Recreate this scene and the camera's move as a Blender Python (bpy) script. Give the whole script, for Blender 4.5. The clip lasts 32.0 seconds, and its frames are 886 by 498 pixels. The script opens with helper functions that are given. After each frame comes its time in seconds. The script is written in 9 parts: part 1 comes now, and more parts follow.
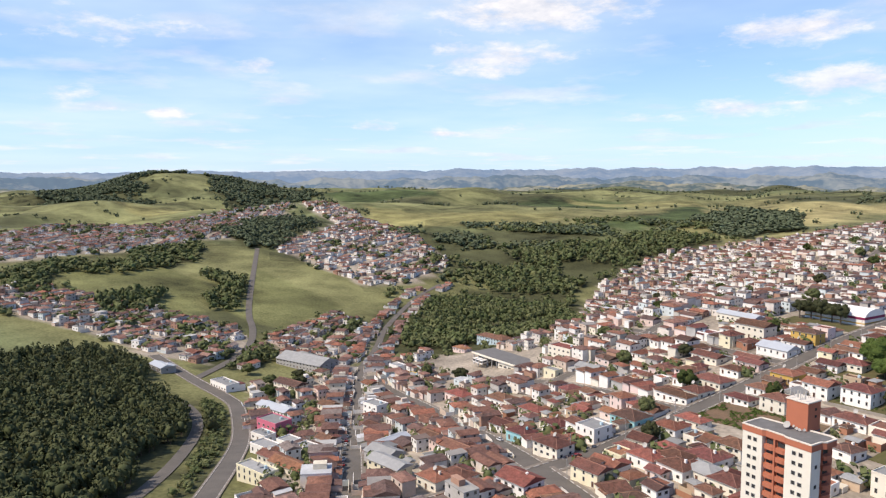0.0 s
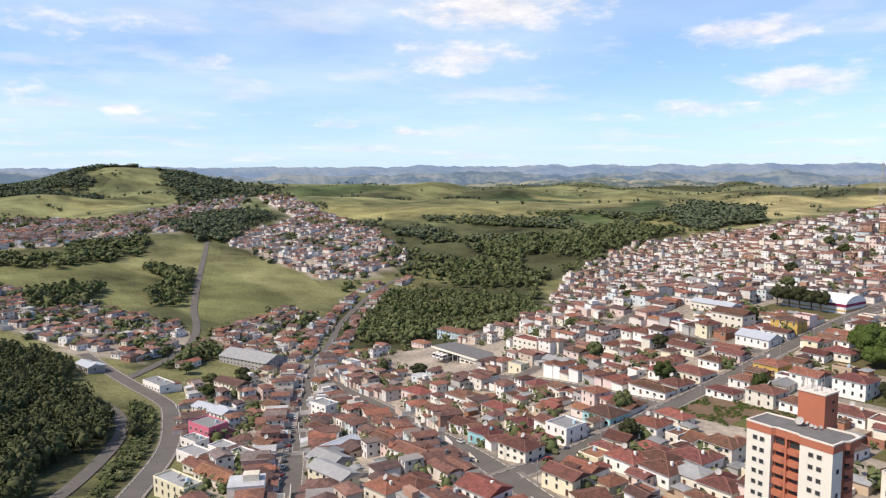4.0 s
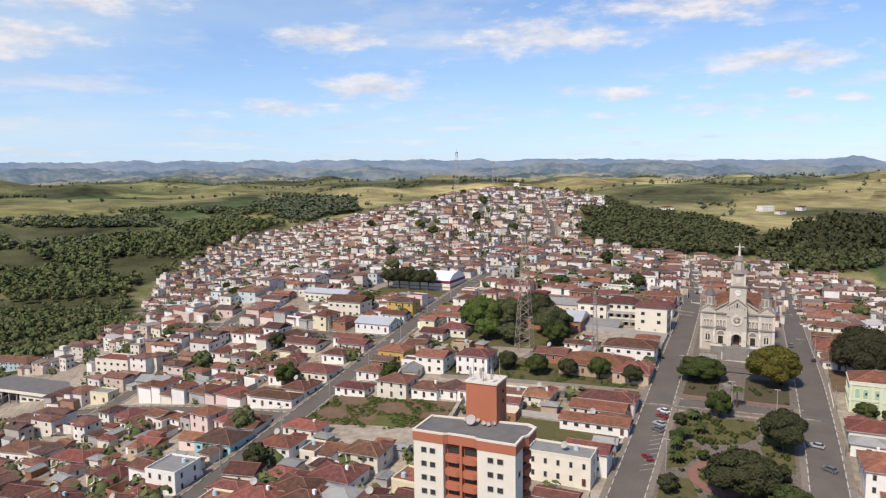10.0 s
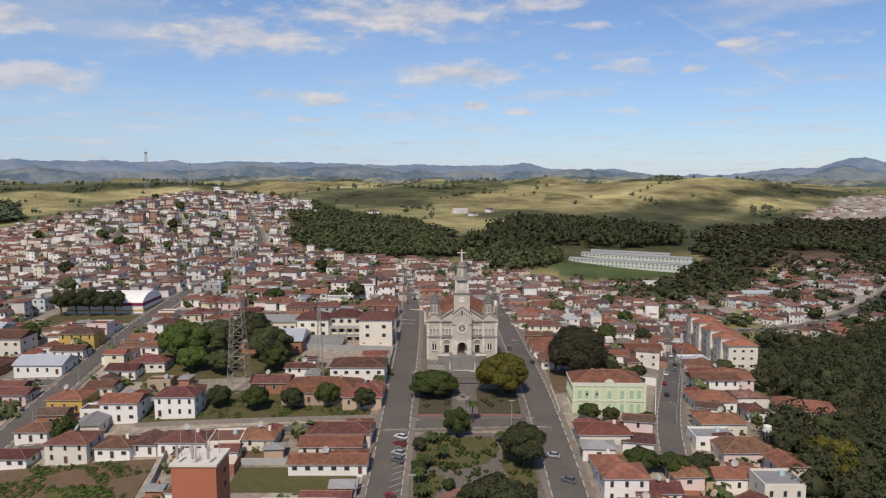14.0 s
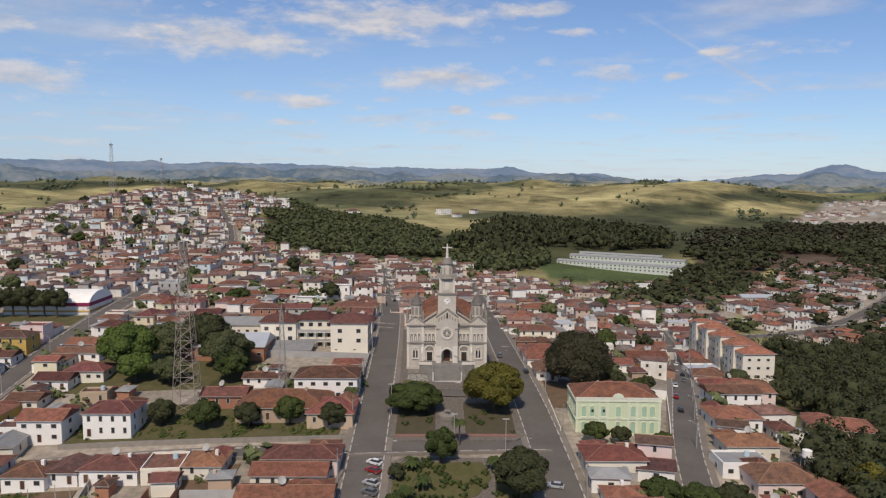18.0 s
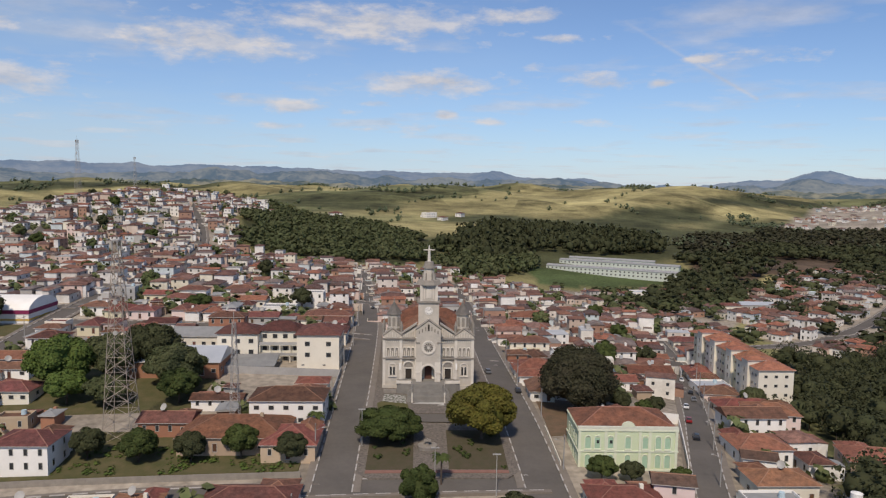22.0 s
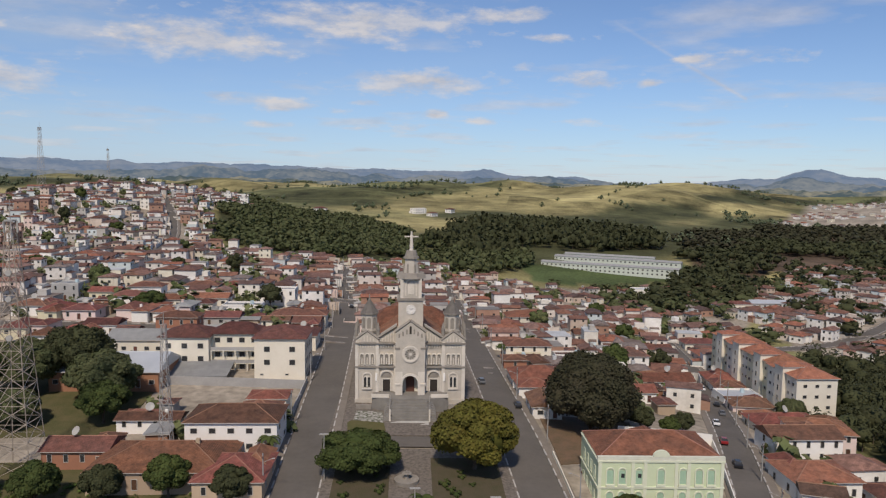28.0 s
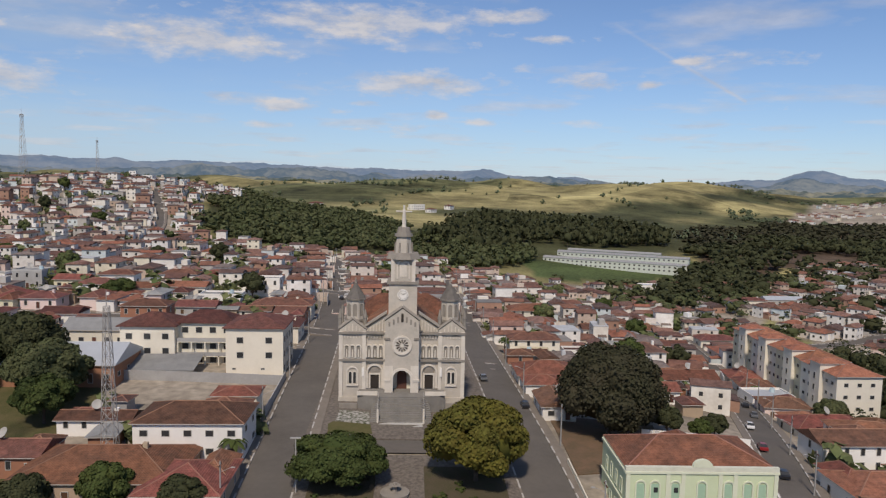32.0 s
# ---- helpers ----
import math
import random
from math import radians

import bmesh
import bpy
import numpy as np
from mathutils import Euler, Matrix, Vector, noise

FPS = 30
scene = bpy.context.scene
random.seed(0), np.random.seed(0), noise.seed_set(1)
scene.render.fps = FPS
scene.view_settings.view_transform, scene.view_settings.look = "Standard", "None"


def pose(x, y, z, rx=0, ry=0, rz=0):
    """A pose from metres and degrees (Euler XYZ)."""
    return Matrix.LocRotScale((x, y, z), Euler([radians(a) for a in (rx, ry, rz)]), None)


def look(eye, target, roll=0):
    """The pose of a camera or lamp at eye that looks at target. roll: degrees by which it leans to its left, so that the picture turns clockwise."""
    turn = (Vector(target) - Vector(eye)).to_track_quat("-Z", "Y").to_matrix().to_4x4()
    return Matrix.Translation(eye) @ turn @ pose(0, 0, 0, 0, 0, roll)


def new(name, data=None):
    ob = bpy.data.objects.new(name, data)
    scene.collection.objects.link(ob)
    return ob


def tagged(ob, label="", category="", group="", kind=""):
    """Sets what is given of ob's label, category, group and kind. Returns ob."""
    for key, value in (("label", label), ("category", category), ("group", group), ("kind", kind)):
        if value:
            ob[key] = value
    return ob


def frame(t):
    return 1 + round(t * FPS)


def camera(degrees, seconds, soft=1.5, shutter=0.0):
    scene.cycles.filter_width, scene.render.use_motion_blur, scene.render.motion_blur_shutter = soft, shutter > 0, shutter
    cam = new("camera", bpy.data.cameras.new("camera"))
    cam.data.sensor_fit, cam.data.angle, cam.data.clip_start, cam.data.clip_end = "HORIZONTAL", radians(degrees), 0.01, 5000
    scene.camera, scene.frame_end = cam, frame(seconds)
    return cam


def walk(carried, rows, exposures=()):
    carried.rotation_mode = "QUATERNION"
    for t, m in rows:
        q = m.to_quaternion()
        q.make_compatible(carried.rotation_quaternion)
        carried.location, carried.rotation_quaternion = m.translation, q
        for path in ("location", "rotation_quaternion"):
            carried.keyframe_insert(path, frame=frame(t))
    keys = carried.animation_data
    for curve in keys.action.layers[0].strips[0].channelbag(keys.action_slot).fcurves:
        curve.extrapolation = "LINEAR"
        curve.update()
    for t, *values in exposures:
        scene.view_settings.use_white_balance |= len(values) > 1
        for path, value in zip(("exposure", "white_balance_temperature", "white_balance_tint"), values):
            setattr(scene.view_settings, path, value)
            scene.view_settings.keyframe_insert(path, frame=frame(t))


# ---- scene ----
cam = camera(63.99, 32.0, soft=1.25)


def shot(x, y, z, yaw, pitch, roll):
    """A camera pose: yaw to the left from north, pitch upwards, roll, in degrees."""
    return pose(x, y, z, 0, 0, yaw) @ pose(0, 0, 0, 90 + pitch) @ pose(0, 0, 0, 0, 0, roll)


PATH = [
    (0, shot(74.56, -365.99, 94.60, 59.37, -5.64, -0.31)),
    (0.5, shot(70.98, -363.51, 93.30, 58.55, -5.68, -0.31)),
    (1, shot(67.41, -361.01, 91.98, 57.87, -5.71, -0.30)),
    (1.5, shot(63.92, -358.49, 90.61, 57.68, -5.73, -0.31)),
    (2, shot(60.49, -355.90, 89.17, 57.58, -5.73, -0.31)),
    (2.5, shot(57.02, -353.27, 87.71, 57.43, -5.75, -0.27)),
    (3, shot(53.47, -350.57, 86.22, 57.09, -5.76, -0.26)),
    (3.5, shot(49.86, -347.84, 84.73, 56.75, -5.77, -0.24)),
    (5.5, shot(35.81, -336.22, 78.45, 53.89, -5.82, -0.22)),
    (6, shot(32.54, -333.39, 77.08, 52.73, -5.85, -0.28)),
    (6.5, shot(29.36, -330.56, 75.83, 51.45, -5.92, -0.35)),
    (7, shot(26.16, -327.67, 74.84, 48.11, -5.97, -0.35)),
    (7.5, shot(22.93, -324.70, 74.23, 44.94, -5.95, -0.39)),
    (8, shot(19.80, -321.65, 73.91, 42.42, -5.93, -0.39)),
    (8.5, shot(16.84, -318.52, 73.79, 38.59, -5.98, -0.44)),
    (9, shot(14.00, -315.42, 73.77, 34.35, -6.05, -0.54)),
    (9.5, shot(11.32, -312.35, 73.81, 29.48, -6.13, -0.65)),
    (10, shot(8.82, -309.22, 73.87, 24.45, -6.22, -0.71)),
    (10.5, shot(6.51, -305.93, 73.93, 19.45, -6.30, -0.66)),
    (11, shot(4.27, -302.48, 73.97, 14.44, -6.37, -0.65)),
    (11.5, shot(2.14, -298.83, 73.94, 9.45, -6.44, -0.66)),
    (12, shot(0.21, -295.13, 73.83, 6.27, -6.42, -0.58)),
    (12.5, shot(-1.22, -291.32, 73.73, 6.26, -6.31, -0.42)),
    (13, shot(-2.19, -287.40, 73.68, 5.05, -6.21, -0.29)),
    (13.5, shot(-3.10, -283.42, 73.68, 2.51, -6.18, -0.31)),
    (14, shot(-3.88, -279.40, 73.70, 0.74, -6.12, -0.21)),
    (14.5, shot(-4.50, -275.35, 73.66, -0.77, -6.05, -0.10)),
    (16.5, shot(-4.88, -258.68, 70.80, -0.74, -5.87, 0.13)),
    (17, shot(-4.75, -254.57, 69.46, -0.71, -5.83, 0.18)),
    (17.5, shot(-4.60, -250.43, 68.06, -0.69, -5.80, 0.26)),
    (18, shot(-4.44, -246.29, 66.63, -0.67, -5.79, 0.36)),
    (18.5, shot(-4.26, -242.14, 65.29, -0.65, -5.77, 0.44)),
    (19, shot(-4.04, -237.99, 64.19, -0.63, -5.77, 0.54)),
    (19.5, shot(-3.79, -233.92, 63.46, -0.63, -5.67, 0.63)),
    (20, shot(-3.51, -230.00, 63.07, -1.07, -5.56, 0.66)),
    (20.5, shot(-3.26, -226.29, 62.90, -1.66, -5.49, 0.68)),
    (21, shot(-3.05, -222.73, 62.86, -1.83, -5.45, 0.70)),
    (21.5, shot(-2.85, -219.33, 62.88, -1.82, -5.43, 0.72)),
    (22, shot(-2.62, -216.08, 62.91, -1.79, -5.41, 0.74)),
    (22.5, shot(-2.35, -212.94, 62.89, -1.78, -5.37, 0.75)),
    (23, shot(-2.07, -209.86, 62.70, -1.77, -5.33, 0.76)),
    (23.5, shot(-1.81, -206.85, 62.24, -1.76, -5.28, 0.72)),
    (24, shot(-1.61, -203.95, 61.43, -1.73, -5.37, 0.71)),
    (24.5, shot(-1.44, -201.07, 60.39, -1.73, -5.44, 0.73)),
    (25, shot(-1.24, -198.14, 59.34, -1.73, -5.52, 0.76)),
    (25.5, shot(-0.95, -195.12, 58.44, -2.04, -5.45, 0.87)),
    (27.5, shot(-0.08, -182.62, 57.35, -2.57, -5.42, 0.85)),
    (28, shot(-0.03, -179.64, 56.15, -2.57, -5.46, 0.81)),
    (28.5, shot(0.04, -176.66, 54.85, -2.57, -5.52, 0.86)),
    (29, shot(0.17, -173.70, 53.53, -2.58, -5.56, 0.88)),
    (29.5, shot(0.33, -170.75, 52.26, -2.58, -5.55, 1.00)),
    (30, shot(0.56, -167.85, 51.08, -2.58, -5.57, 1.03)),
    (30.5, shot(0.79, -165.04, 50.06, -2.57, -5.54, 1.05)),
    (31, shot(1.05, -162.34, 49.29, -2.58, -5.51, 1.04)),
    (31.5, shot(1.32, -159.66, 48.78, -2.62, -5.47, 1.08)),
    (32, shot(1.54, -156.98, 48.43, -2.64, -5.38, 1.08)),
]
EXPOSURES = [(0, 0.5), (6.5, 0.47), (8, 0.6), (9, 0.5), (10, 0.26), (11, 0.13), (12.2, -0.12), (20, -0.17), (32, -0.24)]
walk(cam, PATH, EXPOSURES)

# ---- world, sun ----
SUN_AZ, SUN_EL = 190.0, 50.0      # degrees clockwise from north (+y), and above the horizon
world = bpy.data.worlds.new("sky")
scene.world = world
world.use_nodes = True
wn, wl = world.node_tree.nodes, world.node_tree.links
sky_tex = wn.new("ShaderNodeTexSky")
sky_tex.sky_type = "NISHITA"
sky_tex.sun_disc = False
sky_tex.sun_elevation, sky_tex.sun_rotation = radians(SUN_EL), radians(SUN_AZ)
sky_tex.altitude, sky_tex.air_density, sky_tex.dust_density, sky_tex.ozone_density = 900, 1.0, 0.25, 3.4
wn["Background"].inputs["Strength"].default_value = 0.115
# ---- clouds: degrees to the left of north, above the horizon, half width, half height, weight ----
CLOUDS_WEST = [
    (54.6, 9.4, 5.8, 1.58, 1), (51.9, 12.7, 9.1, 1.89, 1), (33.8, 10.3, 5.5, 1.16, 1), (29.7, 6.7, 5.5, 1.47, 1), (36.2, 5.1, 4.1, 0.79, 0.9),
    (73.8, 8.6, 2.3, 0.68, 0.9), (80.3, 5, 2, 0.58, 1), (64.7, 4.2, 2.2, 0.53, 0.8), (43.1, 4.6, 2.6, 0.42, 0.7), (59.5, 3.6, 3.4, 0.47, 0.6),
    (68.7, 9.3, 1.2, 0.42, 0.5), (83.6, 5.2, 2.2, 0.32, 0.6), (84.8, 10.8, 8.1, 1.37, 0.62), (87.8, 6.1, 2.9, 1.05, 0.6), (54.1, 4, 2.9, 0.37, 0.6)
]
CLOUDS_NORTH = [
    (4.4, 12.2, 11.7, 1.73, 1), (16.1, 10.3, 7.2, 1.89, 1), (29.5, 7, 4.6, 1.05, 0.9), (-0.5, 7.6, 7.2, 1.16, 1), (9.8, 5.7, 2.5, 0.63, 1),
    (14.8, 6.2, 2, 0.53, 0.9), (-1.9, 5.4, 1.4, 0.47, 1), (-13.7, 7.8, 3.5, 0.95, 0.85), (-10.9, 11.1, 2.2, 0.47, 0.9), (-20.9, 9.3, 1.8, 0.42, 0.9),
    (-25.9, 9.3, 5.3, 0.74, 0.6), (3.7, 6.1, 1.6, 0.32, 0.9), (-7.9, 12.8, 3.8, 0.74, 1), (10.7, 4.2, 3.4, 0.42, 0.7), (0.8, 4.2, 3.4, 0.53, 0.7),
    (-12.7, 4.8, 2.4, 0.37, 0.7), (-5.4, 4.8, 1.9, 0.37, 0.8), (-8.8, 9, 1.4, 0.47, 0.6), (-18.3, 7.6, 1.1, 0.37, 0.8), (6.2, 5.4, 2.9, 0.37, 0.5)
]


def sky_math(op, *vals):
    nd = wn.new("ShaderNodeMath")
    nd.operation = op
    for i, v in enumerate(vals):
        if isinstance(v, (int, float)):
            nd.inputs[i].default_value = v
        else:
            wl.new(v, nd.inputs[i])
    return nd.outputs[0]


def sky_noise(vec, scale, detail, rough=0.55):
    nd = wn.new("ShaderNodeTexNoise")
    nd.inputs["Scale"].default_value, nd.inputs["Detail"].default_value, nd.inputs["Roughness"].default_value = scale, detail, rough
    wl.new(vec, nd.inputs["Vector"])
    return nd.outputs["Fac"]


def sky_limit(v, lo, hi):
    return sky_math("MINIMUM", sky_math("MAXIMUM", v, lo), hi)


sky_dir, sky_sep, sky_ang, sky_flat = wn.new("ShaderNodeTexCoord"), wn.new("ShaderNodeSeparateXYZ"), wn.new("ShaderNodeCombineXYZ"), wn.new("ShaderNodeCombineXYZ")
wl.new(sky_dir.outputs["Generated"], sky_sep.inputs[0])
sky_x, sky_y, sky_z = sky_sep.outputs
azim = sky_math("ARCTAN2", sky_math("MULTIPLY", sky_x, -1.0), sky_y)
elev = sky_math("ARCSINE", sky_limit(sky_z, -1.0, 1.0))
wl.new(azim, sky_ang.inputs[0])
wl.new(sky_math("MULTIPLY", elev, 2.6), sky_ang.inputs[1])
rise_z = sky_math("ADD", sky_math("MAXIMUM", sky_z, 0.0), 0.06)
wl.new(sky_math("DIVIDE", sky_x, rise_z), sky_flat.inputs[0])
wl.new(sky_math("DIVIDE", sky_y, rise_z), sky_flat.inputs[1])
heap = None
for c_az, c_el, c_w, c_h, c_k in CLOUDS_WEST + CLOUDS_NORTH:
    u = sky_math("DIVIDE", sky_math("SUBTRACT", azim, radians(c_az)), radians(c_w))
    v = sky_math("DIVIDE", sky_math("SUBTRACT", elev, radians(c_el)), radians(c_h))
    g = sky_math("EXPONENT", sky_math("MULTIPLY", sky_math("ADD", sky_math("MULTIPLY", u, u), sky_math("MULTIPLY", v, v)), -1.0))
    g = sky_math("MULTIPLY", g, c_k)
    heap = g if heap is None else sky_math("MAXIMUM", heap, g)
ragged = sky_noise(sky_ang.outputs[0], 17.0, 9, 0.62)
cover = sky_limit(sky_math("MULTIPLY", sky_math("SUBTRACT", sky_math("ADD", heap, sky_math("MULTIPLY", sky_math("SUBTRACT", ragged, 0.5), 2.3)), 0.42), 1.75), 0.0, 1.0)
# a thin vapour trail in the north-east
ba, be = radians(-25.2 + 15.7), radians(6.31 - 12.12)
ta, te = sky_math("SUBTRACT", azim, radians(-15.7)), sky_math("SUBTRACT", elev, radians(12.12))
along = sky_math("DIVIDE", sky_math("ADD", sky_math("MULTIPLY", ta, ba), sky_math("MULTIPLY", te, be)), ba * ba + be * be)
ka = sky_limit(along, 0.0, 1.0)
da, de = sky_math("SUBTRACT", ta, sky_math("MULTIPLY", ka, ba)), sky_math("SUBTRACT", te, sky_math("MULTIPLY", ka, be))
off_trail = sky_math("DIVIDE", sky_math("SQRT", sky_math("ADD", sky_math("MULTIPLY", da, da), sky_math("MULTIPLY", de, de))), radians(0.13))
trail = sky_math("MULTIPLY", sky_math("EXPONENT", sky_math("MULTIPLY", sky_math("MULTIPLY", off_trail, off_trail), -1.0)), sky_math("ADD", sky_math("MULTIPLY", ka, 0.35), 0.08))
# the side of a cloud that faces the sun is whiter than its base
sky_up = wn.new("ShaderNodeVectorMath")
sky_up.inputs[1].default_value = (0.012, 0.035, 0.0)
wl.new(sky_ang.outputs[0], sky_up.inputs[0])
lit = sky_limit(sky_math("ADD", sky_math("MULTIPLY", sky_math("SUBTRACT", ragged, sky_noise(sky_up.outputs[0], 17.0, 9, 0.62)), 2.6), 0.55), 0.0, 1.0)
small = sky_limit(sky_math("MULTIPLY", sky_math("SUBTRACT", sky_noise(sky_flat.outputs[0], 0.95, 7), 0.52), 3.2), 0.0, 0.42)
thin = sky_limit(sky_math("MULTIPLY", sky_math("SUBTRACT", sky_noise(sky_flat.outputs[0], 0.33, 5), 0.42), 1.3), 0.0, 0.38)
low_haze = sky_math("MULTIPLY", sky_math("POWER", sky_math("SUBTRACT", 1.0, sky_limit(sky_z, 0.0, 1.0)), 7.0), sky_limit(sky_math("ADD", sky_math("MULTIPLY", azim, 0.26), 0.56), 0.38, 0.74))
west = sky_limit(sky_math("ADD", sky_math("MULTIPLY", azim, 1.7), 0.45), 0.0, 2.0)
veil = sky_limit(sky_math("MULTIPLY", thin, west), 0.0, 0.66)
mix_tint, mix_low, mix_thin, mix_puff = (wn.new("ShaderNodeMix") for _ in range(4))
for nd in (mix_tint, mix_low, mix_thin, mix_puff):
    nd.data_type = "RGBA"
mix_tint.blend_type = "MULTIPLY"
mix_tint.inputs["Factor"].default_value = 1.0
mix_tint.inputs["B"].default_value = (0.9, 0.96, 1.1, 1)
wl.new(sky_tex.outputs["Color"], mix_tint.inputs["A"])
wl.new(mix_tint.outputs["Result"], mix_low.inputs["A"])
mix_low.inputs["B"].default_value = (3.55, 4.85, 6.9, 1)
wl.new(low_haze, mix_low.inputs["Factor"])
wl.new(mix_low.outputs["Result"], mix_thin.inputs["A"])
mix_thin.inputs["B"].default_value = (4.9, 5.9, 6.8, 1)
wl.new(veil, mix_thin.inputs["Factor"])
wl.new(mix_thin.outputs["Result"], mix_puff.inputs["A"])
mix_cloud = wn.new("ShaderNodeMix")
mix_cloud.data_type = "RGBA"
mix_cloud.inputs["A"].default_value, mix_cloud.inputs["B"].default_value = (4.7, 4.75, 5.25, 1), (6.9, 6.5, 6.4, 1)
wl.new(lit, mix_cloud.inputs["Factor"])
wl.new(mix_cloud.outputs["Result"], mix_puff.inputs["B"])
wl.new(sky_limit(sky_math("ADD", sky_math("ADD", sky_math("MULTIPLY", cover, 0.74), small), trail), 0.0, 0.86), mix_puff.inputs["Factor"])
wl.new(mix_puff.outputs["Result"], wn["Background"].inputs["Color"])

sun = new("sun", bpy.data.lights.new("sun", "SUN"))
sun.data.energy, sun.data.angle, sun.data.color = 4.0, radians(5.0), (1.0, 0.87, 0.735)
a, e = radians(SUN_AZ), radians(SUN_EL)
sun.matrix_world = look(Vector((math.sin(a) * math.cos(e), math.cos(a) * math.cos(e), math.sin(e))) * 500, (0, 0, 0))


# ---- materials ----
def mat(name, col, rough=0.8, col2=None, scale=1.0, detail=4.0, amount=0.5, bump=0.0, bump_scale=8.0, metal=0.0, rand=0.0, island=False, spec=0.3, palette=None):
    """A procedural material: two colours mixed by noise at two scales, brightness varied from object to object, and a fine relief."""
    m = bpy.data.materials.new(name)
    m.use_nodes = True
    n, l = m.node_tree.nodes, m.node_tree.links
    b = n["Principled BSDF"]
    b.inputs["Roughness"].default_value, b.inputs["Metallic"].default_value = rough, metal
    b.inputs["Specular IOR Level"].default_value = spec
    tc = n.new("ShaderNodeTexCoord")
    col2 = col2 or tuple(c * 0.72 for c in col)
    n1, n2 = n.new("ShaderNodeTexNoise"), n.new("ShaderNodeTexNoise")
    n1.inputs["Scale"].default_value, n1.inputs["Detail"].default_value = scale, detail
    n2.inputs["Scale"].default_value, n2.inputs["Detail"].default_value = scale * 7.3, 3
    geo = n.new("ShaderNodeNewGeometry")
    for q in (n1, n2):
        l.new(geo.outputs["Position"], q.inputs["Vector"])
    add = n.new("ShaderNodeMath")
    add.operation = "MULTIPLY_ADD"
    add.inputs[1].default_value = 0.45
    l.new(n2.outputs["Fac"], add.inputs[0])
    l.new(n1.outputs["Fac"], add.inputs[2])
    ramp = n.new("ShaderNodeMapRange")
    ramp.inputs["From Min"].default_value, ramp.inputs["From Max"].default_value = 0.72 - 0.3, 0.72 + 0.3
    ramp.inputs["To Min"].default_value, ramp.inputs["To Max"].default_value = 0.5 - amount / 2, 0.5 + amount / 2
    l.new(add.outputs[0], ramp.inputs["Value"])
    mix = n.new("ShaderNodeMix")
    mix.data_type = "RGBA"
    mix.inputs["A"].default_value, mix.inputs["B"].default_value = (*col, 1), (*col2, 1)
    l.new(ramp.outputs[0], mix.inputs["Factor"])
    out = mix.outputs["Result"]
    if rand:
        info = geo if island else n.new("ShaderNodeObjectInfo")
        hsv, mr, mh = n.new("ShaderNodeHueSaturation"), n.new("ShaderNodeMapRange"), n.new("ShaderNodeMapRange")
        src = info.outputs["Random Per Island" if island else "Random"]
        mr.inputs["To Min"].default_value, mr.inputs["To Max"].default_value = 1 - rand, 1 + rand
        mh.inputs["To Min"].default_value, mh.inputs["To Max"].default_value = 0.5 - rand * 0.06, 0.5 + rand * 0.06
        wob = n.new("ShaderNodeMath")
        wob.operation = "PINGPONG"
        wob.inputs[1].default_value = 0.105
        l.new(src, wob.inputs[0])
        mh.inputs["From Max"].default_value = 0.105
        l.new(src, mr.inputs["Value"])
        l.new(wob.outputs[0], mh.inputs["Value"])
        l.new(out, hsv.inputs["Color"])
        l.new(mr.outputs[0], hsv.inputs["Value"])
        l.new(mh.outputs[0], hsv.inputs["Hue"])
        out = hsv.outputs["Color"]
    if palette:
        # each piece takes one paint of the palette, mottled by the noise
        band, both = n.new("ShaderNodeValToRGB"), n.new("ShaderNodeMix")
        band.color_ramp.interpolation = "CONSTANT"
        while len(band.color_ramp.elements) < len(palette):
            band.color_ramp.elements.new(0.5)
        for k, c in enumerate(palette):
            band.color_ramp.elements[k].position, band.color_ramp.elements[k].color = k / len(palette), (*c, 1)
        l.new((geo if island else n.new("ShaderNodeObjectInfo")).outputs["Random Per Island" if island else "Random"], band.inputs["Fac"])
        both.data_type, both.blend_type = "RGBA", "MULTIPLY"
        both.inputs["Factor"].default_value = 1.0
        l.new(out, both.inputs["A"])
        l.new(band.outputs["Color"], both.inputs["B"])
        out = both.outputs["Result"]
    l.new(out, b.inputs["Base Color"])
    if bump:
        bn, n3 = n.new("ShaderNodeBump"), n.new("ShaderNodeTexNoise")
        n3.inputs["Scale"].default_value, n3.inputs["Detail"].default_value = bump_scale, 4
        l.new(geo.outputs["Position"], n3.inputs["Vector"])
        l.new(n3.outputs["Fac"], bn.inputs["Height"])
        bn.inputs["Strength"].default_value, bn.inputs["Distance"].default_value = bump, 0.5
        l.new(bn.outputs["Normal"], b.inputs["Normal"])
    return m


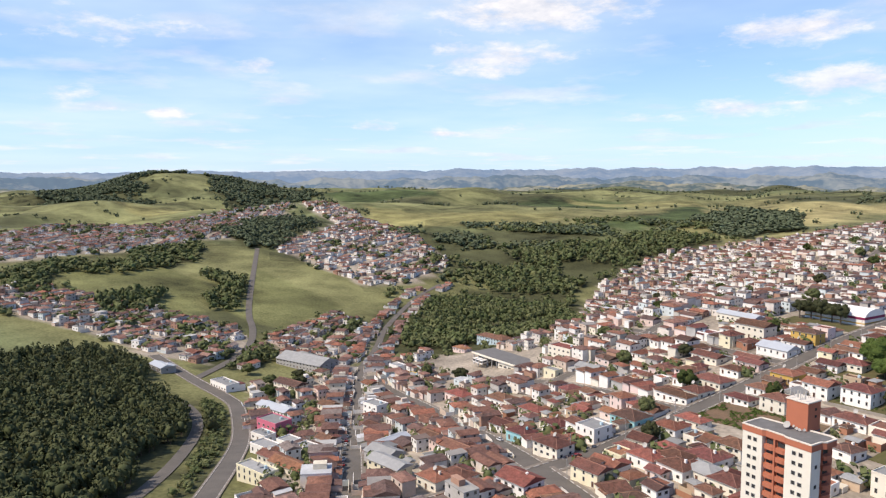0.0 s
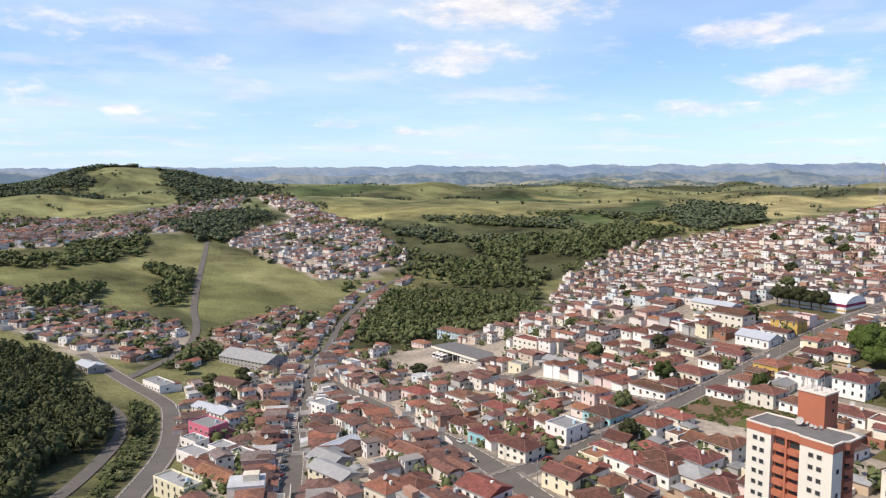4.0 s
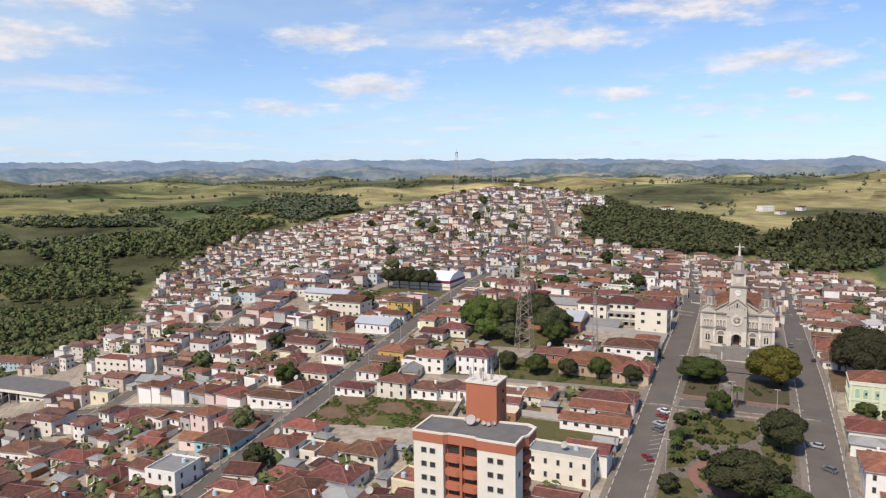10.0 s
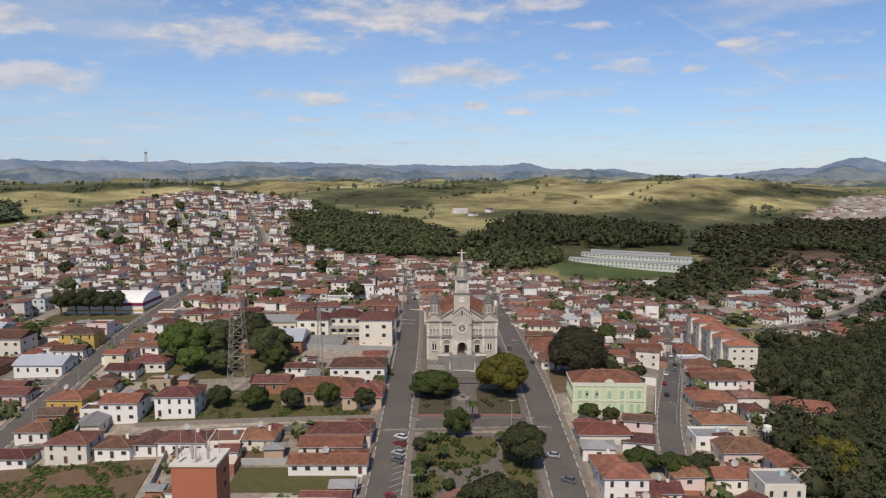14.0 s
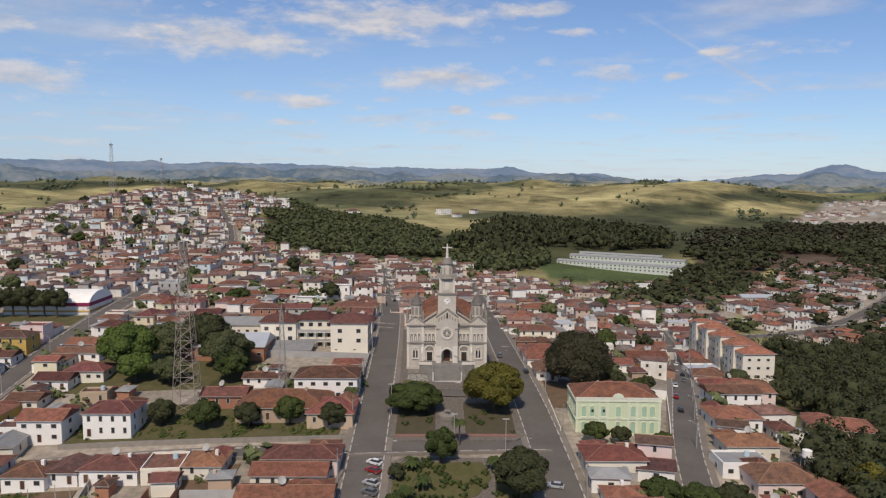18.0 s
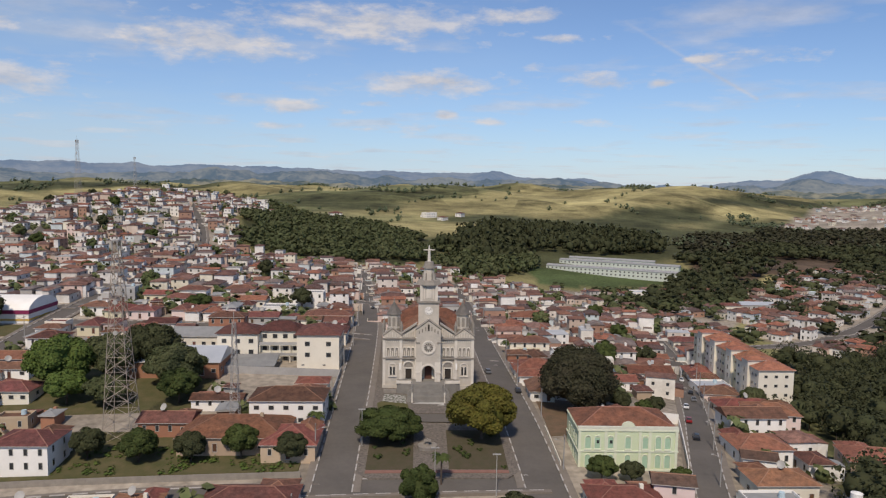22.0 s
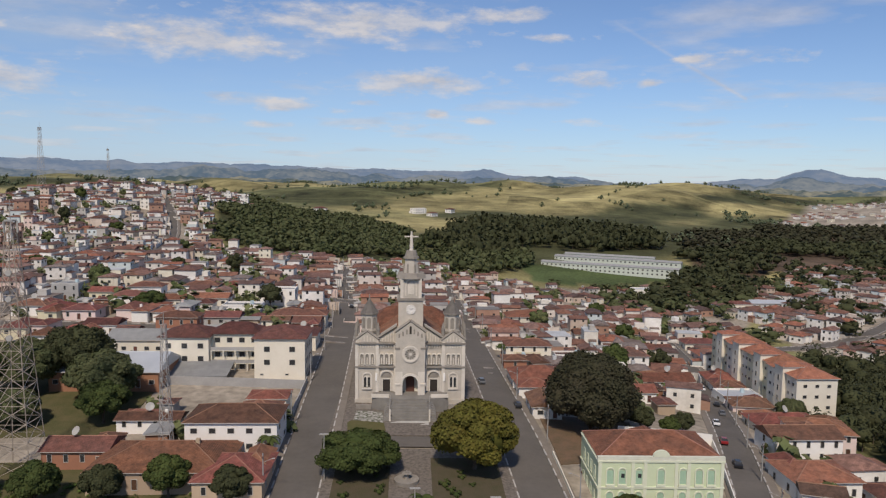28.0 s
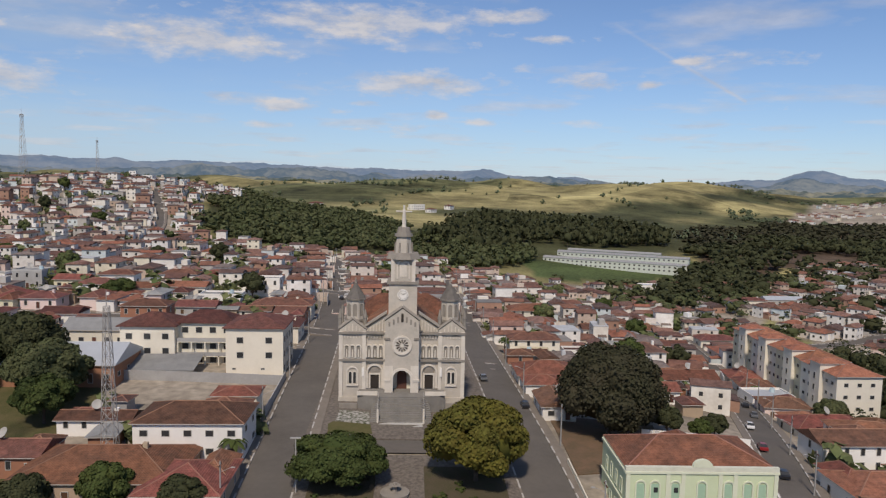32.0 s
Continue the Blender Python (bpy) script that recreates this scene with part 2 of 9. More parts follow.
def tile_mat(name, col, col2, rand=0.25, island=False, palette=None):
    """Clay roof tiles: courses and rolls along the slope, mottled by age and lichen."""
    m = mat(name, col, 0.85, col2, 0.35, 5, 1.3, 0, 8, 0, rand, island, 0.2, palette)
    n, l = m.node_tree.nodes, m.node_tree.links
    # blotches of lichen and replaced tiles
    b, spot, gain, blot = n["Principled BSDF"], n.new("ShaderNodeTexNoise"), n.new("ShaderNodeMapRange"), n.new("ShaderNodeMix")
    spot.inputs["Scale"].default_value, spot.inputs["Detail"].default_value, spot.inputs["Roughness"].default_value = 0.75, 9, 0.78
    l.new(n["Geometry"].outputs["Position"], spot.inputs["Vector"])
    gain.inputs["From Min"].default_value, gain.inputs["From Max"].default_value = 0.32, 0.68
    gain.inputs["To Min"].default_value, gain.inputs["To Max"].default_value = 0.52, 1.5
    l.new(spot.outputs["Fac"], gain.inputs["Value"])
    blot.data_type, blot.blend_type = "RGBA", "MULTIPLY"
    blot.inputs["Factor"].default_value = 1.0
    l.new(b.inputs["Base Color"].links[0].from_socket, blot.inputs["A"])
    l.new(gain.outputs[0], blot.inputs["B"])
    l.new(blot.outputs["Result"], b.inputs["Base Color"])
    uv = n.new("ShaderNodeUVMap")
    w1, w2 = n.new("ShaderNodeTexWave"), n.new("ShaderNodeTexWave")
    w1.bands_direction, w2.bands_direction = "X", "Y"
    w1.inputs["Scale"].default_value, w2.inputs["Scale"].default_value = 1.3, 0.8
    s = n.new("ShaderNodeMath")
    bn = n.new("ShaderNodeBump")
    for w in (w1, w2):
        l.new(uv.outputs["UV"], w.inputs["Vector"])
    l.new(w1.outputs["Fac"], s.inputs[0])
    l.new(w2.outputs["Fac"], s.inputs[1])
    l.new(s.outputs[0], bn.inputs["Height"])
    bn.inputs["Strength"].default_value, bn.inputs["Distance"].default_value = 0.8, 0.06
    l.new(bn.outputs["Normal"], n["Principled BSDF"].inputs["Normal"])
    return m


WHITE = mat("white_plaster", (0.84, 0.815, 0.77), 0.85, (0.7, 0.665, 0.61), 0.25, 5, 0.7, rand=0.06)
CREAM = mat("cream_plaster", (0.76, 0.71, 0.6), 0.85, (0.62, 0.57, 0.47), 0.25, 5, 0.7, rand=0.08)
PALE = mat("pale_yellow_plaster", (0.72, 0.66, 0.47), 0.85, (0.6, 0.54, 0.38), 0.25, 5, 0.7, rand=0.1)
PINK = mat("pink_plaster", (0.72, 0.58, 0.53), 0.85, (0.6, 0.48, 0.44), 0.25, 5, 0.7, rand=0.1)
ROSE = mat("bright_pink_plaster", (0.6, 0.17, 0.24), 0.8, (0.5, 0.14, 0.2), 0.25, 5, 0.7)
BLUE = mat("pale_blue_plaster", (0.45, 0.56, 0.6), 0.85, (0.38, 0.48, 0.52), 0.25, 5, 0.7, rand=0.06)
AQUA = mat("aqua_plaster", (0.32, 0.58, 0.6), 0.85, (0.28, 0.5, 0.53), 0.25, 5, 0.7)
YELLOW = mat("yellow_plaster", (0.56, 0.37, 0.1), 0.85, (0.47, 0.31, 0.085), 0.25, 5, 0.7)
TAN = mat("sand_plaster", (0.5, 0.38, 0.27), 0.85, (0.4, 0.3, 0.21), 0.25, 5, 0.7, rand=0.15)
GREY = mat("grey_plaster", (0.42, 0.41, 0.39), 0.9, (0.3, 0.29, 0.28), 0.3, 5, 0.9, rand=0.15)
BRICKY = mat("bare_brick_wall", (0.36, 0.17, 0.1), 0.9, (0.28, 0.14, 0.09), 0.8, 5, 0.9, rand=0.12)
MINT = mat("mint_plaster", (0.58, 0.64, 0.43), 0.85, (0.49, 0.55, 0.36), 0.3, 5, 0.7)
STONE = mat("church_grey_plaster", (0.54, 0.49, 0.42), 0.9, (0.38, 0.345, 0.295), 0.35, 6, 0.9, 0.1, 3)
STONE_LIGHT = mat("church_light_trim", (0.68, 0.625, 0.545), 0.9, (0.52, 0.475, 0.41), 0.5, 6, 0.9)
# weathered stone; on niche panels its dark tone paints the shade of a recess
STONE_DARK = mat("weathered_and_shaded_stone", (0.3, 0.27, 0.23), 0.9, (0.2, 0.18, 0.155), 0.6, 6, 1.0)
ORANGE = mat("terracotta_paint", (0.42, 0.15, 0.085), 0.85, (0.36, 0.125, 0.072), 0.3, 5, 0.7)
TILE = tile_mat("brown_clay_tiles", (0.165, 0.073, 0.053), (0.108, 0.056, 0.044), 0.34)
TILE_RED = tile_mat("red_clay_tiles", (0.245, 0.098, 0.063), (0.16, 0.074, 0.052), 0.3)
TILE_OLD = tile_mat("old_dark_tiles", (0.135, 0.072, 0.057), (0.092, 0.058, 0.048), 0.34)
TILE_ORANGE = tile_mat("orange_clay_tiles", (0.36, 0.155, 0.09), (0.25, 0.11, 0.07), 0.12)
TILE_RUST = tile_mat("rusty_old_tiles", (0.225, 0.098, 0.056), (0.13, 0.066, 0.044), 0.08)
TILE_MANY = tile_mat("mixed_clay_tiles", (1.28, 1.29, 1.31), (0.8, 0.83, 0.88), 0, True, [
    (0.135, 0.072, 0.056), (0.2, 0.098, 0.066), (0.115, 0.072, 0.06), (0.165, 0.083, 0.06), (0.235, 0.14, 0.11), (0.13, 0.075, 0.06), (0.26, 0.108, 0.068),
    (0.15, 0.086, 0.068), (0.19, 0.15, 0.13), (0.105, 0.068, 0.058), (0.18, 0.09, 0.062), (0.22, 0.12, 0.09)])
SHEET_MANY = mat("mixed_flat_roofs", (1.15, 1.15, 1.15), 0.85, (0.7, 0.7, 0.7), 0.2, 4, 0.9, island=True, palette=[
    (0.3, 0.29, 0.27), (0.2, 0.19, 0.18), (0.4, 0.39, 0.37), (0.16, 0.12, 0.1), (0.26, 0.24, 0.22), (0.46, 0.47, 0.48), (0.2, 0.16, 0.14)])
WALL_MANY = mat("mixed_house_walls", (1.08, 1.08, 1.08), 0.85, (0.74, 0.72, 0.69), 0.12, 5, 1.2, island=True, palette=[
    (0.82, 0.8, 0.76), (0.74, 0.7, 0.63), (0.62, 0.58, 0.53), (0.74, 0.71, 0.67), (0.64, 0.5, 0.44), (0.76, 0.74, 0.7), (0.46, 0.44, 0.41), (0.7, 0.65, 0.53),
    (0.78, 0.76, 0.72), (0.38, 0.23, 0.165), (0.68, 0.62, 0.56), (0.81, 0.78, 0.73), (0.54, 0.43, 0.35), (0.56, 0.62, 0.63), (0.68, 0.66, 0.63), (0.6, 0.5, 0.42)])
CEMENT = mat("fibre_cement_sheets", (0.3, 0.3, 0.29), 0.85, (0.2, 0.2, 0.2), 0.4, 5, 0.9, rand=0.2)
METAL_ROOF = mat("pale_metal_roof", (0.5, 0.52, 0.54), 0.45, (0.4, 0.42, 0.45), 0.3, 4, 0.7, metal=0.2)
GLASS = mat("dark_window_glass", (0.03, 0.033, 0.036), 0.12, (0.05, 0.05, 0.05), 0.5, 2, 0.5, spec=0.5)
FRAME = mat("window_frame_paint", (0.5, 0.48, 0.44), 0.6, (0.4, 0.38, 0.35), 1.0, 2, 0.5)
WOOD = mat("brown_door_wood", (0.12, 0.06, 0.035), 0.6, (0.09, 0.045, 0.03), 2.0, 4, 0.8, rand=0.4)
RIDGE = mat("ridge_tiles", (0.3, 0.15, 0.1), 0.85, (0.2, 0.11, 0.08), 0.6, 4, 1.2, rand=0.2)
FASCIA = mat("eaves_board", (0.5, 0.46, 0.41), 0.8, (0.36, 0.32, 0.28), 0.5, 3, 1.0)
ASPHALT = mat("worn_asphalt", (0.138, 0.122, 0.106), 0.9, (0.096, 0.086, 0.075), 0.12, 6, 1.0, 0.15, 6)
PAVING = mat("pale_paving", (0.23, 0.195, 0.16), 0.9, (0.15, 0.13, 0.108), 0.5, 5, 0.9)
KERB = mat("white_painted_kerb", (0.5, 0.47, 0.43), 0.8, (0.33, 0.31, 0.29), 0.8, 3, 1.0)
LINE = mat("road_paint", (0.36, 0.35, 0.33), 0.7, (0.3, 0.29, 0.28), 1.2, 3, 1.0)
BARK = mat("tree_bark", (0.11, 0.08, 0.06), 0.9, (0.07, 0.052, 0.04), 3, 5, 1.0, 0.4, 5)
STEEL = mat("galvanised_steel", (0.42, 0.4, 0.37), 0.6, (0.3, 0.28, 0.26), 0.6, 4, 0.9, metal=0.2)


def leaf_mat(name, c1, c2, island=True):
    return mat(name, c1, 0.85, c2, 0.075, 5, 1.5, rand=0.22, island=island, spec=0.08)


LEAF = leaf_mat("leaf_green", (0.062, 0.078, 0.024), (0.042, 0.056, 0.019))
LEAF_DARK = leaf_mat("leaf_dark_green", (0.053, 0.057, 0.027), (0.042, 0.046, 0.023))
LEAF_OLIVE = leaf_mat("leaf_olive", (0.12, 0.105, 0.022), (0.085, 0.08, 0.02))
LEAF_FOREST = leaf_mat("leaf_forest", (0.068, 0.09, 0.034), (0.13, 0.136, 0.062))
LEAF_BRIGHT = leaf_mat("leaf_bright_green", (0.09, 0.125, 0.03), (0.07, 0.1, 0.028))
LEAF_MANGO = leaf_mat("leaf_dark_brown_green", (0.04, 0.042, 0.022), (0.05, 0.045, 0.028))
LEAF_WOOD = leaf_mat("leaf_woodland", (0.058, 0.07, 0.03), (0.084, 0.09, 0.043))
# paler, greyer leaf for distant woods: the haze is put into its colour
LEAF_HAZED = leaf_mat("leaf_green_with_haze", (0.075, 0.095, 0.055), (0.1, 0.115, 0.066))


# ---- geometry helpers ----
def mesh(name, verts, faces, mats, slots=None, uvs=False, smooth=False):
    me = bpy.data.meshes.new(name)
    me.from_pydata([tuple(v) for v in verts], [], [tuple(f) for f in faces])
    for m in mats if isinstance(mats, (list, tuple)) else [mats]:
        me.materials.append(m)
    if slots is not None:
        me.polygons.foreach_set("material_index", np.asarray(slots, dtype=np.int32))
    if smooth:
        me.polygons.foreach_set("use_smooth", np.ones(len(faces), dtype=bool))
    if uvs:
        layer = me.uv_layers.new(name="UVMap")
        for p in me.polygons:
            nrm = p.normal
            u = Vector((-nrm.y, nrm.x, 0))
            u = u.normalized() if u.length > 1e-4 else Vector((1, 0, 0))
            v = nrm.cross(u)
            for li in p.loop_indices:
                co = me.vertices[me.loops[li].vertex_index].co
                layer.data[li].uv = (co.dot(u), co.dot(v))
    me.update()
    return me


class Shape:
    """Collects boxes, prisms and other solids into one mesh."""

    def __init__(self):
        self.v, self.f, self.s = [], [], []

    def add(self, verts, faces, slot=0):
        o = len(self.v)
        self.v += [tuple(p) for p in verts]
        self.f += [tuple(i + o for i in q) for q in faces]
        self.s += [slot] * len(faces)
        return self

    def box(self, x0, y0, z0, x1, y1, z1, slot=0):
        v = [(x, y, z) for z in (z0, z1) for y in (y0, y1) for x in (x0, x1)]
        return self.add(v, [(0, 2, 3, 1), (4, 5, 7, 6), (0, 1, 5, 4), (2, 6, 7, 3), (0, 4, 6, 2), (1, 3, 7, 5)], slot)

    def prism(self, outline, z0, z1, slot=0):
        """An upright prism over an outline given anticlockwise."""
        n = len(outline)
        v = [(x, y, z0) for x, y in outline] + [(x, y, z1) for x, y in outline]
        f = [tuple(range(n - 1, -1, -1)), tuple(range(n, 2 * n))]
        f += [(i, (i + 1) % n, n + (i + 1) % n, n + i) for i in range(n)]
        return self.add(v, f, slot)

    def slab(self, outline, y0, y1, slot=0):
        """A prism with its outline in x and z, from y0 (front) to y1."""
        n = len(outline)
        v = [(x, y0, z) for x, z in outline] + [(x, y1, z) for x, z in outline]
        f = [tuple(range(n)), tuple(range(2 * n - 1, n - 1, -1))]
        f += [(i, n + i, n + (i + 1) % n, (i + 1) % n) for i in range(n)]
        return self.add(v, f, slot)

    def tube(self, x, y, z0, z1, r0, r1, n=8, slot=0, turn=0.0):
        t = [turn + 2 * math.pi * i / n for i in range(n)]
        v = [(x + r0 * math.cos(q), y + r0 * math.sin(q), z0) for q in t] + [(x + r1 * math.cos(q), y + r1 * math.sin(q), z1) for q in t]
        f = [tuple(range(n - 1, -1, -1)), tuple(range(n, 2 * n))]
        f += [(i, (i + 1) % n, n + (i + 1) % n, n + i) for i in range(n)]
        return self.add(v, f, slot)

    def bar(self, p, q, r, n=4, slot=0, r2=None):
        """A bar from point p to point q."""
        p, q = Vector(p), Vector(q)
        d = (q - p).normalized()
        u = d.orthogonal().normalized()
        w = d.cross(u)
        r2 = r if r2 is None else r2
        t = [2 * math.pi * (i + 0.5) / n for i in range(n)]
        v = [p + (u * math.cos(k) + w * math.sin(k)) * r for k in t] + [q + (u * math.cos(k) + w * math.sin(k)) * r2 for k in t]
        f = [tuple(range(n - 1, -1, -1)), tuple(range(n, 2 * n))]
        f += [(i, (i + 1) % n, n + (i + 1) % n, n + i) for i in range(n)]
        return self.add(v, f, slot)

    def hip(self, x0, y0, x1, y1, z, rise, over=0.5, thick=0.16, gable=False, slot=0, trim=False):
        """A hipped or gabled roof with eaves over a rectangle, its ridge along the longer side."""
        x0, y0, x1, y1 = x0 - over, y0 - over, x1 + over, y1 + over
        w, d = x1 - x0, y1 - y0
        if w >= d:
            r = 0 if gable else min(d / 2, w / 2 - 0.05)
            ridge = [(x0 + r, (y0 + y1) / 2), (x1 - r, (y0 + y1) / 2)]
            low = [(x0, y0), (x1, y0), (x1, y1), (x0, y1)]
        else:
            r = 0 if gable else min(w / 2, d / 2 - 0.05)
            ridge = [((x0 + x1) / 2, y0 + r), ((x0 + x1) / 2, y1 - r)]
            low = [(x1, y0), (x1, y1), (x0, y1), (x0, y0)]
        v = [(x, y, z - thick) for x, y in low] + [(x, y, z) for x, y in low] + [(x, y, z + rise) for x, y in ridge]
        f = [(3, 2, 1, 0), (0, 1, 5, 4), (1, 2, 6, 5), (2, 3, 7, 6), (3, 0, 4, 7), (4, 5, 9, 8), (6, 7, 8, 9), (5, 6, 9), (7, 4, 8)]
        self.add(v, f, slot)
        if trim:
            self.s[-8:-4] = [1] * 4
            o = len(self.v) - 10
            for a, b in ((8, 9),) if gable else ((8, 9), (4, 8), (7, 8), (5, 9), (6, 9)):
                self.bar(v[a], v[b], 0.15 if a == 8 else 0.12, 4, 2)
                # the cap is bedded on the roof
                k = len(self.v) - 8
                self.f.append((k, k + 1, o + a))
                self.s.append(2)
        return self

    def make(self, name, mats, uvs=False, smooth=False):
        return mesh(name, self.v, self.f, mats, self.s if isinstance(mats, (list, tuple)) else None, uvs, smooth)


def part(name, data, parent, at=None, label=""):
    ob = new(name, data)
    ob.parent = parent
    if at is not None:
        ob.matrix_basis = at
    return tagged(ob, label) if label else ob


def thing(name, label, category, at, group="", kind=""):
    ob = new(name)
    ob.empty_display_size = 0.5
    ob.matrix_basis = at
    return tagged(ob, label, category, group, kind)


# ---- land ----
HILLS = [
    (0, 0, 4000, 3.3),
    (-2500, 500, 1800, 33.4),
    (0, 2500, 1800, 1.7),
    (2500, 1000, 1800, -9.4),
    (0, -2500, 1800, -34.0),
    (-1300, 300, 600, -6.1),
    (-800, 800, 500, -6.4),
    (-100, 900, 500, 3.4),
    (700, 700, 500, -24.9),
    (-700, -150, 300, -55.7),
    (-380, -80, 170, -6.8),
    (-500, 250, 200, -36.7),
    (-320, 600, 220, 0.5),
    (-300, 400, 150, 36.9),
    (-150, 150, 150, 24.5),
    (0, 200, 150, -8.1),
    (0, 20, 110, 6.4),
    (140, 330, 130, -16.4),
]
HILLS += [
    (180, 60, 120, -13.0),
    (-180, -40, 110, -0.9),
    (-280, -210, 110, -18.1),
    (-370, -370, 110, -0.5),
    (-130, -200, 110, 11.5),
    (0, -180, 140, -13.9),
    (60, -40, 60, 7.2),
    (-330, 690, 130, 32.2),
    (-310, 450, 90, 13.7),
    (-290, 30, 70, 18.8),
    (-150, 330, 110, -10.1),
    (0, 290, 70, 4.6),
    (-850, -50, 180, 6.4),
    (-850, -330, 200, 24.8),
    (-1700, 300, 400, 8.9),
    (0, 1900, 500, 16.1),
    (1000, 1800, 700, 8.4),
]


def ground(x, y):
    """The height of the land."""
    x, y = np.asarray(x, float), np.asarray(y, float)
    z = np.zeros(np.broadcast(x, y).shape)
    for cx, cy, s, h in HILLS:
        z = z + h * np.exp(-((x - cx) ** 2 + (y - cy) ** 2) / (2 * s * s))
    # the knoll to the west and the swells of the open country
    z = z + 46 * np.exp(-((x + 2495) / 260) ** 2 - ((y - 20) / 210) ** 2) + 40 * np.exp(-((x + 2560) / 350) ** 2 - ((y - 190) / 330) ** 2)
    for cx, cy, s, q in ((-50, 1560, 230, 30), (-1000, 1480, 260, 22), (430, 1250, 300, 14), (-1300, 700, 300, 16), (1000, 1900, 420, 18)):
        z = z + q * np.exp(-((x - cx) ** 2 + (y - cy) ** 2) / (2 * s * s))
    far = np.clip((np.hypot(x + 100, y - 150) - 850) / 700, 0, 1)
    swell = np.sin(x / 210 + 1.3 * np.sin(y / 340)) * np.cos(y / 260 + 0.7 * np.sin(x / 300)) + 0.45 * np.sin(x / 97 - y / 131) + 0.3 * np.sin(x / 61 + y / 83 + 2)
    rough = np.abs(np.sin(x / 83 + 1.1 * np.sin(y / 120))) * np.abs(np.cos(y / 95 + 0.9 * np.sin(x / 140)))
    return z + far * (19 * swell + 11 * rough)


def gz(x, y):
    return float(ground(x, y))


def near_line(x, y, line):
    """The distance of points from a polyline."""
    best = np.full(np.broadcast(x, y).shape, 1e9)
    for (ax, ay), (bx, by) in zip(line, line[1:]):
        dx, dy = bx - ax, by - ay
        k = np.clip(((x - ax) * dx + (y - ay) * dy) / (dx * dx + dy * dy), 0, 1)
        best = np.minimum(best, np.hypot(x - ax - k * dx, y - ay - k * dy))
    return best


def inside(x, y, poly):
    r = np.zeros(np.broadcast(x, y).shape, bool)
    n = len(poly)
    for i in range(n):
        (ax, ay), (bx, by) = poly[i], poly[(i + 1) % n]
        r ^= ((ay > y) != (by > y)) & (x < (bx - ax) * (y - ay) / (by - ay + 1e-12) + ax)
    return r


def cover_colour(x, y):
    """Pasture, crops, bare soil or town ground, by place."""
    n = lambda k, s: np.sin(x / s + k) * np.cos(y / s * 1.31 - k * 1.7) + 0.6 * np.sin(x / s * 2.3 - y / s * 1.9 + k)
    past, crop, soil = np.array((0.295, 0.255, 0.118)), np.array((0.105, 0.12, 0.055)), np.array((0.2, 0.15, 0.1))
    town_g, scrub = np.array((0.29, 0.25, 0.2)), np.array((0.075, 0.078, 0.037))
    c = past[None] * (1 + 0.18 * n(1.0, 130)[:, None])
    k = np.clip((-x - 800) / 400, 0, 1)[:, None]
    c = c * (1 - k) + np.array((0.168, 0.17, 0.075)) * (1 + 0.2 * n(1.0, 110)[:, None]) * k
    k = (np.clip((1250 - np.hypot(x + 250, y)) / 500, 0, 1) * np.clip((550 - y - 0.5 * x) / 400, 0, 1))[:, None]
    c = c * (1 - k) + np.array((0.15, 0.148, 0.065)) * (1 + 0.16 * n(1.0, 90)[:, None]) * k
    k = np.clip((n(2.0, 420) + n(5.0, 170) * 0.4 - 0.35) * 3, 0, 1)[:, None]
    c = c * (1 - 0.8 * k) + crop * 0.8 * k
    k = np.clip((n(4.0, 300) + 0.5 * n(0.3, 90) - 0.45) * 3, 0, 1)[:, None]
    c = c * (1 - k) + scrub * k
    for poly in TOWNS:
        k = inside(x, y, poly)[:, None]
        c = np.where(k, town_g * (1 + 0.15 * n(3, 17)[:, None]), c)
    # ground in the woods is darkened; eastwards this also stands for cloud shade
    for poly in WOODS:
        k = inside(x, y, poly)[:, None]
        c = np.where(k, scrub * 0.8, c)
    k = inside(x, y, BURNT)[:, None]
    c = np.where(k, np.array((0.105, 0.075, 0.052)) * (1 + 0.3 * n(2, 45)[:, None]), c)
    for poly in MEADOWS:
        k = inside(x, y, poly)[:, None]
        c = np.where(k, np.array((0.125, 0.128, 0.053)) * (1 + 0.2 * n(3, 60)[:, None]), c)
    for polys, tint in ((CROPS, (0.07, 0.092, 0.036)), (HAYFIELDS, (0.215, 0.2, 0.082))):
        for poly in polys:
            k = inside(x + 18 * np.sin(y / 70), y + 18 * np.sin(x / 80), poly)[:, None]
            c = np.where(k, np.array(tint) * (1 + 0.12 * n(3, 60)[:, None]), c)
    return np.clip(c, 0.01, 1)


def open_country(x, y):
    """1 on fields and pastures, 0 in towns."""
    k = np.ones(np.broadcast(x, y).shape)
    for poly in TOWNS:
        k[inside(x, y, poly)] = 0
    return k * np.clip((np.hypot(x + 100, y - 150) - 450) / 300, 0, 1)


TOWN_MAIN = [(-433, -111), (-380, -40), (-400, 60), (-485, 130), (-590, 260), (-655, 420), (-590, 540), (-500, 640), (-390, 800), (-240, 790),
             (-170, 640), (-190, 500), (-140, 330), (-60, 325), (27, 369), (89, 333), (130, 240), (150, 150), (140, 70), (112, 0), (100, -55), (86, -100), (84, -330),
             (-110, -330), (-215, -275), (-300, -262), (-400, -235)]
TOWN_EAST = [(192, 152), (225, 128), (330, 110), (520, 250), (560, 430), (330, 420), (255, 305), (205, 225)]
TOWN_WEST = [(-1010, -40), (-1167, 143), (-1580, 215), (-1540, 260), (-1000, 210), (-800, 165), (-735, 60), (-750, 0), (-830, -10)]
TOWN_FAR = [(-925, -400), (-1300, -430), (-1380, -240), (-1560, 20), (-1560, 180), (-1250, 60), (-1090, -80), (-1020, -200)]
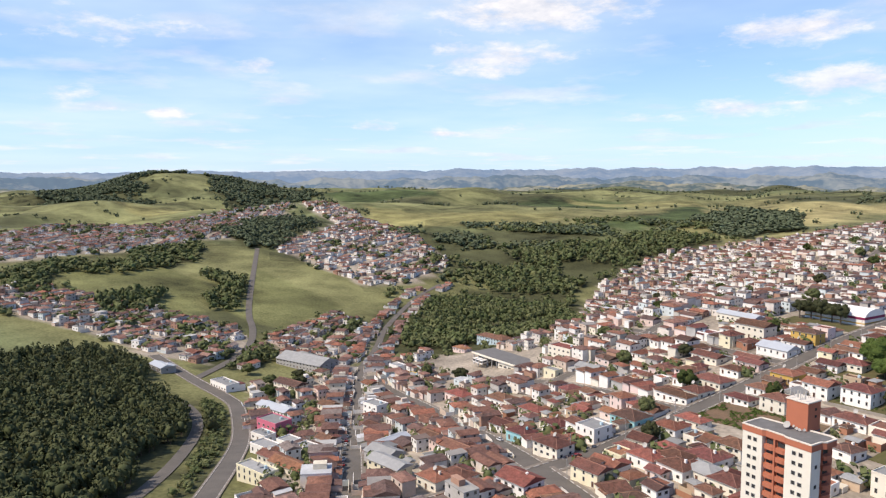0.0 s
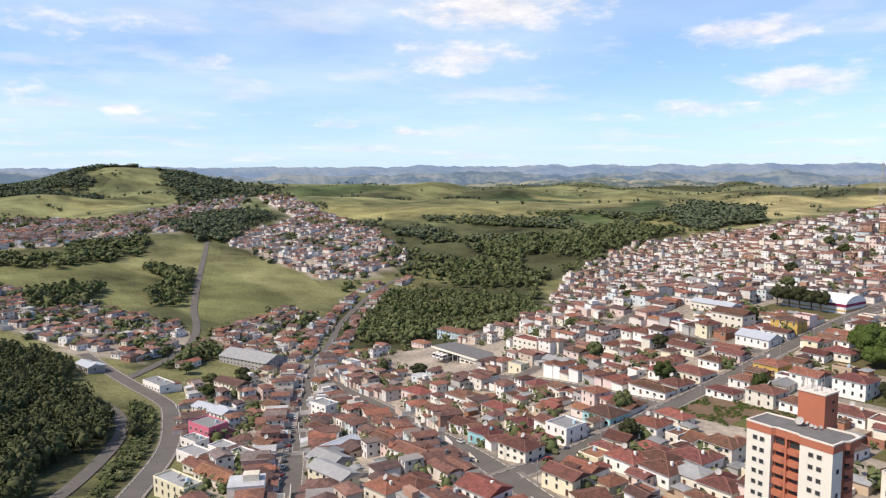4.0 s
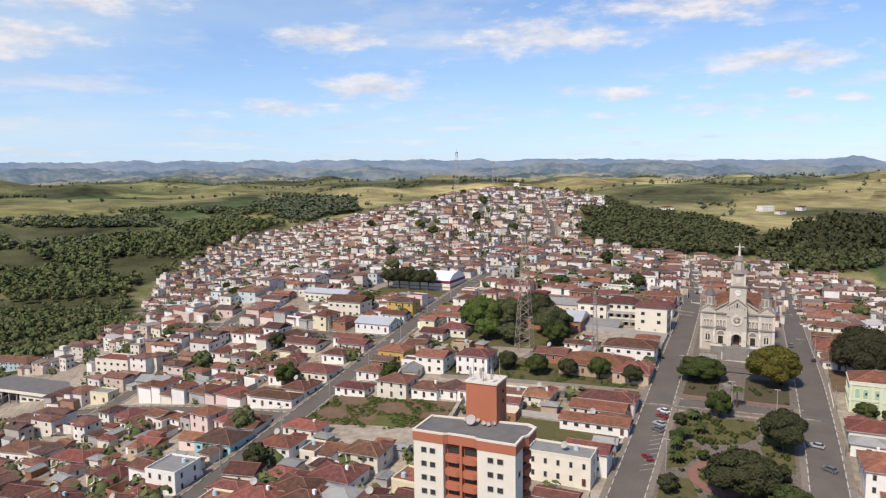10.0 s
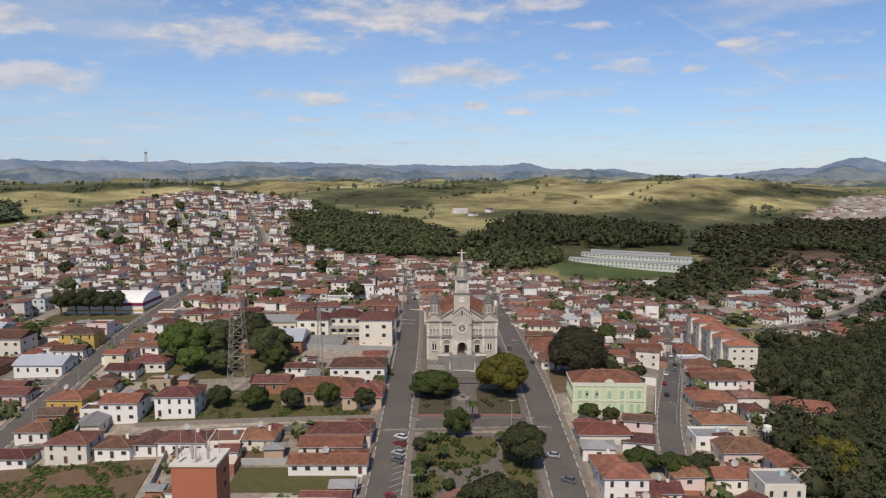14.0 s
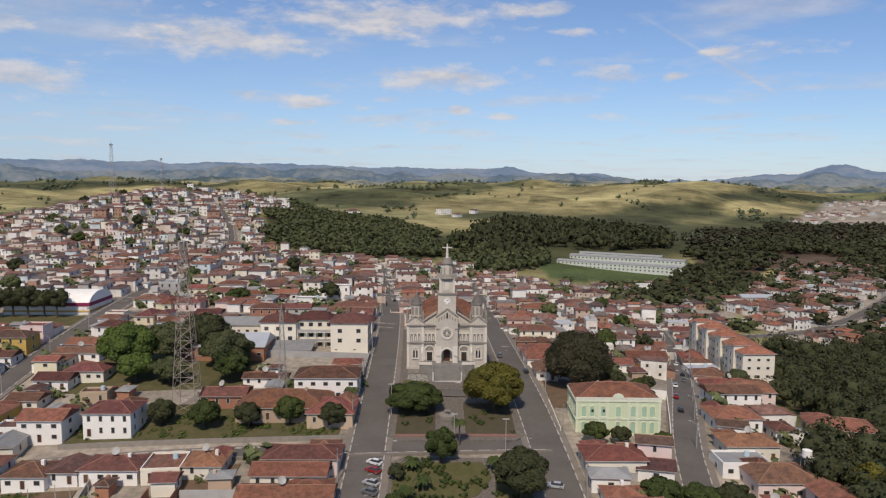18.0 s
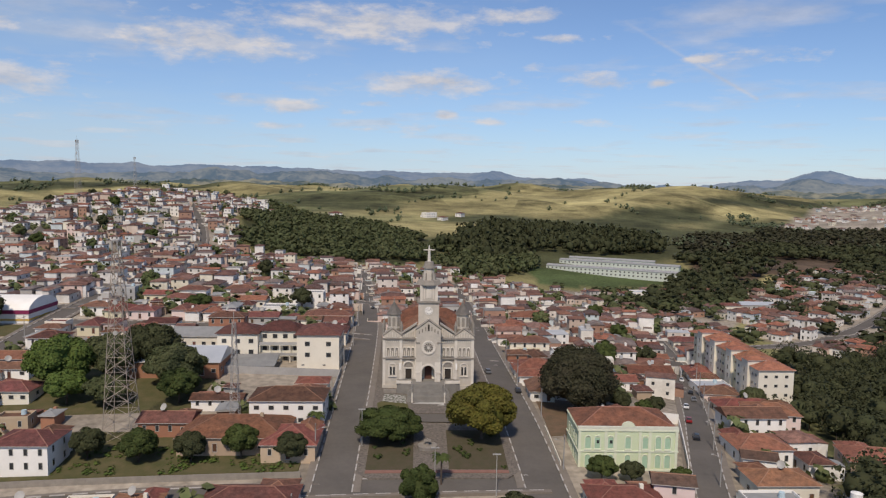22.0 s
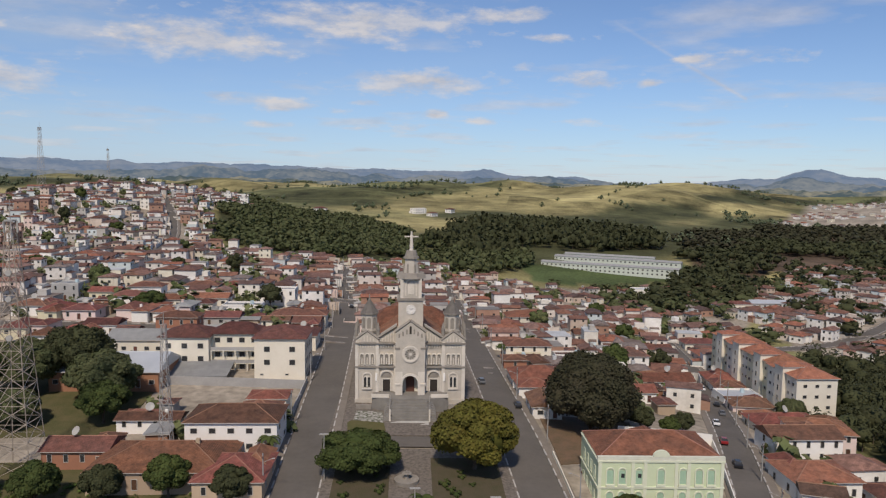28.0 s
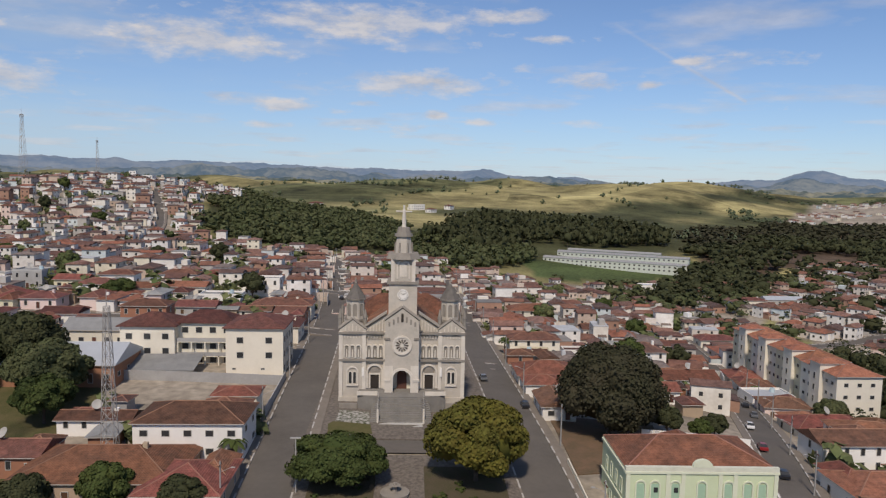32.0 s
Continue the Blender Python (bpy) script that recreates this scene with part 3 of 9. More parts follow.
TOWN_LOW = [(-720, -420), (-560, -310), (-500, -292), (-440, -225), (-500, -196), (-580, -205), (-660, -245), (-790, -370)]
TOWN_HILL = [(560, 900), (800, 900), (1300, 1650), (1050, 1600)]
TOWNS = [TOWN_MAIN, TOWN_EAST, TOWN_WEST, TOWN_FAR, TOWN_LOW, TOWN_HILL]
WOOD_HILL = [(-182, -346), (-238, -314), (-305, -290), (-345, -284), (-385, -292), (-440, -300), (-500, -330), (-520, -430), (-400, -520), (-200, -520), (-170, -400)]
WOOD_CREEK = [(-430, -100), (-392, -30), (-400, 60), (-470, 110), (-540, 190), (-600, 215), (-668, 185), (-680, 126), (-655, 54), (-655, -2), (-610, -49), (-560, -85), (-500, -105)]
WOOD_UPPER = [(-815, 124), (-838, 227), (-790, 330), (-763, 476), (-702, 560), (-625, 545), (-640, 396), (-600, 265), (-600, 200), (-740, 178)]
WOOD_SCRUB = [(-640, -60), (-560, 40), (-640, 200), (-700, 380), (-640, 620), (-820, 760), (-1000, 520), (-900, 260), (-770, 180), (-700, 20)]
WOOD_NORTH = [(-165, 640), (-180, 490), (-135, 345), (-60, 345), (-20, 375), (10, 420), (0, 520), (-40, 640), (-90, 680)]
WOOD_EAST = [(88, -130), (92, -96), (106, -56), (120, -10), (150, 40), (162, 130), (205, 125), (300, 95), (330, 20), (300, -60), (200, -190), (122, -190)]
WOOD_BEYOND = [(150, 250), (225, 280), (310, 420), (560, 440), (760, 640), (420, 640), (270, 480), (240, 400), (160, 330)]
WOOD_SCRUB_EAST = [(270, 480), (420, 640), (760, 640), (900, 900), (560, 880), (330, 700)]
WOOD_RANGE = [(20, 470), (60, 440), (105, 470), (120, 520), (250, 540), (300, 640), (200, 760), (90, 740), (40, 600)]
WOOD_SLOPE = [(-1050, 180), (-850, 230), (-770, 330), (-745, 560), (-800, 720), (-900, 580), (-1000, 430), (-1080, 300)]
WOOD_CREST = [(-430, 790), (-250, 770), (-170, 680), (-190, 640), (-260, 720), (-430, 745)]
WOOD_HOLLOW = [(10, 385), (20, 520), (60, 560), (108, 520), (104, 465), (92, 400), (66, 362), (30, 372)]
WOOD_WEST = [(-840, 740), (-960, 1010), (-800, 980), (-600, 690), (-620, 560)]
WOOD_BANK = [(-190, -330), (-196, -323), (-235, -309), (-262, -299), (-293, -289), (-321, -283), (-358, -280), (-375, -274), (-353, -270), (-310, -278), (-261, -290), (-205, -306), (-180, -318)]
WOOD_HEDGE = [(-443, -268), (-446, -215), (-489, -196), (-492, -246)]
WOOD_LANE = [(-830, -165), (-822, -126), (-664, -168), (-640, -200), (-700, -200)]
WOOD_CLUMP = [(-662, -307), (-655, -246), (-741, -238), (-743, -288)]
WOOD_BELT = [(-780, -400), (-880, -360), (-905, -280), (-1050, -160), (-1015, -125), (-860, -210), (-820, -320), (-740, -380)]
WOOD_GAP = [(-1271, -9), (-1261, 110), (-1130, 60), (-1001, -20), (-991, -76), (-1120, -80)]
TOWN_CORNER = [(-478, -192), (-545, -178), (-612, -120), (-642, -85), (-585, -68), (-526, -92), (-439, -142), (-400, -168), (-400, -190)]
TOWN_NE = [(135, 190), (160, 165), (240, 285), (310, 350), (190, 372), (90, 340), (125, 260)]
TOWNS += [TOWN_CORNER, TOWN_NE]
WOOD_KNOB = [(-2700, -300), (-2480, -330), (-2300, -260), (-2250, -120), (-2370, -20), (-2420, 60), (-2480, 110), (-2600, 150), (-2720, 50)]
WOOD_FAR_A = [(-2450, 190), (-2480, 420), (-2300, 520), (-1980, 420), (-1728, 263), (-1837, 128), (-2150, 140)]
WOOD_FAR_B = [(-2720, -260), (-2480, -330), (-2200, -300), (-1960, -180), (-2000, -60), (-2250, -60), (-2400, -20), (-2600, -40)]
WOOD_NE = [(128, 120), (165, 140), (250, 280), (320, 360), (105, 372), (92, 338), (130, 250)]
WOOD_IN_EAST = [(220, 130), (340, 100), (540, 250), (570, 440), (330, 430), (250, 285)]
WOODS = [WOOD_HILL, WOOD_CREEK, WOOD_UPPER, WOOD_NORTH, WOOD_EAST, WOOD_BEYOND, WOOD_RANGE, WOOD_WEST, WOOD_SCRUB_EAST, WOOD_BANK, WOOD_HEDGE, WOOD_LANE, WOOD_CLUMP, WOOD_BELT, WOOD_GAP, WOOD_FAR_A, WOOD_FAR_B]
BURNT = [(225, 290), (310, 420), (560, 440), (760, 640), (900, 900), (560, 880), (420, 660), (270, 490), (245, 410)]
CROPS = [[(80, 385), (250, 395), (262, 480), (100, 470)], [(-896, 557), (-1101, 1082), (-875, 836), (-787, 554)], [(-1500, 700), (-1350, 1100), (-1150, 900), (-1250, 640)], [(-2000, 420), (-1900, 700), (-1600, 620), (-1700, 400)]]
HAYFIELDS = [[(-1408, 310), (-1041, 582), (-888, 439), (-1031, 353), (-1104, 174)], [(-725, 520), (-814, 760), (-700, 640), (-673, 500)], [(-1420, 900), (-1250, 1150), (-1000, 1050), (-1150, 880)],
             [(-1900, -150), (-1750, 60), (-1620, 20), (-1700, -160)]]
MEADOWS = [[(-850, -100), (-660, -60), (-560, -150), (-640, -190), (-760, -190)], [(-960, -250), (-780, -180), (-640, -230), (-700, -330), (-880, -340)],
           [(105, 395), (240, 410), (255, 470), (110, 455)]]


def build_land():
    """One sheet of land, finer near the town and coarser towards the horizon."""
    radii = [0.0] + [6.0 * 1.0335 ** i for i in range(203)]
    radii[-1] = 4800.0
    sectors = 540
    t = np.linspace(0, 2 * np.pi, sectors, endpoint=False)
    r = np.array(radii[1:])
    x = np.concatenate([[0], (r[:, None] * np.cos(t)).ravel()])
    y = np.concatenate([[0], (r[:, None] * np.sin(t)).ravel()]) - 60
    z = ground(x, y)
    faces = [(0, 1 + i, 1 + (i + 1) % sectors) for i in range(sectors)]
    for k in range(len(r) - 1):
        a, b = 1 + k * sectors, 1 + (k + 1) * sectors
        faces += [(a + i, b + i, b + (i + 1) % sectors, a + (i + 1) % sectors) for i in range(sectors)]
    me = bpy.data.meshes.new("ground")
    me.from_pydata(np.stack([x, y, z], 1).tolist(), [], faces)
    me.polygons.foreach_set("use_smooth", np.ones(len(faces), dtype=bool))
    col = me.color_attributes.new("cover", "FLOAT_COLOR", "POINT")
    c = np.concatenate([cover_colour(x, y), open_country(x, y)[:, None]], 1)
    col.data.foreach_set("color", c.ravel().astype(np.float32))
    m = bpy.data.materials.new("land_cover")
    m.use_nodes = True
    n, l = m.node_tree.nodes, m.node_tree.links
    att, geo, n1, n2, hsv, mr = (n.new(k) for k in ("ShaderNodeVertexColor", "ShaderNodeNewGeometry", "ShaderNodeTexNoise", "ShaderNodeTexNoise", "ShaderNodeHueSaturation", "ShaderNodeMapRange"))
    att.layer_name = "cover"
    n1.inputs["Scale"].default_value, n1.inputs["Detail"].default_value = 0.03, 8
    n2.inputs["Scale"].default_value, n2.inputs["Detail"].default_value = 0.45, 6
    for q in (n1, n2):
        l.new(geo.outputs["Position"], q.inputs["Vector"])
    ad = n.new("ShaderNodeMath")
    l.new(n1.outputs["Fac"], ad.inputs[0])
    l.new(n2.outputs["Fac"], ad.inputs[1])
    mr.inputs["From Min"].default_value, mr.inputs["From Max"].default_value = 0.7, 1.3
    mr.inputs["To Min"].default_value, mr.inputs["To Max"].default_value = 0.6, 1.4
    l.new(ad.outputs[0], mr.inputs["Value"])
    # fields of different age and grazing, with tufts and anthills
    field, tuft, shade, patchy = n.new("ShaderNodeTexVoronoi"), n.new("ShaderNodeTexNoise"), n.new("ShaderNodeMath"), n.new("ShaderNodeMath")
    field.inputs["Scale"].default_value, tuft.inputs["Scale"].default_value, tuft.inputs["Detail"].default_value = 0.0062, 0.011, 9
    tuft.inputs["Roughness"].default_value = 0.68
    tone, sep, kinds = n.new("ShaderNodeMapRange"), n.new("ShaderNodeSeparateColor"), n.new("ShaderNodeMapRange")
    for q in (field, tuft):
        l.new(geo.outputs["Position"], q.inputs["Vector"])
    l.new(field.outputs["Color"], sep.inputs[0])
    kinds.inputs["To Min"].default_value, kinds.inputs["To Max"].default_value = -0.3, 0.22
    l.new(sep.outputs[0], kinds.inputs["Value"])
    tone.inputs["From Min"].default_value, tone.inputs["From Max"].default_value = 0.35, 0.65
    tone.inputs["To Min"].default_value, tone.inputs["To Max"].default_value = -0.42, 0.3
    l.new(tuft.outputs["Fac"], tone.inputs["Value"])
    l.new(kinds.outputs[0], shade.inputs[0])
    l.new(tone.outputs[0], shade.inputs[1])
    patchy.operation = "MULTIPLY_ADD"
    l.new(shade.outputs[0], patchy.inputs[0])
    l.new(att.outputs["Alpha"], patchy.inputs[1])
    l.new(mr.outputs[0], patchy.inputs[2])
    l.new(patchy.outputs[0], hsv.inputs["Value"])
    l.new(att.outputs["Color"], hsv.inputs["Color"])
    l.new(hsv.outputs["Color"], n["Principled BSDF"].inputs["Base Color"])
    n["Principled BSDF"].inputs["Roughness"].default_value = 0.95
    n["Principled BSDF"].inputs["Specular IOR Level"].default_value = 0.1
    me.materials.append(m)
    tagged(new("ground", me), "rolling green and yellow pasture land round the town", "ground", kind="structure")


build_land()

# ---- streets ----
OCC_X, OCC_Y, OCC_W, OCC_H = -720, -460, 1320, 1300
taken = np.zeros((OCC_W, OCC_H), bool)
cell_x, cell_y = np.meshgrid(np.arange(OCC_W) + OCC_X + 0.5, np.arange(OCC_H) + OCC_Y + 0.5, indexing="ij")


def occupy(line, half):
    xs, ys = [p[0] for p in line], [p[1] for p in line]
    i0, i1 = max(0, int(min(xs) - half - OCC_X)), min(OCC_W, int(max(xs) + half - OCC_X) + 1)
    j0, j1 = max(0, int(min(ys) - half - OCC_Y)), min(OCC_H, int(max(ys) + half - OCC_Y) + 1)
    s = (slice(i0, i1), slice(j0, j1))
    taken[s] |= near_line(cell_x[s], cell_y[s], line) < half


def occupy_poly(poly):
    xs, ys = [p[0] for p in poly], [p[1] for p in poly]
    i0, i1 = max(0, int(min(xs) - OCC_X)), min(OCC_W, int(max(xs) - OCC_X) + 1)
    j0, j1 = max(0, int(min(ys) - OCC_Y)), min(OCC_H, int(max(ys) - OCC_Y) + 1)
    s = (slice(i0, i1), slice(j0, j1))
    taken[s] |= inside(cell_x[s], cell_y[s], poly)


def smooth_line(line, step=4.0, turns=2):
    """Rounds the corners of a polyline and samples it evenly."""
    pts = [np.array(p, float) for p in line]
    for _ in range(turns):
        out = [pts[0]]
        for a, b in zip(pts, pts[1:]):
            out += [a * 0.75 + b * 0.25, a * 0.25 + b * 0.75]
        pts = out + [pts[-1]]
    d = np.concatenate([[0], np.cumsum([np.linalg.norm(b - a) for a, b in zip(pts, pts[1:])])])
    s = np.linspace(0, d[-1], max(2, int(d[-1] / step) + 1))
    P = np.array(pts)
    return np.stack([np.interp(s, d, P[:, 0]), np.interp(s, d, P[:, 1])], 1)


def strip(name, pts, offsets, lifts, material):
    """A long strip of land-hugging quads: a cross-section of offsets to the right and lifts, run along a line."""
    d = np.gradient(pts, axis=0)
    d /= np.linalg.norm(d, axis=1)[:, None] + 1e-9
    right = np.stack([d[:, 1], -d[:, 0]], 1)
    V = []
    for p, r in zip(pts, right):
        zc = gz(p[0], p[1])
        for o, h in zip(offsets, lifts):
            q = p + r * o
            V.append((q[0], q[1], 0.5 * zc + 0.5 * gz(q[0], q[1]) + h))
    m = len(offsets)
    F = [(i * m + j, i * m + j + 1, (i + 1) * m + j + 1, (i + 1) * m + j) for i in range(len(pts) - 1) for j in range(m - 1)]
    return mesh(name, V, F, material)


STREETS = []


def street(line, width=8.0, walk_w=2.0, label="worn grey asphalt street between painted kerbs", lift=0.3):
    pts = smooth_line(line)
    STREETS.append((line, width / 2 + walk_w))
    occupy(line, width / 2 + walk_w + 0.3)
    h = width / 2
    road = tagged(new("road", strip("road", pts, [-h, -h * 0.4, 0, h * 0.4, h], [lift, lift + 0.05, lift + 0.07, lift + 0.05, lift], ASPHALT)), label, "road", kind="structure")
    if walk_w:
        for sgn in (-1, 1):
            o = [h * sgn, h * sgn, (h + 0.3) * sgn]
            k = [lift - 0.2, lift + 0.17, lift + 0.17]
            w = [(h + 0.3) * sgn, (h + walk_w) * sgn, (h + walk_w) * sgn]
            z = [lift + 0.165, lift + 0.18, lift - 1.0]
            if sgn < 0:
                o, k, w, z = o[::-1], k[::-1], w[::-1], z[::-1]
            fine = smooth_line(line, 1.6)
            me = strip("kerb", fine, o, k, KERB)
            me.materials.append(PAVING)
            dash = np.repeat((np.arange(len(fine) - 1) % 3 == 2).astype(np.int32), 2)
            me.polygons.foreach_set("material_index", dash)
            tagged(new("kerb", me), "white-painted concrete kerb along the street", "kerb", kind="structure")
            tagged(new("pavement", strip("pavement", pts, w, z, PAVING)), "pale concrete pavement beside the street", "pavement", kind="structure")
    return pts


street([(-22, -420), (-22, -115), (-22, -58), (-23, 26), (-26, 107), (-40, 250), (-52, 330)], 9)
street([(27, -420), (27, -103), (26, -53), (24, 24), (23, 154), (21, 290)], 9)
street([(-128, -330), (-133, -174), (-140, -140), (-145, -92), (-149, -25), (-150, 50), (-152, 160), (-165, 330), (-240, 520)], 8)
street([(27, -228), (-22, -222), (-113, -205), (-164, -193), (-284, -164), (-352, -160), (-390, -154)], 9)
street([(-120, -286), (-164, -266), (-277, -217), (-405, -157), (-420, -148)], 9)
street([(60, -82), (66, -55), (87, 6), (116, 100), (130, 180)], 7)
street([(-22, -63), (-60, -64), (-138, -72)], 5, 1.2)
street([(-22, 62), (-150, 66)], 7, 1.5)
street([(-150, 92), (-300, 88), (-380, 60)], 7, 1.5)
street([(-26, 140), (-152, 145), (-330, 150), (-450, 150)], 7, 1.5)
street([(-34, 225), (-160, 240), (-340, 245), (-540, 270)], 7, 1.5)
street([(-165, 330), (-340, 340), (-600, 370)], 7, 1.5)
street([(-200, 430), (-400, 440), (-600, 450)], 7, 1.5)
street([(-240, 520), (-400, 550), (-540, 540)], 7, 1.5)
street([(-250, -120), (-255, 0), (-265, 150), (-300, 340), (-330, 560), (-330, 770)], 7, 1.5)
street([(-145, -105), (-250, -95), (-330, -110)], 7, 1.5)
street([(-150, -20), (-255, -15), (-340, 0)], 7, 1.5)
street([(-360, 40), (-380, 150), (-430, 340), (-450, 540), (-430, 640)], 7, 1.5)
street([(-500, 180), (-540, 370), (-520, 540)], 7, 1.5)
street([(24, 40), (60, 45), (98, 40)], 6, 1.5)
street([(23, 110), (70, 118), (118, 110)], 6, 1.5)
street([(22, 190), (80, 195), (132, 185)], 6, 1.5)
street([(70, 118), (72, 260), (60, 330)], 6, 1.2)
street([(27, -150), (70, -140), (105, -120)], 6, 1.5)
street([(-22, -62), (27, -60)], 7, 1.2)
street([(-22, -24), (24, -24)], 6, 0.0)
street([(-186, -345), (-201, -334), (-238, -316), (-305, -292), (-340, -286), (-366, -288), (-395, -300)], 6, 0.0, "curving grey asphalt road below the wooded hill")
street([(-150, -330), (-188, -312), (-240, -290), (-283, -275), (-340, -262), (-366, -258), (-423, -272), (-500, -285)], 8, 1.0)
street([(-423, -272), (-470, -235), (-510, -209), (-580, -185), (-652, -172), (-861, -105), (-1000, -60)], 6.5, 0.0, "straight grey asphalt road climbing between pastures")
street([(-405, -157), (-470, -110), (-560, -60), (-680, 40), (-720, 100)], 6, 0.0, "narrow pale road through the wooded valley")
street([(160, 155), (230, 170), (330, 260), (420, 380)], 7, 1.0)
street([(235, 180), (380, 200), (520, 330)], 6, 1.0)

# ---- houses ----
WALLS = [WHITE, WHITE, WHITE, WHITE, WHITE, WHITE, CREAM, CREAM, CREAM, PALE, PALE, PINK, PINK, TAN, GREY, BRICKY]
WALL_WORDS = {WHITE: "white", CREAM: "cream", PALE: "pale yellow", PINK: "pink", BLUE: "pale blue", GREY: "bare grey", TAN: "sand-coloured", BRICKY: "bare brick", YELLOW: "yellow",
              ROSE: "bright pink", AQUA: "aqua blue", MINT: "mint green", ORANGE: "terracotta"}
ROOF_WORDS = {TILE: "brown clay tile", TILE_RED: "red clay tile", TILE_OLD: "dark weathered tile", TILE_RUST: "rusty old tile", TILE_ORANGE: "orange clay tile", CEMENT: "grey sheet", METAL_ROOF: "pale metal"}


def framed(w, h, thick=0.1, rim=0.09, recess=0.06, mats=None, name="window", mullion=True):
    """A framed pane as one connected piece, its outer face at -y."""
    o = [(-w / 2, 0), (w / 2, 0), (w / 2, h), (-w / 2, h)]
    i = [(-w / 2 + rim, rim), (w / 2 - rim, rim), (w / 2 - rim, h - rim), (-w / 2 + rim, h - rim)]
    v = [(x, thick / 2, z) for x, z in o] + [(x, -thick / 2, z) for x, z in o] + [(x, -thick / 2, z) for x, z in i] + [(x, -thick / 2 + recess, z) for x, z in i]
    f = [(3, 2, 1, 0)] + [(k, (k + 1) % 4, 4 + (k + 1) % 4, 4 + k) for k in range(4)] + [(4 + k, 4 + (k + 1) % 4, 8 + (k + 1) % 4, 8 + k) for k in range(4)]
    f += [(8 + k, 8 + (k + 1) % 4, 12 + (k + 1) % 4, 12 + k) for k in range(4)] + [(12, 13, 14, 15)]
    return mesh(name, v, f, mats or [FRAME, GLASS], [0] * 13 + [1])


WINDOW_WIDE, WINDOW_TALL, WINDOW_SMALL = framed(1.5, 1.25), framed(1.0, 1.7), framed(0.8, 0.8)
DOOR = framed(1.2, 2.25, 0.14, 0.1, 0.08, [FRAME, WOOD], "door")


def base_height(x, y, w, d, turn):
    c, s = math.cos(radians(turn)), math.sin(radians(turn))
    zs = [gz(x + c * a * w / 2 - s * b * d / 2, y + s * a * w / 2 + c * b * d / 2) for a in (-1, 1) for b in (-1, 1)]
    return max(zs) * 0.5 + min(zs) * 0.5 + 0.35


def clear_of_streets(x, y, turn, x0, x1, y0, y1):
    """True if a rectangle behind a house lies on no street, pavement or square."""
    c, s = math.cos(radians(turn)), math.sin(radians(turn))
    for a in (x0, (x0 + x1) / 2, x1):
        for b in (y0, (y0 + y1) / 2, y1):
            px, py = x + c * a - s * b, y + s * a + c * b
            if -19 < px < 23 and -160 < py < 60 or any(float(near_line(np.array(px), np.array(py), l)) < half + 0.2 for l, half in STREETS):
                return False
    return True


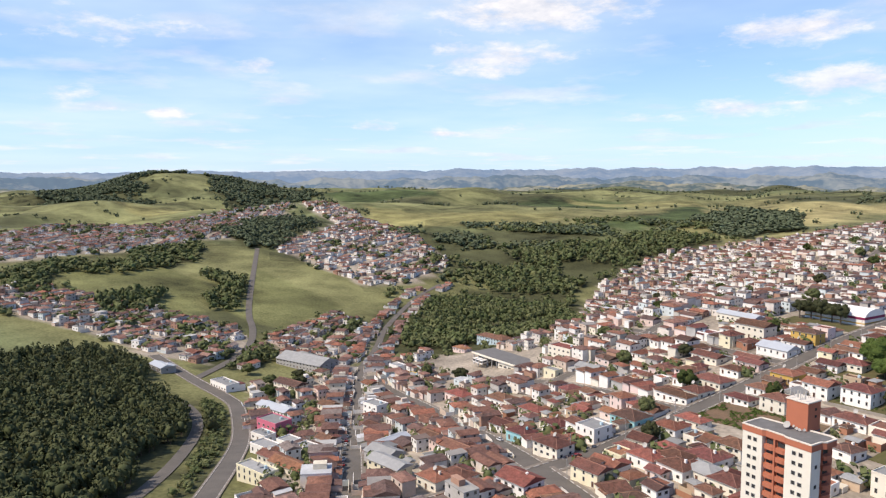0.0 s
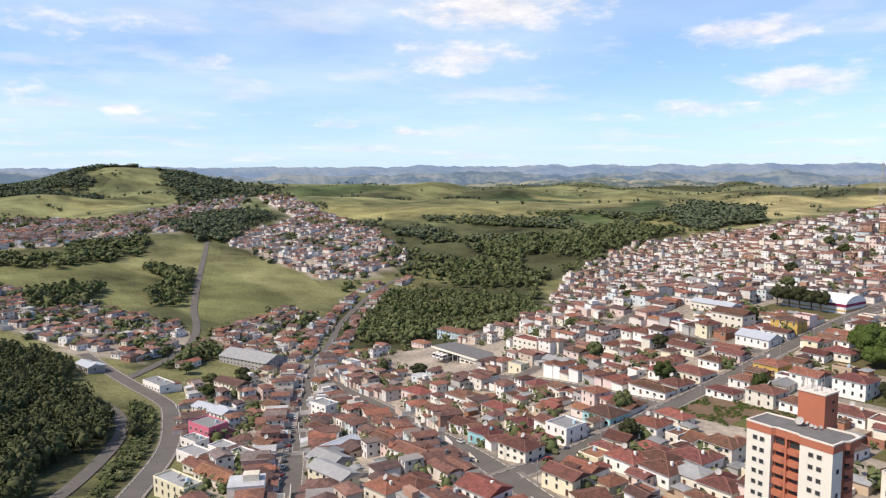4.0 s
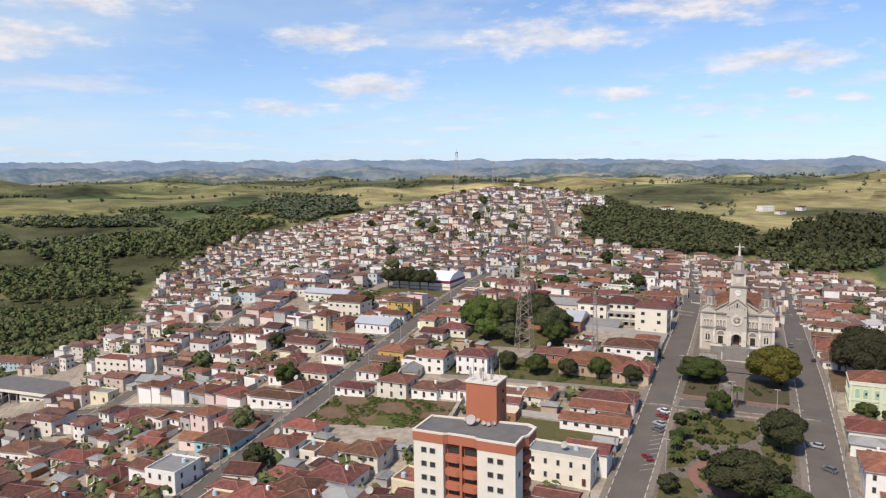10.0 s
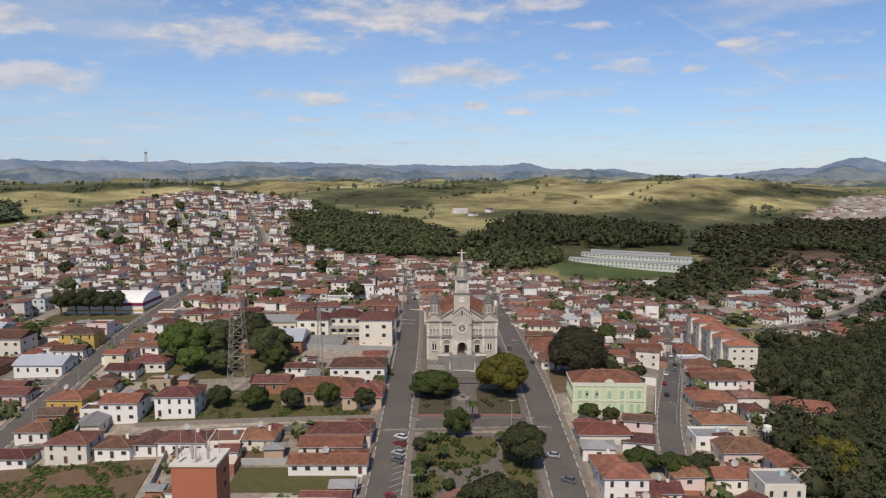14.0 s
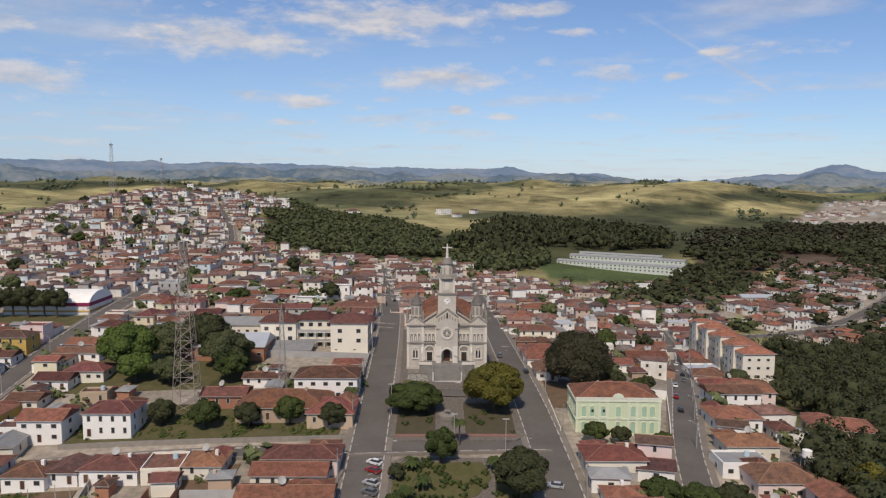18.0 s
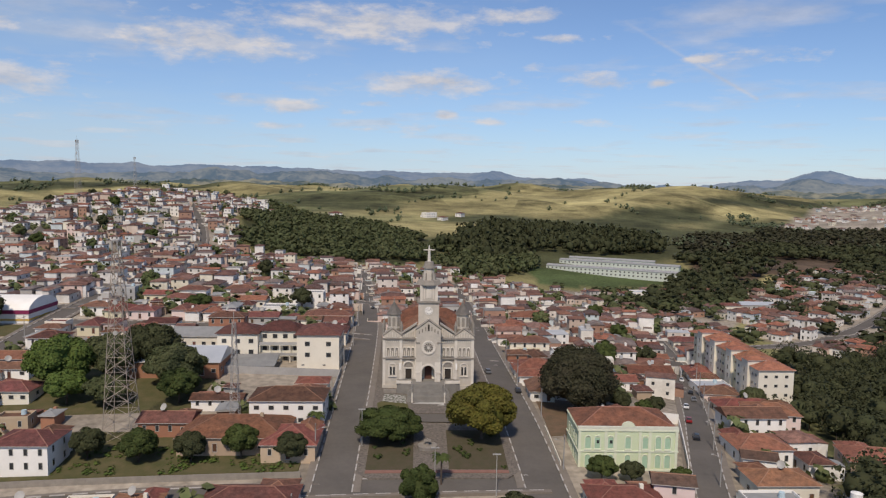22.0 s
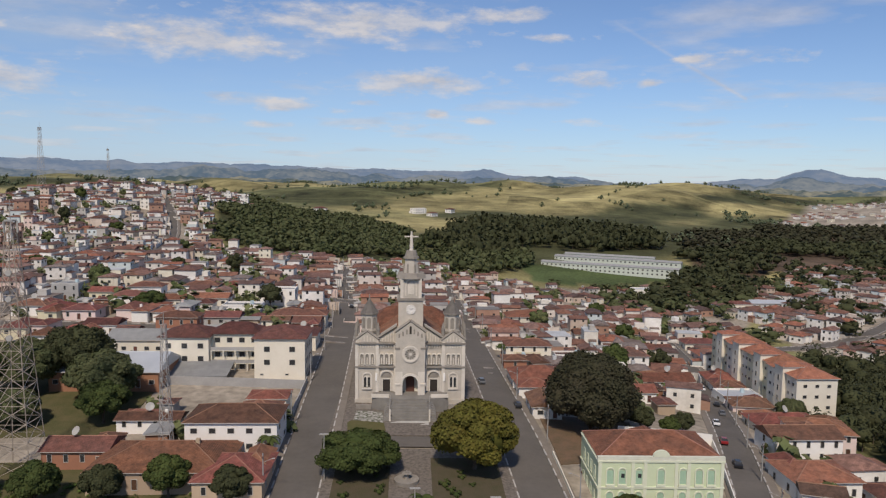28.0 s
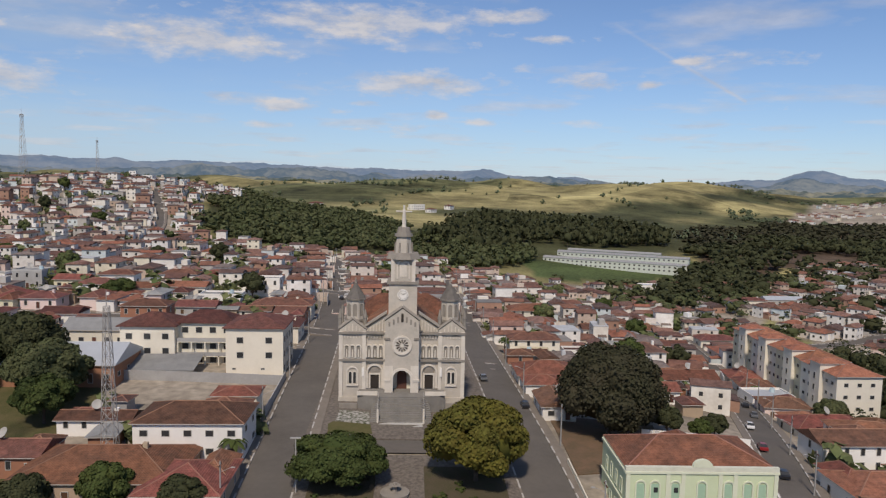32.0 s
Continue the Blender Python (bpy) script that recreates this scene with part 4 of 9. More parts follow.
def house(x, y, turn, w, d, h=3.4, wall=WHITE, roof=TILE, style="hip", rise=None, rng=random, windows=True, name="house", label="", group="houses of the town", win=None, yard=0):
    """A house whose front faces -y before it is turned. style: hip, gable, side (gable ends left and right), flat."""
    z = base_height(x, y, w, d, turn)
    floors = max(1, round(h / 3.3))
    if not label:
        label = "%s %s house with a %s" % (WALL_WORDS.get(wall, "plastered"), "two-storey" if floors > 1 else "single-storey", "flat roof" if style == "flat" else ROOF_WORDS.get(roof, "tiled") + " roof")
    ob = thing(name, label, "house", pose(x, y, z, 0, 0, turn), group)
    s = Shape()
    s.box(-w / 2, -d / 2, -3.2, w / 2, d / 2, h)
    part("wall", s.make("wall", wall), ob)
    rise = rise or min(w, d) * 0.2
    r = Shape()
    if style == "flat":
        o = [(-w / 2 - 0.05, -d / 2 - 0.05), (w / 2 + 0.05, -d / 2 - 0.05), (w / 2 + 0.05, d / 2 + 0.05), (-w / 2 - 0.05, d / 2 + 0.05)]
        q = [(x2 * (1 - 0.5 / w), y2 * (1 - 0.5 / d)) for x2, y2 in o]
        v = [(*p, h + 0.004) for p in o] + [(*p, h + 0.7) for p in o] + [(*p, h + 0.7) for p in q] + [(*p, h + 0.15) for p in q]
        f = [(3, 2, 1, 0)] + [(4 * a + k, 4 * a + (k + 1) % 4, 4 * a + 4 + (k + 1) % 4, 4 * a + 4 + k) for a in range(3) for k in range(4)] + [(12, 13, 14, 15)]
        part("roof", mesh("roof", v, f, [wall, roof], [0] * 13 + [1]), ob)
    else:
        r.hip(-w / 2, -d / 2, w / 2, d / 2, h + 0.16, rise, 0.55, 0.16, style == "gable", 0, True)
        part("roof", r.make("roof", [roof, FASCIA, RIDGE if roof in (TILE, TILE_RED, TILE_OLD, TILE_RUST) else roof], uvs=True), ob)
        if style == "gable":
            if w >= d:
                for sx in (-1, 1):
                    g = Shape()
                    g.add([(sx * w / 2, -d / 2, h), (sx * w / 2, d / 2, h), (sx * w / 2, 0, h + rise * 0.93), (sx * (w / 2 - 0.2), -d / 2, h), (sx * (w / 2 - 0.2), d / 2, h), (sx * (w / 2 - 0.2), 0, h + rise * 0.93)],
                          [(0, 1, 2), (5, 4, 3), (0, 2, 5, 3), (1, 4, 5, 2), (0, 3, 4, 1)])
                    part("gable", g.make("gable", wall), ob)
            else:
                for sy in (-1, 1):
                    g = Shape()
                    g.add([(-w / 2, sy * d / 2, h), (w / 2, sy * d / 2, h), (0, sy * d / 2, h + rise * 0.93), (-w / 2, sy * (d / 2 - 0.2), h), (w / 2, sy * (d / 2 - 0.2), h), (0, sy * (d / 2 - 0.2), h + rise * 0.93)],
                          [(0, 1, 2), (5, 4, 3), (0, 2, 5, 3), (1, 4, 5, 2), (0, 3, 4, 1)])
                    part("gable", g.make("gable", wall), ob)
    if w > 8.5 and style != "flat" and rng.random() < 0.6:
        # a wing across the main roof
        ww, wd = w * rng.uniform(0.38, 0.5), rng.uniform(1.6, 3.2)
        wx, sy = rng.choice((-1, 1)) * (w - ww) / 2 * rng.uniform(0.7, 1), 1
        part("wing_wall", Shape().box(wx - ww / 2, min(0, sy * (d / 2 + wd)), -3.2, wx + ww / 2, max(0, sy * (d / 2 + wd)), h - 0.02).make("wing_wall", wall), ob)
        part("wing_roof", Shape().hip(wx - ww / 2, -0.2 if sy > 0 else -d / 2 - wd, wx + ww / 2, d / 2 + wd if sy > 0 else 0.2, h + 0.14, rise * 0.82, 0.45, 0.15, False, 0, True).make("wing_roof", [roof, FASCIA, RIDGE if roof in (TILE, TILE_RED, TILE_OLD, TILE_RUST) else roof], uvs=True), ob)
        wing = (wx, ww, sy, wd)
    else:
        wing = None
    if w > 8 and wing is None and rng.random() < 0.75:
        aw, ad, ah = w * rng.uniform(0.35, 0.6), rng.uniform(2.5, 4.5), min(h, 3.3) * rng.uniform(0.75, 0.92)
        ax, ay = rng.choice((-1, 1)) * (w - aw) / 2, d / 2 + ad / 2
        if not clear_of_streets(x, y, turn, ax - aw / 2 - 0.3, ax + aw / 2 + 0.3, d / 2, d / 2 + ad + 0.3):
            ad, ay = 0.9, d / 2 + 0.45
        part("annex_wall", Shape().box(ax - aw / 2, ay - ad / 2 + 0.01, -3.2, ax + aw / 2, ay + ad / 2 - 0.01, ah).make("annex_wall", wall), ob)
        lo, hi = (ah + 0.1, ah + 0.7) if ay < 0 else (ah + 0.7, ah + 0.1)
        y0, y1 = ay - ad / 2 - (0.3 if ay < 0 else -0.02), ay + ad / 2 + (0.3 if ay > 0 else -0.02)
        v = [(ax - aw / 2 - 0.3, y0, lo), (ax + aw / 2 + 0.3, y0, lo), (ax + aw / 2 + 0.3, y1, hi), (ax - aw / 2 - 0.3, y1, hi)]
        v += [(p[0], p[1], p[2] - 0.12) for p in v]
        part("annex_roof", mesh("annex_roof", v, [(0, 1, 2, 3), (7, 6, 5, 4), (0, 4, 5, 1), (1, 5, 6, 2), (2, 6, 7, 3), (3, 7, 4, 0)], rng.choice((TILE, TILE_OLD, CEMENT)), uvs=True), ob)
    if style != "flat" and rng.random() < 0.2:
        part("chimney", Shape().box(w * 0.22, -0.4, h, w * 0.22 + 0.8, 0.4, h + rise + 0.6).make("chimney", wall), ob)
    elif style == "flat" and rng.random() < 0.6:
        part("water_tank", Shape().tube(w * 0.2, d * 0.2, h + 0.15, h + 1.35, 0.75, 0.65, 12).make("water_tank", BLUE), ob, None, "round blue water tank")
    if yard and clear_of_streets(x, y, turn, -w / 2 - 1.5, w / 2 + 1.5, d / 2, d / 2 + yard):
        yw, yd = w / 2 + rng.uniform(0, 1.5), d / 2 + yard
        ys = Shape().box(-yw, d / 2 + 0.02, -3, -yw + 0.18, yd, 1.9).box(yw - 0.18, d / 2 + 0.02, -3, yw, yd, 1.9).box(-yw + 0.19, yd - 0.18, -3, yw - 0.19, yd - 0.01, 1.9)
        part("yard_wall", ys.make("yard_wall", rng.choice((WHITE, CREAM, GREY, GREY, BRICKY, BRICKY, TAN))), ob, None, "weathered yard wall behind the house")
    if windows:
        if wing:
            for k in range(floors):
                part("window", WINDOW_WIDE, ob, pose(wing[0], wing[2] * (d / 2 + wing[3] + 0.03), 1.0 + k * h / floors, 0, 0, 0 if wing[2] < 0 else 180))
        fh = h / floors
        mesh_w = win or (WINDOW_TALL if rng.random() < 0.45 else WINDOW_WIDE)
        for k in range(floors):
            zz = k * fh + 1.0
            n = max(2, int(w / 3.3))
            door_at = rng.randrange(n) if k == 0 else -1
            for i in range(n):
                px = (i + 0.5) / n * w - w / 2
                if wing and wing[2] < 0 and abs(px - wing[0]) < wing[1] / 2 + 0.6:
                    continue
                if i == door_at:
                    part("door", DOOR, ob, pose(px, -d / 2 - 0.03, 0.02))
                else:
                    part("window", mesh_w, ob, pose(px, -d / 2 - 0.03, zz))
            m = max(1, int(d / 5))
            for i in range(m):
                py = (i + 0.5) / m * d - d / 2
                part("window", mesh_w, ob, pose(w / 2 + 0.03, py, zz, 0, 0, 90))
                part("window", mesh_w, ob, pose(-w / 2 - 0.03, py, zz, 0, 0, -90))
    return ob


class FarHouses:
    """Many small houses far from the camera, joined: each with its annexes, lean-tos and yard walls."""

    def __init__(self):
        self.wall, self.roof, self.glass, self.flat = Shape(), Shape(), Shape(), Shape()
        self.rng = random.Random(77)

    def add(self, x, y, turn, w, d, h, style, rise):
        rng = self.rng
        z = base_height(x, y, w, d, turn)
        m = pose(x, y, z, 0, 0, turn)
        a, b, g, q = Shape(), Shape(), Shape(), Shape()
        a.box(-w / 2, -d / 2, -3, w / 2, d / 2, h)
        if style == "flat":
            q.box(-w / 2 - 0.1, -d / 2 - 0.1, h + 0.01, w / 2 + 0.1, d / 2 + 0.1, h + 0.3)
            if rng.random() < 0.4:
                a.box(-w * 0.3, -d * 0.1, h + 0.31, w * 0.1, d * 0.35, h + 2.4)
        elif style == "gable":
            # gable ends rise with the wall up to the tiles
            b.hip(-w / 2, -d / 2, w / 2, d / 2, h + 0.16, rise, 0.4, 0.14, True)
            if w >= d:
                a.add([(sx * (w / 2 - 0.01), sy * d / 2, h) for sx in (-1, 1) for sy in (-1, 1)] + [(sx * (w / 2 - 0.01), 0, h + rise * 0.95) for sx in (-1, 1)], [(0, 1, 4), (3, 2, 5), (0, 4, 5, 2), (1, 3, 5, 4)])
            else:
                a.add([(sx * w / 2, sy * (d / 2 - 0.01), h) for sy in (-1, 1) for sx in (-1, 1)] + [(0, sy * (d / 2 - 0.01), h + rise * 0.95) for sy in (-1, 1)], [(0, 1, 4), (3, 2, 5), (0, 4, 5, 2), (1, 3, 5, 4)])
        else:
            b.hip(-w / 2, -d / 2, w / 2, d / 2, h + 0.16, rise, 0.45, 0.15)
        if rng.random() < 0.6:
            # an annex with a single slope behind or beside the house
            aw, ad, ah = w * rng.uniform(0.4, 0.9), rng.uniform(2.2, 4.5), min(h, 3.3) * rng.uniform(0.72, 0.95)
            side, ax = 1, rng.choice((-1, 1)) * w * 0.08
            y0, y1 = (d / 2 + 0.02, d / 2 + ad) if side > 0 else (-d / 2 - ad, -d / 2 - 0.02)
            a.box(ax - aw / 2, y0, -3, ax + aw / 2, y1, ah)
            lo, hi = ah + 0.05, ah + 0.6
            za, zb = (hi, lo) if side > 0 else (lo, hi)
            v = [(ax - aw / 2 - 0.25, y0, za), (ax + aw / 2 + 0.25, y0, za), (ax + aw / 2 + 0.25, y1, zb), (ax - aw / 2 - 0.25, y1, zb)]
            (b if rng.random() < 0.6 else q).add(v + [(p[0], p[1], p[2] - 0.12) for p in v], [(0, 1, 2, 3), (7, 6, 5, 4), (0, 4, 5, 1), (1, 5, 6, 2), (2, 6, 7, 3), (3, 7, 4, 0)])
        if rng.random() < 0.35 and w > 6.5 and style != "flat":
            ww, wd = w * rng.uniform(0.36, 0.5), rng.uniform(1.2, 2.6)
            wx, sy = rng.choice((-1, 1)) * (w - ww) / 2 * 0.9, 1
            a.box(wx - ww / 2, min(0, sy * (d / 2 + wd)), -3, wx + ww / 2, max(0, sy * (d / 2 + wd)), h - 0.03)
            b.hip(wx - ww / 2, -0.2 if sy > 0 else -d / 2 - wd, wx + ww / 2, d / 2 + wd if sy > 0 else 0.2, h + 0.12, rise * 0.8, 0.4, 0.14, rng.random() < 0.5)
        if rng.random() < 0.5:
            yw, yd, yh = w / 2 + rng.uniform(-0.2, 1.2), d / 2 + rng.uniform(3, 7), rng.uniform(1.5, 2.3)
            a.box(-yw, d / 2 + 0.02, -3, -yw + 0.18, yd, yh)
            a.box(-yw + 0.19, yd - 0.18, -3, yw, yd, yh)
        if rng.random() < 0.12:
            q.box(w * 0.1, d * 0.1, h, w * 0.1 + 1.2, d * 0.1 + 1.2, h + rise + 1.0)
        nw, rows = max(2, int(w / 3.0)), max(1, round(h / 3.3))
        for k in range(rows):
            z0 = 0.95 + 3.1 * k
            for i in range(nw):
                px, tall = (i + 0.5) / nw * w - w / 2, 1.15 if k or rng.random() < 0.75 else 2.0
                g.add([(px - 0.5, -d / 2 - 0.04, z0 + 1.15 - tall), (px + 0.5, -d / 2 - 0.04, z0 + 1.15 - tall), (px + 0.5, -d / 2 - 0.04, z0 + 1.15), (px - 0.5, -d / 2 - 0.04, z0 + 1.15)], [(0, 1, 2, 3)])
            for sx in (-1, 1):
                for i in range(2):
                    py = (i + 0.5) / 2 * d - d / 2
                    g.add([(sx * (w / 2 + 0.04), py - sx * 0.5, z0), (sx * (w / 2 + 0.04), py + sx * 0.5, z0), (sx * (w / 2 + 0.04), py + sx * 0.5, z0 + 1.15), (sx * (w / 2 + 0.04), py - sx * 0.5, z0 + 1.15)], [(0, 1, 2, 3)])
        for src, dst in ((a, self.wall), (b, self.roof), (g, self.glass), (q, self.flat)):
            dst.add([m @ Vector(p) for p in src.v], src.f)

    def finish(self, label):
        ob = thing("far_houses", label, "houses", Matrix(), kind="stuff")
        for nm, s, mt, uv in (("walls", self.wall, WALL_MANY, False), ("roofs", self.roof, TILE_MANY, True), ("panes", self.glass, GLASS, False), ("flat_roofs", self.flat, SHEET_MANY, False)):
            if s.v:
                tagged(part(nm, s.make(nm, mt, uvs=uv), ob), kind="stuff")
        return ob


def rect_cells(x, y, w, d, turn):
    r = math.hypot(w, d) / 2
    i0, i1 = int(x - r - OCC_X), int(x + r - OCC_X) + 2
    j0, j1 = int(y - r - OCC_Y), int(y + r - OCC_Y) + 2
    if i0 < 0 or j0 < 0 or i1 > OCC_W or j1 > OCC_H:
        return None, None
    s = (slice(i0, i1), slice(j0, j1))
    c, q = math.cos(radians(turn)), math.sin(radians(turn))
    u = (cell_x[s] - x) * c + (cell_y[s] - y) * q
    v = -(cell_x[s] - x) * q + (cell_y[s] - y) * c
    return s, (abs(u) < w / 2) & (abs(v) < d / 2)


def claim(x, y, w, d, turn, slack=0.06):
    """Takes a plot if it is free."""
    s, m = rect_cells(x, y, w, d, turn)
    if s is None or (taken[s] & m).sum() > slack * m.sum():
        return False
    taken[s] |= m
    return True


house_rng = random.Random(3)


def put_house(x, y, turn, w, d, h, wall, roof, style):
    h = h * 0.8 if h < 5.3 else h * 0.94
    s, m = rect_cells(x, y, w, d, turn)
    if s is not None:
        taken[s] |= m
    return house(x, y, turn, w, d, h, wall, roof, style, rng=house_rng)


for keep_free in ([(-19, -155), (22, -155), (22, 62), (-19, 62)], [(-143, -80), (-84, -80), (-84, -118), (-143, -118)], [(-66, -84), (-28, -84), (-28, -102), (-66, -102)],
                  [(-108, -31), (-28, -31), (-28, -62), (-108, -62)], [(-126, -24), (-66, -24), (-66, 30), (-126, 30)], [(30, -62), (62, -62), (75, -16), (78, 4), (30, 4)], [(112, 20), (134, 20), (140, 100), (116, 100)],
                  [(-76, -6), (-27, -6), (-27, 48), (-76, 48)], [(-56, -205), (-24, -205), (-24, -168), (-56, -168)], [(-400, -110), (-290, -110), (-290, -55), (-400, -55)],
                  [(-265, 95), (-200, 95), (-200, 135), (-265, 135)], [(-202, 44), (-153, 44), (-153, 90), (-202, 90)]):
    occupy_poly(keep_free)

put_house(-61.4, -73.3, 0, 9.4, 9.4, 3.5, CREAM, TILE_RED, "hip")
put_house(-37.6, -71.6, 0, 18.8, 9.4, 4.5, PINK, TILE, "hip")
put_house(-39.2, -79.1, 0, 17.9, 8.5, 3.8, CREAM, TILE_RED, "gable")
put_house(-38.3, -88.9, 0, 21.6, 7.5, 3.4, WHITE, TILE_RED, "gable")
put_house(-32.4, -101.2, 0, 6.6, 4.7, 2.8, GREY, CEMENT, "gable")
put_house(-160.8, -65.8, 0, 16.9, 11.3, 4.2, CREAM, TILE, "hip")
put_house(-156.9, -83.6, 0, 11.3, 10.3, 4, CREAM, TILE, "hip")
put_house(-135.0, -63.9, 0, 10.3, 8.5, 3.8, WHITE, TILE, "hip")
put_house(-133.5, -80.4, 0, 13.2, 7.5, 3.4, WHITE, TILE, "hip")
put_house(-115.5, -78.6, 0, 12.2, 10.3, 6, CREAM, TILE, "hip")
put_house(-103.0, -77.1, 0, 10.3, 9.4, 3.8, WHITE, TILE, "hip")
put_house(-94.6, -75.7, 0, 7.5, 8.5, 3.6, WHITE, TILE_OLD, "gable")
put_house(-83.4, -75.3, 0, 14.1, 9.4, 4, WHITE, TILE, "hip")
put_house(-95.0, -49.7, 0, 13.2, 10.3, 7, WHITE, TILE, "hip")
put_house(-112.6, -52.1, 0, 12.2, 9.4, 6.4, WHITE, TILE_RED, "gable")
put_house(-135.9, -42.2, 0, 12.2, 9.4, 5, YELLOW, TILE_RED, "hip")
put_house(-161.3, -34.3, 0, 14.1, 8.5, 4, PINK, TILE, "gable")
put_house(-162.5, -47.3, 0, 11.3, 8.5, 4, WHITE, TILE, "hip")
put_house(-187.6, -35.8, 0, 16.9, 9.4, 4, CREAM, TILE, "gable")
put_house(-167.3, -28.2, 0, 15, 7.5, 4, WHITE, TILE, "gable")
put_house(-164.0, -8.1, 0, 18.8, 12.2, 4.5, WHITE, METAL_ROOF, "gable")
put_house(-161.1, 5.3, 0, 13.2, 7.5, 4, WHITE, TILE, "gable")
put_house(-162.7, 17.1, 0, 15, 9.4, 6.6, YELLOW, TILE_OLD, "hip")
put_house(-191.0, 9.6, 0, 19.7, 12.2, 8, CREAM, TILE, "gable")
put_house(-217.3, 29.9, 0, 28.2, 9.4, 5, CREAM, METAL_ROOF, "gable")
put_house(-372.4, 218.8, 0, 13.2, 9.4, 6, WHITE, CEMENT, "gable")
put_house(-129.0, -16.1, 0, 11.3, 8.5, 3.8, WHITE, TILE, "gable")
put_house(-133.1, 8.5, 0, 16, 6.6, 3.6, WHITE, TILE, "gable")
put_house(-121.5, -9.0, 0, 13.2, 9.4, 4, CREAM, TILE, "hip")
put_house(-130.1, 28.7, 0, 11.3, 8.5, 6.4, WHITE, TILE, "hip")
put_house(-136.6, 80.9, 0, 12.2, 8.5, 3.8, WHITE, TILE, "hip")
put_house(-130.1, -31.1, 0, 9.4, 7.5, 3.5, CREAM, TILE, "gable")
put_house(-38.1, -25.3, 0, 19.5, 11.5, 7.2, WHITE, TILE, "hip")
put_house(-59.8, -16.7, 0, 14.1, 5.6, 3.2, WHITE, TILE, "gable")
put_house(-48.9, -38.3, 0, 26, 16, 4.4, TAN, TILE_RUST, "hip")
put_house(-34.1, -43.2, 0, 13, 14, 4.4, TAN, TILE_RED, "hip")
put_house(-68.6, -31.8, 0, 13.2, 8.5, 4, BRICKY, TILE, "gable")
put_house(-80.0, 13.6, 0, 28.2, 16.9, 5.2, BRICKY, METAL_ROOF, "gable")
put_house(-105.8, 46.0, 0, 11.3, 9.4, 4, CREAM, TILE_RED, "hip")
put_house(-115.8, 74.2, 0, 11.3, 8.5, 4, PINK, TILE, "hip")
put_house(-100.9, 55.8, 0, 10.3, 7.5, 4, WHITE, TILE, "gable")
put_house(-82.6, 39.1, 0, 16.9, 11.3, 5, CREAM, CEMENT, "gable")
put_house(-76.1, 54.8, 0, 13.2, 7.5, 7, BRICKY, TILE, "hip")
put_house(-107.8, 96.0, 0, 13.2, 8.5, 4.5, WHITE, TILE, "hip")
put_house(-78.3, 101.4, 0, 13.2, 7.5, 4, CREAM, TILE_RED, "gable")
put_house(-66.4, 72.2, 0, 12.2, 7.5, 3.6, GREY, TILE, "gable")
put_house(-63.6, 90.5, 0, 14.1, 7.5, 4, WHITE, CEMENT, "flat")
put_house(-75.8, 132.6, 0, 13.2, 8.5, 4, CREAM, TILE_RED, "hip")
put_house(-88.7, 124.7, 0, 14.1, 7.5, 4.5, WHITE, TILE, "hip")
put_house(-107.9, 113.7, 0, 13.2, 7.5, 5, WHITE, TILE, "hip")
put_house(-120.4, 104.8, 0, 11.3, 7.5, 4, PALE, TILE_RED, "gable")
put_house(-134.5, 103.7, 0, 10.3, 8.5, 6.6, GREY, CEMENT, "flat")
put_house(-92.2, 94.5, 0, 11.3, 7.5, 4, CREAM, TILE_RED, "gable")
put_house(-54.7, 114.7, 0, 14.1, 7.5, 6.4, WHITE, CEMENT, "flat")
put_house(-40.8, 80.2, 0, 19.7, 8.5, 5, CREAM, TILE, "hip")
put_house(-43.7, 131.7, 0, 12.2, 8.5, 4, WHITE, TILE, "hip")
put_house(-50.8, 198.8, 0, 11.3, 7.5, 4, WHITE, TILE, "gable")
put_house(-34.8, 52.4, 0, 8.5, 11.3, 5, CREAM, TILE, "gable")
put_house(-48.1, 72.1, 0, 10.3, 5.6, 3.6, CREAM, TILE, "gable")
put_house(54.8, 152.8, 0, 18.8, 11.3, 5.5, CREAM, TILE_RED, "hip")
put_house(41.5, 67.4, 0, 16, 8.5, 6, CREAM, TILE, "hip")
put_house(37.8, 25.6, 0, 16, 12.2, 5, WHITE, TILE_RED, "hip")
put_house(35.0, 15.5, 0, 9.4, 7.5, 4, WHITE, TILE_RED, "hip")
put_house(34.9, -0.4, 0, 7.5, 11.3, 3.8, WHITE, TILE, "gable")
put_house(88.3, 223.2, 0, 14.1, 7.5, 4.4, WHITE, TILE, "hip")
put_house(61.5, 223.2, 0, 12.2, 7.5, 4, WHITE, TILE_OLD, "hip")
put_house(79.4, 136.2, 0, 10.3, 8.5, 4.4, WHITE, TILE, "gable")
put_house(59.0, 74.8, 0, 12.2, 5.6, 3.6, WHITE, TILE_OLD, "flat")
put_house(82.2, 79.8, 0, 12.2, 11.3, 6.4, WHITE, TILE_OLD, "hip")
put_house(86.3, 52.3, 0, 16.9, 9.4, 4, WHITE, TILE_RED, "gable")
put_house(68.7, 26.1, 0, 8.5, 7.5, 3.6, WHITE, TILE_RED, "gable")
put_house(99.1, 88.3, 0, 14.1, 6.6, 4, CREAM, TILE_RED, "gable")
put_house(109.0, 123.3, 0, 10.3, 7.5, 4, CREAM, TILE, "gable")
put_house(133.1, 124.0, 0, 13.2, 11.3, 4, PINK, TILE_RED, "hip")
put_house(139.0, 150.4, 0, 16.9, 8.5, 4.4, CREAM, TILE, "hip")
put_house(107.9, 158.6, 0, 15, 10.3, 4.4, CREAM, TILE_RED, "hip")
